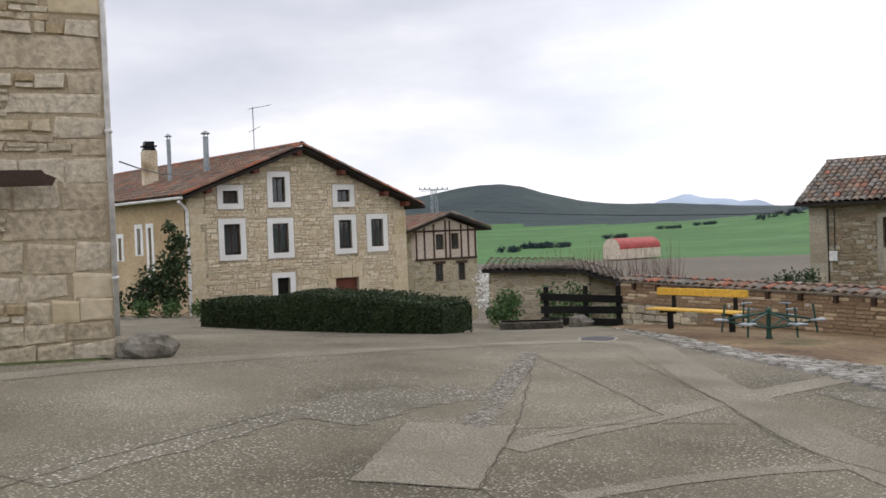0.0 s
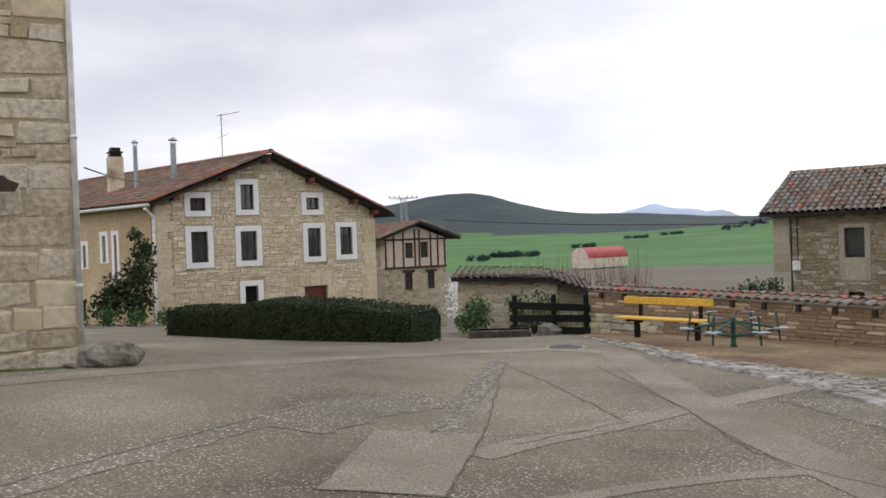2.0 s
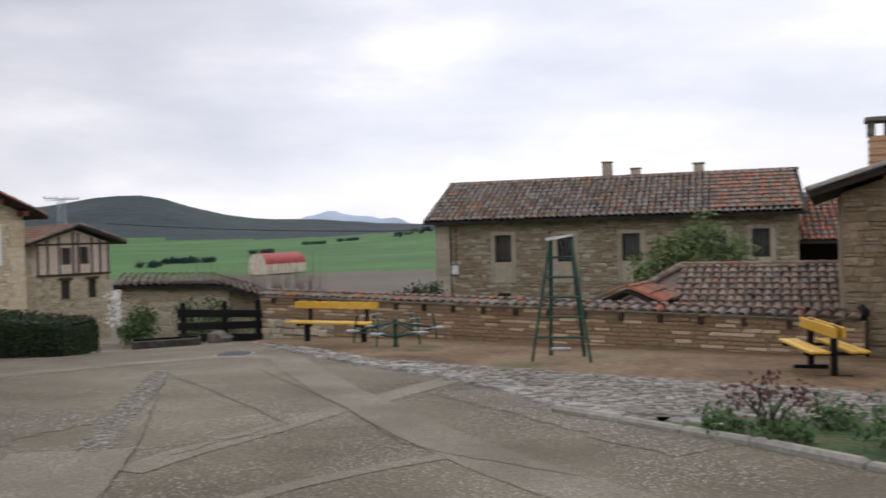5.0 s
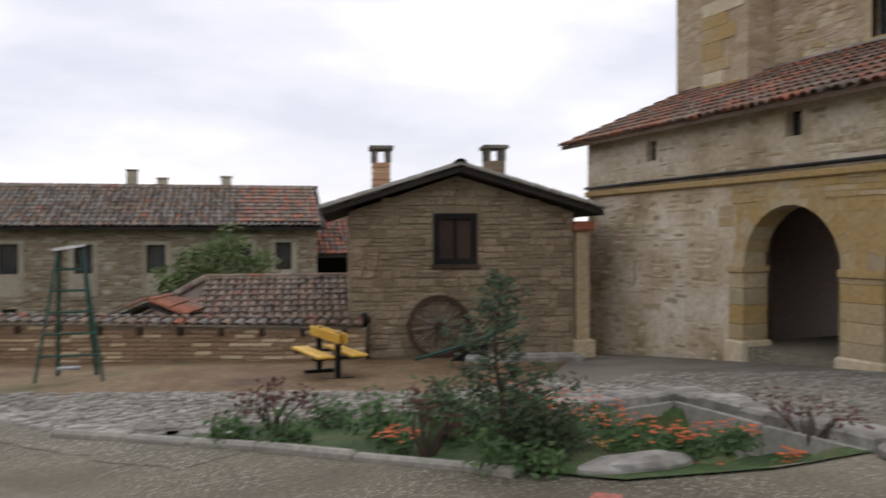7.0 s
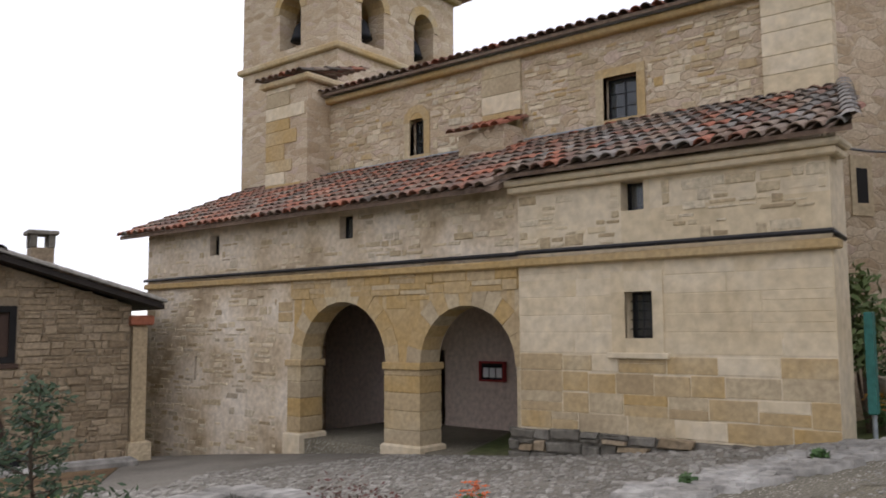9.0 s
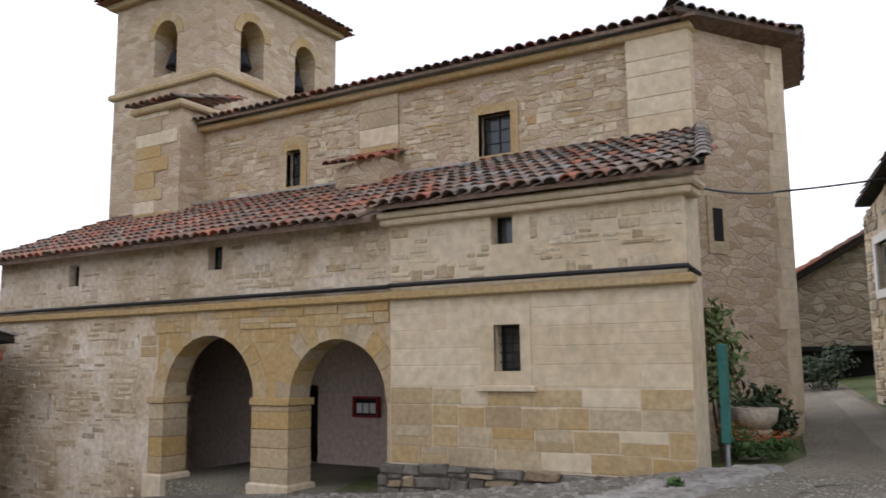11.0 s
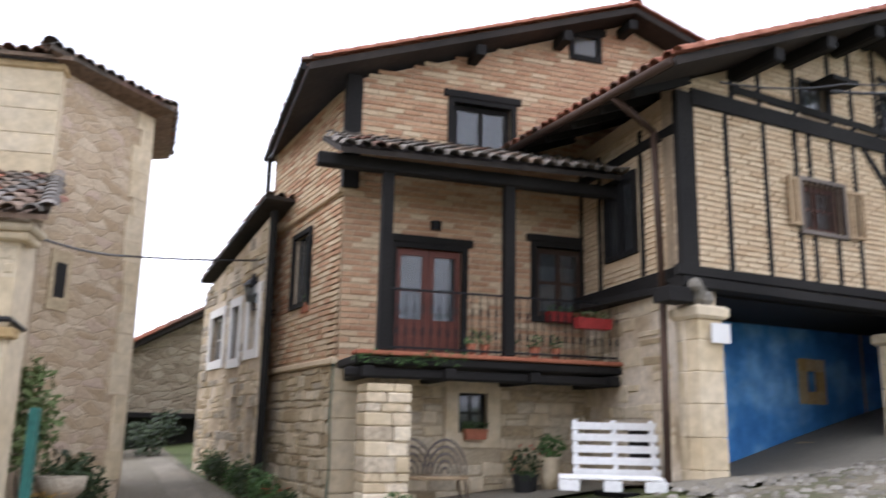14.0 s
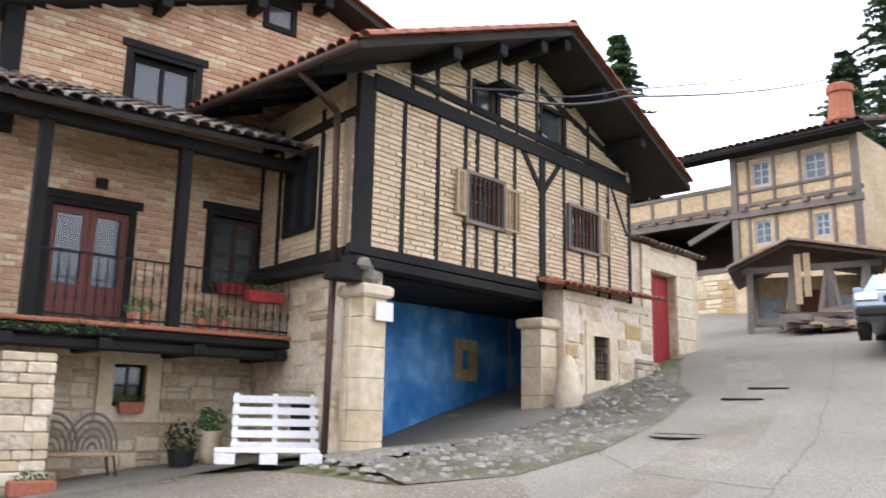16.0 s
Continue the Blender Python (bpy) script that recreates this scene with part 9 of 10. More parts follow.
def double_bench():
    x, y = 3.75, 13.3
    t = thing("double_bench", "yellow double-sided bench on dark metal legs", "bench", (x, y, ground_z(x, y)), -86)
    for s in (-1, 1):
        for k in range(2):
            part("seat_slat", Build().slab(-0.75, 0.75, s * (0.2 + k * 0.15) - 0.065, s * (0.2 + k * 0.15) + 0.065, 0.38, 0.42, 0.01), "paint_yellow", t, absolute=False)
    part("back_slat", Build().slab(-0.75, 0.75, -0.08, -0.04, 0.6, 0.76, 0.01), "paint_yellow", t, absolute=False)
    part("back_slat", Build().slab(-0.75, 0.75, 0.04, 0.08, 0.6, 0.76, 0.01), "paint_yellow", t, absolute=False)
    for u in (-0.5, 0.5):
        b = Build().slab(u - 0.04, u + 0.04, -0.04, 0.04, -0.1, 0.76, 0.01).slab(u - 0.04, u + 0.04, -0.42, 0.42, 0.33, 0.38, 0.01).slab(u - 0.05, u + 0.05, -0.25, 0.25, -0.05, 0.04, 0.01)
        part("leg", b, "iron", t, absolute=False)


double_bench()


def spinner():
    x, y = -3.6, 16.6
    t = thing("play_roundabout", "dark green metal playground roundabout with small seats", "roundabout", (x, y, ground_z(x, y)))
    part("hub", Build().lathe((0, 0, 0), [(0.09, -0.05), (0.05, 0.06), (0.045, 0.5), (0.06, 0.52), (0.06, 0.56), (0.02, 0.6)], 12), "paint_green", t, smooth=True, absolute=False)
    for k in range(6):
        a = k * math.pi / 3 + 0.3
        c, s = math.cos(a), math.sin(a)
        b = Build().rod((0, 0, 0.5), (0.85 * c, 0.85 * s, 0.36), 0.022, n=6).rod((0, 0, 0.2), (0.8 * c, 0.8 * s, 0.34), 0.02, n=6)
        b.rod((0.85 * c, 0.85 * s, 0.12), (0.78 * c, 0.78 * s, 0.66), 0.022, n=6)
        arm = part("arm", b, "paint_green", t, absolute=False)
        b = Build().slab(-0.13, 0.13, -0.12, 0.12, 0.34, 0.38, 0.01)
        b.v = [(0.86 * c + px * c - py * s, 0.86 * s + px * s + py * c, pz) for px, py, pz in b.v]
        part("seat", b, "zinc", arm, absolute=False)
        b = Build().rod((0.7 * c - 0.12 * s, 0.7 * s + 0.12 * c, 0.62), (0.7 * c + 0.12 * s, 0.7 * s - 0.12 * c, 0.62), 0.018, n=6)
        part("handle", b, "zinc", arm, absolute=False)


spinner()


def climbing_frame():
    x, y = -0.15, 14.3
    z = ground_z(x, y)
    t = thing("play_slide", "narrow green metal playground slide frame with a white top", "slide", (x, y, z), -4)
    for u in (-0.5, 0.5):
        part("leg", Build().rod((u, -0.25, -0.05), (u * 0.35, 0.1, 2.08), 0.024, n=8), "paint_green", t, absolute=False)
        part("leg", Build().rod((u * 0.6, 0.9, -0.05), (u * 0.35, 0.15, 2.05), 0.035, n=8), "paint_green", t, absolute=False)
    for k in range(5):
        f = 0.2 + k * 0.16
        w = 0.5 + (0.175 - 0.5) * f
        part("rung", Build().rod((-w, -0.25 + 0.35 * f, 2.1 * f), (w, -0.25 + 0.35 * f, 2.1 * f), 0.02, n=6), "paint_green", t, absolute=False)
    part("top_plate", Build().prism([(-0.24, 2.05), (0.2, 2.12), (0.2, 2.16), (-0.24, 2.1)], -0.05, 0.3), "white_metal", t, absolute=False)
    part("step", Build().slab(-0.16, 0.16, -0.35, -0.2, 0.22, 0.26), "zinc", t, absolute=False)


climbing_frame()


def cart_wheel():
    p = local(SH_AT, SH_TURN, 2.1, -0.14)
    t = thing("cart_wheel", "old spoked wooden cart wheel leaning on the stone wall", "wheel", (*p, -0.74), SH_TURN)
    rim, n, r = Build(), 28, 0.66
    for k in range(n):
        a, b = 2 * math.pi * k / n, 2 * math.pi * (k + 1) / n
        pts = []
        for v in (-0.05, 0.05):
            for rr, q in ((r - 0.09, a), (r, a), (r, b), (r - 0.09, b)):
                pts.append((rr * math.cos(q), v, r + rr * math.sin(q)))
        rim.add(pts, [(0, 1, 2, 3), (7, 6, 5, 4), (1, 5, 6, 2), (0, 3, 7, 4)])
    part("rim", rim, "timber_brown", t, absolute=False)
    for k in range(12):
        a = math.pi * k / 6 + 0.1
        part("spoke", Build().rod((0.1 * math.cos(a), 0, r + 0.1 * math.sin(a)), ((r - 0.08) * math.cos(a), 0, r + (r - 0.08) * math.sin(a)), 0.028, 0.024, 6), "timber_grey", t, absolute=False)
    part("hub", Build().rod((0, -0.16, r), (0, 0.1, r), 0.11, 0.12, 12), "timber_brown", t, absolute=False)
    p = local(SH_AT, SH_TURN, 2.5, -1.0)
    g = thing("old_plough", "old green iron plough lying by the wheel", "plough", (*p, ground_z(*p)), SH_TURN)
    part("beam", Build().rod((-1.0, -0.2, 0.08), (0.6, 0.2, 0.45), 0.035, n=6), "paint_green", g, absolute=False)
    part("handle", Build().rod((0.3, 0.1, 0.4), (1.1, 0.35, 0.75), 0.025, n=6), "paint_green", g, absolute=False)
    part("handle", Build().rod((0.3, 0.1, 0.4), (1.1, 0.05, 0.72), 0.025, n=6), "paint_green", g, absolute=False)
    part("share", Build().prism([(-0.3, 0.0), (0.35, 0.02), (0.5, 0.35), (0.1, 0.25)], -0.06, 0.02), "iron", g, absolute=False)
    p = local(SH_AT, SH_TURN, 0.55, -0.25)
    s = thing("iron_bollard", "dark iron bollard against the wall end", "bollard", (*p, ground_z(*p)), 0)
    part("shaft", Build().lathe((0, 0, 0), [(0.1, -0.1), (0.09, 0.7), (0.13, 0.75), (0.12, 0.85), (0.03, 0.95)], 10), "iron", s, absolute=False)
    p = local(SH_AT, SH_TURN, 3.9, -1.2)
    s = thing("stone_slab", "flat pale stone slab before the small house", "stone", (*p, ground_z(*p)), SH_TURN)
    part("slab", Build().slab(-1.4, 0.9, -0.25, 0.25, -0.1, 0.14, 0.04), "rock", s, absolute=False)


cart_wheel()


# ---- tile roofs behind the garden wall ----
def low_roofs():
    t = thing("garden_shed", "low shed with a brown tile hip roof behind the wall", "shed", (4.4, 23.2, -1.6), -12)
    part("wall", Build().box(-2.6, 3.4, -1.4, 2.2, -2.4, -0.35), "rubble_dark", t)
    q = [(-3.3, -1.9, -0.35), (3.9, -1.9, -0.35), (3.9, 2.4, -0.1), (-3.3, 2.4, -0.1), (-1.7, 1.2, 0.6), (3.9, 1.2, 0.6)]
    part("roof_deck", Build().add(q, [(0, 1, 5, 4), (0, 4, 3), (3, 4, 5, 2), (1, 2, 5)]), "tile_old", t)
    roof_tiles(t, "roof_tiles", (-1.7, -1.9, -0.33), (1, 0, 0), (0, 3.1, 0.95), 5.6, 3.2, ["tile_old"], seed=101)
    ridge_tiles(t, (-3.3, -1.9, -0.3), (-1.7, 1.2, 0.66), "tile_old", 0.12)
    ridge_tiles(t, (-1.7, 1.2, 0.66), (3.9, 1.2, 0.66), "tile_old", 0.12)
    t = thing("gate_roof", "small gabled tile roof over a garden gate", "roof", (1.3, 20.6, -1.2), -20)
    gable_roof(t, -0.8, -0.05, 0, 0.3, 0.8, -0.05, -0.3, 1.6, 0.08)
    roof_tiles(t, "roof_tiles", (0.85, -0.3, -0.03), (0, 1, 0), (-0.85, 0, 0.36), 1.9, 0.92, ["tile_bright", "tile_red"], seed=103)
    ridge_tiles(t, (-0.85, -0.3, 0.0), (0, -0.3, 0.36), "tile_old", 0.09)
    part("post", Build().slab(-0.7, -0.58, 0, 0.12, -1.4, 0.0), "timber_brown", t)
    part("post", Build().slab(0.58, 0.7, 0, 0.12, -1.4, 0.0), "timber_brown", t)


low_roofs()


# ---- things round the church ----
def church_things():
    p = local(CH_AT, CH_TURN, 7.0, 3.14)
    t = thing("notice_board", "dark red framed notice board with pale papers", "notice board", (*p, 0.74), CH_TURN)
    part("frame", Build().panel(0, 0.62, 0, 0.4, -0.05, 0.04, [(0.04, 0.58, 0.04, 0.36)]), "paint_red", t, absolute=False)
    part("backing", Build().box(0.03, 0.59, 0.0, 0.03, 0.03, 0.37), "timber_black", t, absolute=False)
    for k in range(3):
        part("paper", Build().box(0.08 + k * 0.16, 0.21 + k * 0.16, -0.012, -0.004, 0.08, 0.27), "sign_panel", t, absolute=False)
    x, y = 11.75, 2.25
    t = thing("teal_post", "teal painted metal post at the church corner", "post", (x, y, ground_z(x, y)))
    part("shaft", Build().slab(-0.07, 0.07, -0.05, 0.05, 0.25, 1.5, 0.015), "paint_teal", t, absolute=False)
    part("foot", Build().rod((0, 0, -0.1), (0, 0, 0.3), 0.03, n=8), "zinc", t, absolute=False)
    x, y = 13.0, 2.15
    t = thing("stone_planter", "grey stone planter basin on a block", "planter", (x, y, ground_z(x, y)))
    part("basin", Build().lathe((0, 0, 0.35), [(0.18, 0), (0.3, 0.12), (0.33, 0.3), (0.28, 0.3)], 14), "stone_grey", t, smooth=True, absolute=False)
    part("block", Build().slab(-0.2, 0.2, -0.2, 0.2, -0.1, 0.36, 0.03), "stone_grey", t, absolute=False)


church_things()


def cable_run(name, label, pts, r=0.014, sag=0.0):
    """One unbroken tube through the points, hanging between them."""
    line = [Vector(pts[0])]
    for p, q in zip(pts, pts[1:]):
        p, q = Vector(p), Vector(q)
        n = 12 if sag else 1
        line += [p + (q - p) * (k / n) - Vector((0, 0, sag * 4 * k / n * (1 - k / n))) for k in range(1, n + 1)]
    b = Build()
    for k, c in enumerate(line):
        d = (line[min(k + 1, len(line) - 1)] - line[max(k - 1, 0)]).normalized()
        side = d.cross(Vector((0, 0, 1))).normalized()
        up = side.cross(d)
        b.v += [tuple(c + (side * math.cos(a * 1.2566) + up * math.sin(a * 1.2566)) * r) for a in range(5)]
    for k in range(len(line) - 1):
        b.f += [(k * 5 + a, k * 5 + (a + 1) % 5, k * 5 + 5 + (a + 1) % 5, k * 5 + 5 + a) for a in range(5)]
    return solo(name, b, "cable", label, "cable")



cable_run("facade_cable", "black cable clipped along the church string course", [(10.82, 16.9, 2.9), (10.82, 6.8, 2.9), (10.7, 6.75, 2.9), (10.7, 2.35, 2.9), (10.85, 2.36, 2.88), (11.4, 2.4, 2.86)], 0.035)
cable_run("overhead_cable", "black overhead cable from the church to the houses", [(11.2, 2.35, 3.95), (15.0, 2.0, 4.5), (17.4, -0.9, 5.1)], 0.018, 0.05)
cable_run("overhead_cable", "thin overhead cable crossing the street", [(10.3, -8.0, 6.6), (10.6, -10.6, 7.3), (14.6, -24.0, 12.68)], 0.014, 0.12)
cable_run("overhead_cable", "twisted black overhead cable crossing the street", [(10.2, -7.7, 6.42), (10.5, -10.6, 7.15), (15.06, -24.0, 12.27)], 0.022, 0.15)
cable_run("overhead_cable", "thin black cable hanging before the timber gable", [(10.3, -8.0, 6.6), (10.45, -6.2, 6.5)], 0.015, 0.08)
cable_run("overhead_cable", "black cable strung between the buildings", [(-11.0, 7.9, 2.98), (-27.0, 23.4, 4.95)], 0.013, 0.35)
cable_run("overhead_cable", "distant cable strung across the valley", [(-21.0, 34.5, 2.6), (-6.5, 36.8, 1.9)], 0.02, 0.15)


def wall_lamp():
    p = local(BH_AT, BH_TURN, -1.0, 3.35)
    t = thing("street_lamp", "black lantern on a wrought-iron wall bracket", "lamp", (*p, 3.95), BH_TURN)
    part("bracket", Build().rod((0, 0, 0), (1.0, 0, 0), 0.02, n=6).rod((0.25, 0, 0), (1.0, 0, -0.35), 0.015, n=6).rod((0, 0, 0), (0, 0, 0.12), 0.02, n=6), "iron", t, absolute=False)
    part("lantern", Build().lathe((0, 0, 0.12), [(0.07, 0), (0.1, 0.02), (0.16, 0.32)], 6), "glass", t, absolute=False)
    cage = Build()
    for k in range(6):
        a = k * math.pi / 3
        cage.rod((0.1 * math.cos(a), 0.1 * math.sin(a), 0.13), (0.165 * math.cos(a), 0.165 * math.sin(a), 0.45), 0.01, n=4)
    cage.lathe((0, 0, 0.44), [(0.2, 0), (0.14, 0.08), (0.06, 0.14), (0.02, 0.24)], 6)
    part("cage", cage, "iron", t, absolute=False)

    q = local(BH_AT, BH_TURN, -0.08, 3.3)
    d = thing("downpipe", "dark metal downpipe at the brick house corner", "downpipe", (*q, ground_z(*q)), BH_TURN)
    part("pipe", Build().rod((0, 0, -0.05), (0, 0, 6.2), 0.05, n=10), "iron", d, absolute=False)
    for z in (0.8, 2.6, 4.4):
        part("clip", Build().lathe((0, 0, z), [(0.06, 0), (0.06, 0.05)], 10), "zinc", d, absolute=False)


wall_lamp()


# ---- things at the brick house ----
def house_things():
    for u, v, z, w, mat in ((2.35, -1.1, 2.87, 0.16, "petal_red"), (2.75, -1.1, 2.87, 0.14, "petal_red"), (1.95, -1.1, 2.87, 0.13, None), (3.1, -1.1, 2.87, 0.12, None), (1.75, -1.1, 2.87, 0.12, None)):
        p = local(BH_AT, BH_TURN, u, v)
        t = thing("flower_pot", "terracotta flower pot on the balcony", "flower pot", (*p, z), BH_TURN, group="pots on the balcony")
        part("pot", Build().lathe((0, 0, 0), [(w * 0.45, 0), (w * 0.6, 0.15), (w * 0.68, 0.17), (w * 0.6, 0.17)], 10), "terracotta", t, absolute=False)
        b = Build()
        leaves(b, (0, 0, 0.26), 0.13, 60, 0.035, random.Random(int(u * 100)))
        part("plant", b, "leaf_green", t, absolute=False, kind="stuff")
    for u, v, z, ln, on in ((3.35, -1.24, 3.35, 0.6, 1), (3.4, -0.16, 3.58, 0.75, 1), (2.0, -0.1, 1.68, 0.38, 0)):
        p = local(BH_AT, BH_TURN, u, v)
        t = thing("window_box", "red plastic window box with plants", "window box", (*p, z), BH_TURN)
        part("box", Build().prism([(0, 0.16), (0.03, 0), (ln - 0.03, 0), (ln, 0.16)][::-1], -0.09, 0.09), "paint_red" if on else "terracotta", t, absolute=False)
        b = Build()
        for k in range(4):
            leaves(b, (ln * (k + 0.5) / 4, 0, 0.2), 0.09, 30, 0.03, random.Random(k + int(u * 10)))
        part("plant", b, "leaf_green", t, absolute=False, kind="stuff")
    p = local(BH_AT, BH_TURN, -0.2, 1.8)
    t = thing("window_box", "terracotta window box with trailing plants", "window box", (*p, 3.7), BH_TURN)
    part("box", Build().slab(-0.12, 0.12, -0.4, 0.4, 0, 0.18, 0.02), "terracotta", t, absolute=False)
    b = Build()
    for k in range(3):
        leaves(b, (0, -0.3 + k * 0.3, 0.2), 0.16, 60, 0.04, random.Random(k + 70))
    part("plant", b, "leaf_green", t, absolute=False, kind="stuff")
    # ivy along the balcony edge and green hose at the corner
    b = Build()
    rng = random.Random(77)
    for k in range(16):
        leaves(b, (0.05 + k * 0.1, -1.28 + rng.uniform(-.05, .05), 2.8 + rng.uniform(-.08, .04)), 0.09, 26, 0.03, rng)
    t = thing("creeper", "green creeper along the balcony edge", "plant", (*BH_AT[:2], 0.5), BH_TURN)
    part("foliage", b, "leaf_green", t, kind="stuff")
    hose = Build()
    pts = [(-0.08, -0.12, 2.75), (-0.1, -0.14, 2.0), (-0.07, -0.13, 1.3), (-0.1, -0.15, 0.75)]
    for a, e in zip(pts, pts[1:]):
        hose.rod(a, e, 0.014, n=6)
    part("stem", hose, "paint_green", t, "green hose on the corner")
    part("vent", Build().lathe((1.5, -0.05, 4.95), [(0.09, 0), (0.1, 0.14), (0.04, 0.16)], 8), "iron", t)
    # pallets: a seat of white pallets
    p = (11.5, -5.02)
    zz = ground_z(*p)
    t = thing("pallet_bench", "white-painted bench knocked together from pallets", "pallet bench", (*p, zz), -108)
    for k in range(5):
        part("back_slat", Build().add([(x, -0.02 + v + 0.5 * (0.16 + k * 0.155), z) for x in (-0.55, 0.62) for v in (0.2, 0.23) for z in (0.16 + k * 0.155, 0.26 + k * 0.155)], [(0, 1, 3, 2), (4, 6, 7, 5), (0, 4, 5, 1), (2, 3, 7, 6), (1, 5, 7, 3), (0, 2, 6, 4)]), "wood_white", t, absolute=False)
    for u in (-0.5, 0.03, 0.55):
        part("back_rail", Build().beam((u, 0.29, 0.1), (u, 0.69, 0.9), 0.07, 0.06), "wood_white", t, absolute=False)
    for k in range(5):
        part("seat_slat", Build().slab(-0.75, 0.55, -0.62 + k * 0.17, -0.51 + k * 0.17, 0.16, 0.19, 0.005), "wood_white", t, absolute=False)
    for k in range(3):
        part("seat_bearer", Build().slab(-0.75 + k * 0.6, -0.62 + k * 0.6, -0.62, 0.18, 0.02, 0.15, 0.01), "wood_white", t, absolute=False)
    for u in (-0.72, -0.2, 0.3):
        part("seat_skirt", Build().slab(u, u + 0.22, -0.64, -0.625, 0.02, 0.15, 0.004), "wood_white", t, absolute=False)
    # pots beside it
    p = local(BH_AT, BH_TURN, 3.15, -0.75)
    t = thing("stone_urn", "pale stone urn with a leafy plant", "urn", (*p, ground_z(*p)))
    part("body", Build().lathe((0, 0, 0), [(0.13, 0), (0.15, 0.2), (0.16, 0.42), (0.18, 0.46)], 12), "stone_pale", t, smooth=True, absolute=False)
    b = Build()
    leaves(b, (0, 0, 0.6), 0.22, 160, 0.05, random.Random(5))
    part("plant", b, "leaf_green", t, absolute=False, kind="stuff")
    p = local(BH_AT, BH_TURN, 2.75, -0.75)
    t = thing("flower_tub", "dark tub of geraniums beside the urn", "flower pot", (*p, ground_z(*p)))
    part("tub", Build().lathe((0, 0, 0), [(0.16, 0), (0.2, 0.25)], 10), "rubber", t, absolute=False)
    b = Build()
    leaves(b, (0, 0, 0.38), 0.26, 200, 0.045, random.Random(6))
    part("plant", b, "leaf_dark", t, absolute=False, kind="stuff")
    b = Build()
    leaves(b, (0, 0, 0.42), 0.26, 14, 0.03, random.Random(7), shell=0.9)
    part("petals", b, "petal_red", t, absolute=False, kind="stuff")
    # wicker garden chair seat
    p = local(BH_AT, BH_TURN, 1.35, -0.65)
    t = thing("cane_settee", "bent cane settee against the stone wall", "settee", (*p, ground_z(*p)), BH_TURN)
    seat = Build()
    for k in range(16):
        a, e = math.pi * k / 16, math.pi * (k + 1) / 16
        seat.rod((0.55 * math.cos(a), 0.15 - 0.32 * math.sin(a), 0.36), (0.55 * math.cos(e), 0.15 - 0.32 * math.sin(e), 0.36), 0.03, n=6)
    seat.slab(-0.5, 0.5, -0.1, 0.2, 0.33, 0.37, 0.01)
    part("seat", seat, "wood_tan", t, absolute=False)
    for s in (-1, 1):
        for r in (0.34, 0.27, 0.2, 0.13, 0.06):
            hoop = Build()
            for k in range(13):
                a = math.pi * k / 12
                d = Vector((math.cos(a), 0, 1.45 * math.sin(a)))
                c = Vector((s * 0.27, 0.27, 0.4)) + d * r
                hoop.v += [tuple(c + d * 0.016 * math.cos(j * 1.2566) + Vector((0, 0.016 * math.sin(j * 1.2566), 0))) for j in range(5)]
            hoop.f = [(k * 5 + j, k * 5 + (j + 1) % 5, k * 5 + 5 + (j + 1) % 5, k * 5 + 5 + j) for k in range(12) for j in range(5)]
            part("back_hoop", hoop, "timber_grey", t, absolute=False)
    for u in (-0.45, 0.45):
        for v in (-0.1, 0.2):
            part("leg", Build().rod((u, v, 0.34), (u * 1.15, v * 1.1, -0.02), 0.018, n=6), "timber_brown", t, absolute=False)
    p = local(BH_AT, BH_TURN, 0.62, -1.45)
    t = thing("terracotta_trough", "small terracotta trough with flowers at the pier", "planter", (*p, ground_z(*p)), BH_TURN)
    part("trough", Build().slab(-0.26, 0.26, -0.1, 0.1, -0.02, 0.17, 0.02), "terracotta", t, absolute=False)
    b = Build()
    leaves(b, (0, 0, 0.2), 0.14, 80, 0.035, random.Random(9), (1.6, 0.7, 0.6))
    part("plant", b, "leaf_green", t, absolute=False, kind="stuff")
    # small carved stone on the pillar, bollard stone
    p = local(G_AT, G_TURN, 0.12, -0.05)
    t = thing("carved_stone", "weathered carved stone figure on the pillar cap", "carving", (*p, 3.5), G_TURN)
    b = Build().ball((0, 0, 0.16), 0.17, 10, 6, (1, 0.8, 1.0))
    b.ball((-0.1, -0.1, 0.26), 0.1, 8, 5).ball((0.12, -0.06, 0.1), 0.11, 8, 5)
    part("stone", b, "stone_dark", t, absolute=False)
    p = local(G_AT, G_TURN, 4.35, -0.55)
    t = thing("guard_stone", "tapered pale guard stone at the pillar foot", "stone", (*p, ground_z(*p)), G_TURN)
    part("stone", Build().lathe((0, 0, 0), [(0.26, -0.2), (0.24, 0.25), (0.18, 0.6), (0.08, 0.8), (0.02, 0.84)], 10), "stone_pale", t, smooth=True, absolute=False)
    part("porch_tile", Build().slab(-0.2, 0.55, -0.1, 0.3, -0.5, -0.45), "stone_pale", t, absolute=False)
    t = thing("corner_roof", "small tiled canopy at the house corner", "canopy", (*local(G_AT, G_TURN, -0.4, -0.1), 3.72), G_TURN)
    roof_tiles(t, "roof_tiles", (-0.05, -0.12, 0.02), (1, 0, 0), (0, 0.5, 0.2), 0.5, 0.5, ["tile_red", "tile_bright"], seed=111)
    part("bracket", Build().slab(0, 0.4, -0.05, 0.3, -0.2, 0.0), "timber_black", t, absolute=False)


house_things()


def manhole(x, y, r, label):
    z = ground_z(x, y) + 0.01
    t = thing("manhole_cover", label, "manhole cover", (x, y, z))
    part("cover", Build().lathe((0, 0, 0), [(r * 0.9, -0.02), (r * 0.9, 0.012)], 24), "iron", t, absolute=False)
    part("ring", Build().lathe((0, 0, 0), [(r * 1.05, -0.03), (r * 1.05, 0.006)], 24), "kerb", t, absolute=False)


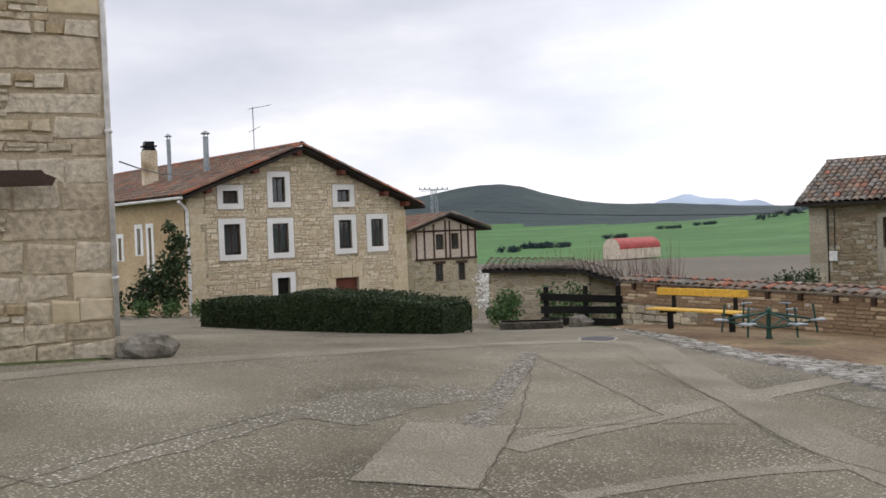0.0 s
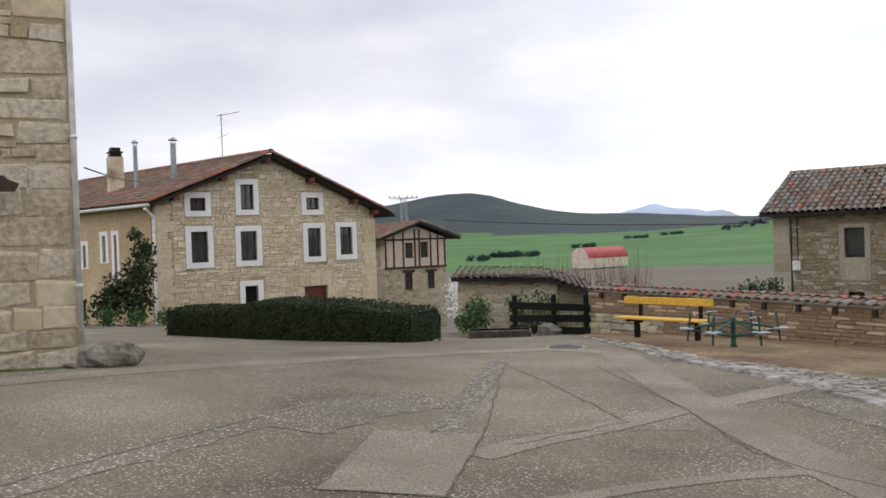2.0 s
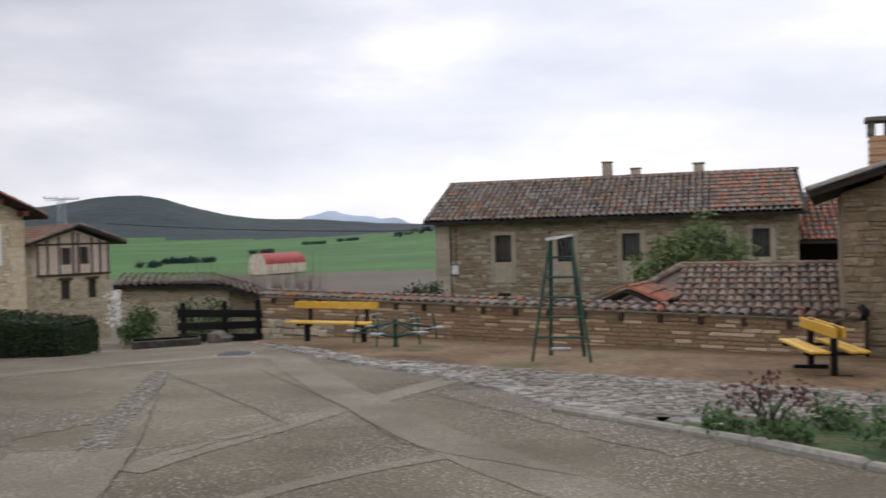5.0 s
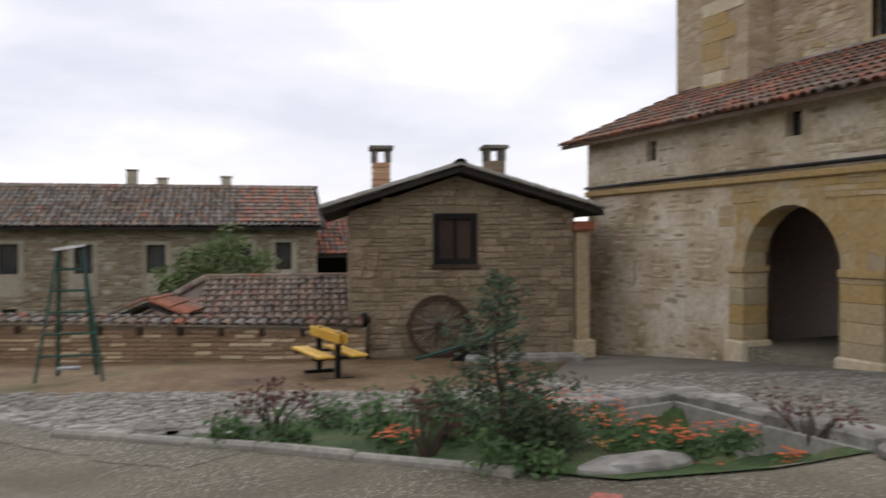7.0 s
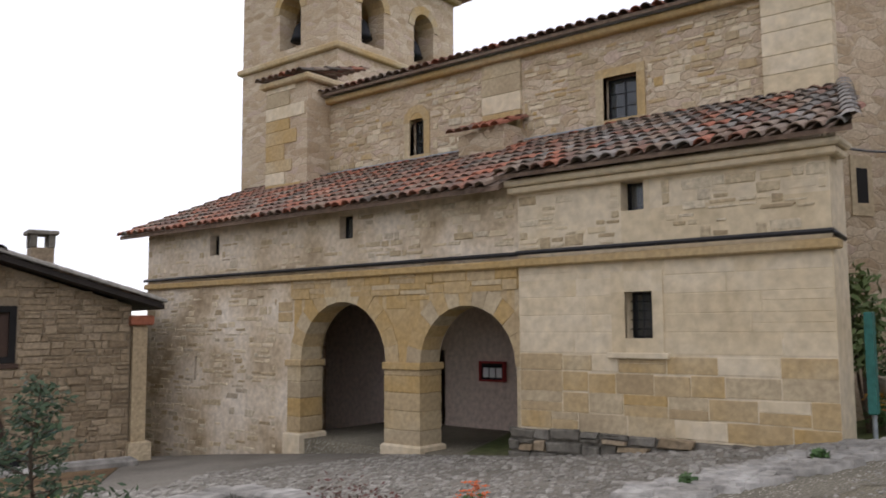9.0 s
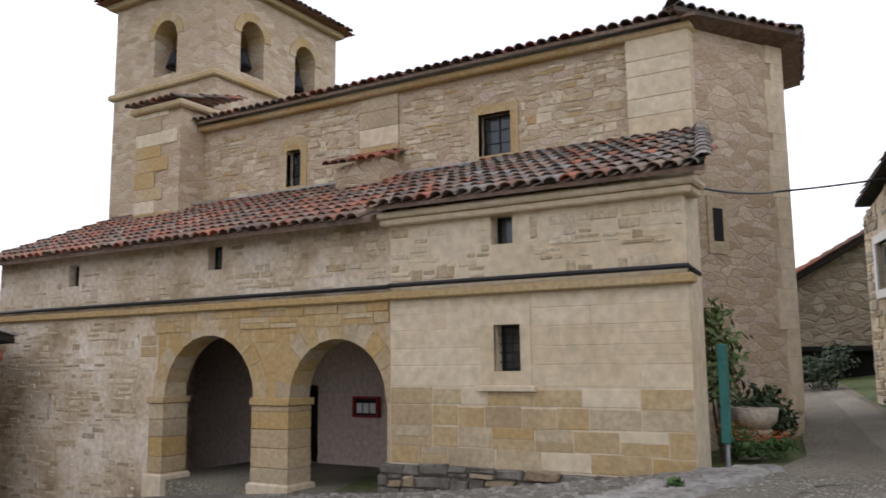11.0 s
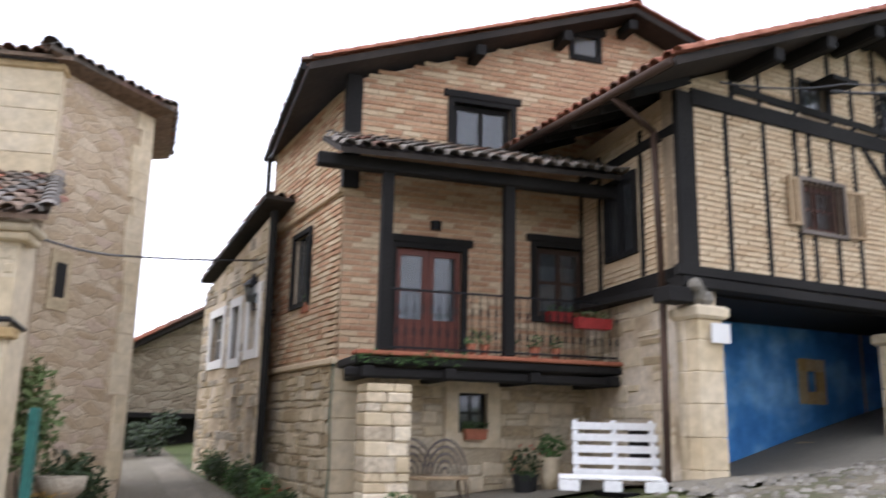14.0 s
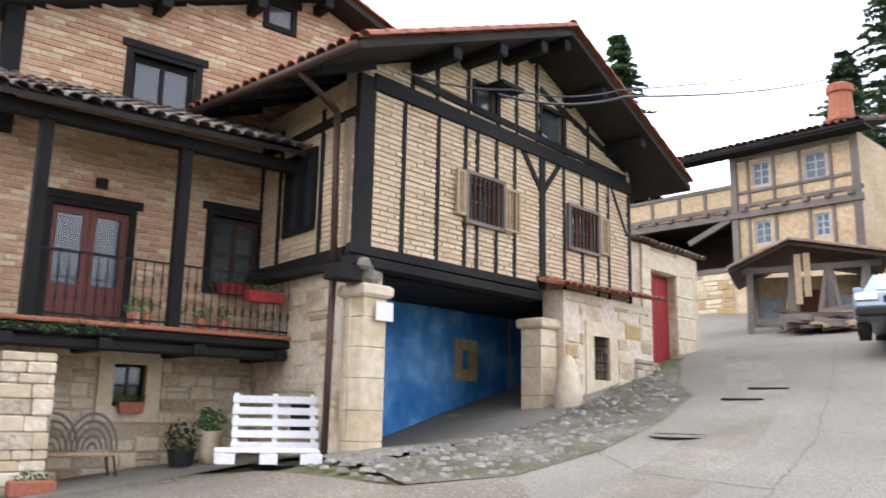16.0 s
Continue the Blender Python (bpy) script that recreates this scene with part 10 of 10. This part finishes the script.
manhole(-6.35, 14.9, 0.36, "dark iron manhole cover in the square")
manhole(8.1, -9.0, 0.36, "dark iron manhole cover in the street")
for x, y in ((9.2, -12.3), (9.0, -11.4), (11.2, -4.9)):
    t = thing("drain_grate", "small dark drain grate in the street", "drain", (x, y, ground_z(x, y)), 20)
    part("frame", Build().slab(-0.3, 0.3, -0.12, 0.12, -0.05, 0.014, 0.004), "iron", t, absolute=False)


# ---- up the street: timber farmhouse, shed, car ----
def farmhouse():
    at, turn = (24.63, -25.02), -168.57
    h = thing("timber_farmhouse", "old timber and plaster farmhouse with an open gallery", "house", (*at, 5.4), turn)
    rng = random.Random(121)
    wins = [(5.2, 5.85, 10.1, 11.0), (7.1, 7.85, 10.0, 10.95), (5.19, 5.81, 7.95, 8.8), (7.35, 7.85, 7.95, 8.75)]
    part("stone_base", Build().box(-1.5, 4.4, 0, 0.5, 4.0, 7.1), "mortar_warm", h, "pale stone base wall")
    facing(h, stone_cells(-1.5, 4.3, 5.0, 7.1, [], (0.2, 0.36), (0.35, 0.8), rng=rng), ["stone_pale", "stone_gold"], 0, 0.03, 0.02, "stone", singles=60)
    part("plaster_wall", Build().panel(4.4, 8.9, 4.0, 11.4, 0, 0.4, wins), "plaster_ochre", h, "ochre plaster between grey timbers")
    part("gallery_parapet", Build().box(-1.5, 4.4, 0, 0.2, 9.3, 10.25), "plaster_ochre", h)
    part("gallery_floor", Build().box(-1.5, 4.4, 0.2, 3.5, 9.2, 9.35), "timber_brown", h)
    part("back_wall", Build().box(-1.5, 8.9, 3.5, 3.9, 4.0, 11.4), "timber_brown", h)
    part("end_wall", Build().box(8.6, 8.9, 0.4, 3.5, 4.0, 11.4), "plaster_ochre", h)
    part("end_wall", Build().box(-1.5, -1.2, 0.2, 3.5, 4.0, 11.4), "timber_brown", h)
    def timber(u0, z0, u1, z1, w=0.16, mat="timber_grey", v=-0.06):
        d = Vector((u1 - u0, 0, z1 - z0)).normalized()
        n = Vector((-d.z, 0, d.x)) * w / 2
        pts = []
        for vv in (v, 0.03):
            for p in (Vector((u0, 0, z0)) - n, Vector((u1, 0, z1)) - n, Vector((u1, 0, z1)) + n, Vector((u0, 0, z0)) + n):
                pts.append((p.x, vv, p.z))
        part("timber", Build().add(pts, [(0, 1, 2, 3), (7, 6, 5, 4), (0, 4, 5, 1), (1, 5, 6, 2), (2, 6, 7, 3), (3, 7, 4, 0)]), mat, h)
    timber(-1.5, 9.1, 9.0, 9.1, 0.24, v=-0.15)
    timber(-1.5, 9.45, 9.0, 9.45, 0.14)
    timber(-1.5, 10.25, 4.4, 10.25, 0.12)
    timber(4.4, 9.95, 8.9, 9.95, 0.1)
    timber(4.4, 11.2, 8.9, 11.2, 0.14)
    for u in (-0.2, 1.0, 2.2, 3.3):
        timber(u, 9.5, u, 10.2, 0.12)
    for u in (4.5, 8.8):
        timber(u, 5.5 if u > 5 else 7.0, u, 11.3, 0.24, v=-0.1)
    for u in (5.05, 6.0, 6.95, 8.0):
        timber(u, 9.5, u, 11.2, 0.1)
    for u in (5.0, 6.0, 7.2, 8.0):
        timber(u, 7.0, u, 9.0, 0.1)
    timber(2.6, 8.3, 4.3, 9.0, 0.2, v=-0.12)
    timber(-1.5, 7.15, 4.4, 7.15, 0.18)
    for k in range(14):
        part("joist_end", Build().slab(-1.2 + k * 0.75, -1.02 + k * 0.75, -0.25, 0.1, 9.2, 9.36), "timber_grey", h)
    for i, w in enumerate(wins):
        window_unit(h, *w, 0.05, "zinc", 0.06, (2, 3), curtain=True, label="blue-grey painted casement")
    part("eave_board", Build().slab(-1.8, 9.4, -0.7, 0.0, 11.32, 11.42), "timber_black", h)
    part("roof_deck", Build().add([(-1.8, -0.75, 11.42), (9.4, -0.75, 11.42), (9.4, 4.4, 12.9), (-1.8, 4.4, 12.9), (-1.8, -0.75, 11.5), (9.4, -0.75, 11.5), (9.4, 4.4, 12.98), (-1.8, 4.4, 12.98)],
         [(3, 2, 1, 0), (4, 5, 6, 7), (0, 1, 5, 4), (1, 2, 6, 5), (2, 3, 7, 6), (3, 0, 4, 7)]), "soffit", h)
    roof_tiles(h, "roof_tiles", (-1.8, -0.8, 11.48), (1, 0, 0), (0, 5.1, 1.48), 11.2, 5.2, ["tile_old", "tile_red"], seed=123, step=0.26, r=0.115)
    c = part("chimney", Build().lathe((7.9, 1.6, 11.5), [(0.55, 0), (0.5, 0.8), (0.56, 0.84), (0.56, 0.95), (0.45, 1.0), (0.4, 1.9), (0.47, 1.95), (0.47, 2.2), (0.3, 2.3)], 14), "terracotta", h, "tall round terracotta chimney", smooth=False)


farmhouse()


def shed_and_lumber():
    at, turn = (15.6, -19.6), -146
    t = thing("tool_shed", "tumbledown timber shed with a sagging tile roof", "shed", (*at, ground_z(*at)), turn)
    zg = ground_z(*at)
    for u, v in ((0.45, 0), (1.5, 0), (2.45, 0), (3.4, 0), (0.45, 2.2), (3.4, 2.2)):
        part("post", Build().beam((u, v, -0.6), (u + 0.06 * math.sin(u * 5), v, 1.85), 0.17, 0.17), "timber_grey", t, absolute=False)
    part("back_wall", Build().panel(0.3, 3.7, -0.6, 1.9, 2.3, 2.5, [(0.6, 1.3, 0.0, 1.3), (1.7, 2.3, -0.2, 1.5)]), "plaster_ochre", t, absolute=False)
    part("shutter", Build().slab(0.6, 1.3, 2.34, 2.4, 0.0, 1.3), "zinc", t, "blue-grey shutter", absolute=False)
    part("shutter", Build().slab(2.6, 3.3, 2.2, 2.28, 0.1, 1.3), "zinc", t, "blue-grey shutter", absolute=False)
    part("door", Build().slab(1.7, 2.3, 2.34, 2.4, -0.2, 1.5), "wood_red", t, absolute=False)
    part("beam", Build().beam((0.3, 0.0, 1.72), (3.7, 0.0, 1.82), 0.16, 0.16), "timber_grey", t, absolute=False)
    part("rail", Build().beam((0.45, 0.0, 0.35), (2.45, 0.05, 0.3), 0.08, 0.14), "timber_grey", t, absolute=False)
    SL, SA, SR = (0.0, 1.72), (1.5, 2.42), (3.9, 1.95)
    BASE_Z[t.name] = 0
    gable_roof(t, *SL, *SA, *SR, -0.5, 2.8, 0.09, "timber_brown")
    roof_tiles(t, "roof_tiles", (SL[0], -0.5, SL[1]), (0, 1, 0), (1.5, 0, 0.7), 3.3, 1.65, ["tile_old", "tile_red"], seed=131, jitter=0.05)
    roof_tiles(t, "roof_tiles", (SR[0], -0.5, SR[1]), (0, 1, 0), (-2.4, 0, 0.47), 3.3, 2.4, ["tile_old", "tile_red"], seed=132, jitter=0.05)
    for p, q in ((SL, SA), (SA, SR)):
        ridge_tiles(t, (p[0], -0.5, p[1] + 0.03), (q[0], -0.5, q[1] + 0.03), "tile_old", 0.11, 0.36, "verge_tiles")
    BASE_Z[t.name] = zg
    for u, z0, z1 in ((1.62, 0.75, 2.1), (1.84, 0.95, 2.12)):
        part("hanging_board", Build().slab(u, u + 0.17, -0.3, -0.25, z0, z1, 0.01), "wood_tan", t, absolute=False)
    for u, d in ((2.1, 0.3), (2.75, -0.25), (3.1, 0.2)):
        part("leaning_board", Build().beam((u, -0.35, 0.0), (u + d, 0.0, 1.75), 0.12, 0.05), "timber_grey", t, absolute=False)
    part("tool_handle", Build().rod((1.3, 0.1, 0), (1.5, 0.5, 1.7), 0.025, n=6), "wood_tan", t, absolute=False)
    rng = random.Random(17)
    lp = (13.15, -19.85)
    p = thing("lumber_pile", "heap of old beams and broken planks", "lumber", (*lp, ground_z(*lp)), turn)
    for k in range(40):
        a = rng.uniform(-.7, .7) + (math.pi if rng.random() < .5 else 0)
        c = Vector((rng.uniform(-.6, .7), rng.uniform(-.5, .6), 0.08 + rng.random() * 0.55 * (1 - k / 60)))
        d = Vector((math.cos(a), math.sin(a), rng.uniform(-.22, .22))) * rng.uniform(0.3, 0.75)
        part("plank", Build().beam(tuple(c - d), tuple(c + d), rng.uniform(.1, .24), rng.uniform(.04, .18)), rng.choice(["timber_grey", "timber_grey", "bark", "wood_tan"]), p, absolute=False)
    w = thing("street_house", "pale house corner with a tile eave up the street", "house", (10.0, -24.0, 4.6), -150)
    part("wall", Build().box(0, 5, 0, 5, 3.5, 8.8), "mortar_white", w)
    part("roof_deck", Build().prism([(-0.9, 8.4), (5, 10.2), (5, 10.35), (-0.9, 8.55)], -0.5, 5.5), "soffit", w)
    roof_tiles(w, "roof_tiles", (-0.9, -0.5, 8.55), (0, 1, 0), (5.9, 0, 1.8), 6, 6.1, ["tile_old", "tile_grey"], seed=133)


shed_and_lumber()


def parked_car():
    x, y = 9.4, -17.2
    t = thing("parked_car", "silver-blue estate car parked on the slope", "car", (x, y, ground_z(x, y)), -66)
    W = 0.84
    prof = [(-2.1, 0.35), (-2.15, 0.55), (-2.05, 0.78), (-1.2, 0.92), (-0.9, 0.96), (-0.25, 1.38), (1.2, 1.44), (2.0, 1.3), (2.2, 0.85), (2.2, 0.4), (1.75, 0.3), (-1.7, 0.3)]
    b = Build()
    n = len(prof)
    rows = []
    for s, k in ((-1, 0.0), (-1, 1.0), (1, 1.0), (1, 0.0)):
        row = []
        for px, pz in prof:
            inset = 0.16 * max(0, pz - 0.9) / 0.5
            row.append((px * (0.985 if k == 0 else 1), s * (W - inset) if k == 0 else s * (W - inset - 0.07), pz if k == 0 else pz + 0.0))
        rows.append(row)
    for r in rows:
        b.v.extend(r)
    b.f = [tuple(range(n - 1, -1, -1)), tuple(range(3 * n, 4 * n))]
    for r in range(3):
        for k in range(n):
            k2 = (k + 1) % n
            b.f.append((r * n + k, r * n + k2, (r + 1) * n + k2, (r + 1) * n + k))
    part("body", b, "car_paint", t, absolute=False)
    b = Build().add([(-0.86, -0.6, 1.0), (-0.86, 0.6, 1.0), (-0.3, 0.56, 1.36), (-0.3, -0.56, 1.36)], [(0, 1, 2, 3)])
    b.v = [(px - 0.02, py, pz + 0.015) for px, py, pz in b.v]
    part("windscreen", b, "glass", t, "tinted windscreen", absolute=False)
    for s in (-1, 1):
        g = Build().add([(-0.6, s * 0.845, 0.98), (1.7, s * 0.845, 0.98), (1.55, s * 0.735, 1.34), (-0.15, s * 0.735, 1.34)], [(0, 1, 2, 3)])
        part("side_glass", g, "glass", t, absolute=False)
        part("headlight", Build().slab(-2.15, -1.92, s * 0.62 - 0.18, s * 0.62 + 0.18, 0.62, 0.78, 0.03), "chrome", t, "clear headlight", absolute=False)
        part("mirror", Build().slab(-0.75, -0.6, s * 0.92 - 0.08, s * 0.92 + 0.08, 0.95, 1.08, 0.02), "car_paint", t, absolute=False)
        for u in (-1.35, 1.35):
            wh = part("wheel", Build().rod((u, s * 0.68, 0.3), (u, s * 0.86, 0.3), 0.31, n=18), "rubber", t, absolute=False)
            part("rim", Build().rod((u, s * 0.84, 0.3), (u, s * 0.875, 0.3), 0.2, n=14), "chrome", wh, absolute=False)
    part("bumper", Build().slab(-2.22, -2.0, -0.8, 0.8, 0.35, 0.52, 0.04), "rubber", t, absolute=False)
    part("grille", Build().slab(-2.17, -2.05, -0.35, 0.35, 0.6, 0.72, 0.02), "rubber", t, absolute=False)
    part("plate", Build().slab(-2.24, -2.215, -0.26, 0.26, 0.4, 0.5, 0.004), "sign_panel", t, "plain white plate", absolute=False)


parked_car()


# ---- the distance ----
def distance():
    a, e = Vector((-72.2, 176.5, -5.3)), Vector((-67.4, 189.3, -5.3))
    t = thing("field_barn", "round-roofed red metal barn among the fields", "barn", tuple(a), math.degrees(math.atan2(e.y - a.y, e.x - a.x)))
    ln, r, n = (e - a).length, 2.6, 12
    b = Build()
    for k in range(n):
        p, q = math.pi * k / n, math.pi * (k + 1) / n
        b.quad((0, -r * math.cos(p), 1.2 + r * 0.95 * math.sin(p)), (ln, -r * math.cos(p), 1.2 + r * 0.95 * math.sin(p)), (ln, -r * math.cos(q), 1.2 + r * 0.95 * math.sin(q)), (0, -r * math.cos(q), 1.2 + r * 0.95 * math.sin(q)))
    part("roof", b, "barn_red", t, "red curved metal roof", absolute=False)
    part("wall", Build().box(0.05, ln, -r, r, -1, 1.2), "sheet_pale", t, absolute=False)
    f = Build().add([(-0.02, -r * math.cos(math.pi * k / n), 1.2 + r * 0.95 * math.sin(math.pi * k / n)) for k in range(n + 1)] + [(-0.02, r, -1), (-0.02, -r, -1)], [tuple(range(n + 3))])
    part("front", f, "sheet_pale", t, "pale arched front", absolute=False)
    x, y = -78.6, 115.9
    t = thing("lattice_pylon", "steel lattice power pylon beyond the roofs", "pylon", (x, y, ground_z(x, y)), 57)
    zt = 8.6 - ground_z(x, y)
    for u, v in ((-0.5, -0.5), (0.5, -0.5), (0.5, 0.5), (-0.5, 0.5)):
        part("leg", Build().rod((u * 1.6, v * 1.6, -0.5), (u * 0.7, v * 0.7, zt), 0.07, n=5), "zinc", t, absolute=False)
    br = Build()
    k = 0
    z = 1.0
    while z < zt - 1:
        w0, w1 = 0.8 - 0.45 * z / zt, 0.8 - 0.45 * (z + 1) / zt
        s = 1 if k % 2 else -1
        br.rod((-w0 * s, -w0, z), (w1 * s, -w1, z + 1), 0.04, n=4).rod((-w0, w0 * s, z), (-w1, -w1 * s, z + 1), 0.04, n=4)
        z += 1
        k += 1
    part("bracing", br, "zinc", t, absolute=False)
    part("cross_arm", Build().beam((-2.6, 0, zt), (2.6, 0, zt), 0.14, 0.14).beam((-2.4, 0, zt - 0.35), (2.4, 0, zt), 0.06, 0.06), "zinc", t, absolute=False)
    for u in (-2.5, -1.6, -0.7, 0.7, 1.6, 2.5):
        part("insulator", Build().rod((u, 0, zt), (u, 0, zt + 0.35), 0.09, n=6), "iron", t, absolute=False)
    # far mountains, coloured with the pale blue of distance haze
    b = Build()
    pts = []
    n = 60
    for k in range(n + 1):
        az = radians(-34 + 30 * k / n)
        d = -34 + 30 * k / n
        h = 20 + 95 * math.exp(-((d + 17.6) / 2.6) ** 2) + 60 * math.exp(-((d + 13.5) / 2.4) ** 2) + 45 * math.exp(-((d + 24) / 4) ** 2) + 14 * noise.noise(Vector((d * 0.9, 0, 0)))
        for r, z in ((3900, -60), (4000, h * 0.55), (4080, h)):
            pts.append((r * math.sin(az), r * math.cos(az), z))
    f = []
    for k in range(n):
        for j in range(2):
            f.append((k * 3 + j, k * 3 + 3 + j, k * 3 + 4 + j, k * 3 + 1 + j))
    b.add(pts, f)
    solo("backdrop_mountains", b, "far_haze", "far mountains with pale blue haze in their colour", "backdrop", kind="structure", smooth=True)
    # field trees and hedgerows
    rng = random.Random(55)
    b = Build()
    for az, r, w in ((-26.5, 330, 10), (-27.3, 332, 7), (-22, 420, 6), (-29.0, 300, 4), (-18.5, 560, 8), (-16, 600, 10)):
        for k in range(int(w * 2.2)):
            a = radians(az) + rng.uniform(-w, w) / r * 0.9
            x, y = r * math.sin(a), (r + rng.uniform(-4, 4)) * math.cos(a)
            leaves(b, (x, y, ground_z(x, y) + 1.0), rng.uniform(1.2, 2.2), 60, 0.4, rng, (1, 1, 0.8), 0.3)
    for k in range(70):
        a = radians(rng.uniform(-13.0, -5.5))
        r = rng.uniform(560, 640)
        x, y = r * math.sin(a), r * math.cos(a)
        leaves(b, (x, y, ground_z(x, y) + 1.2), rng.uniform(1.2, 2.8), 60, 0.5, rng, (1, 1, 0.9), 0.3)
    solo("hedgerow_trees", b, "hill_wood", "bushes and hedgerow trees scattered over the far fields", "trees", kind="stuff")


distance()
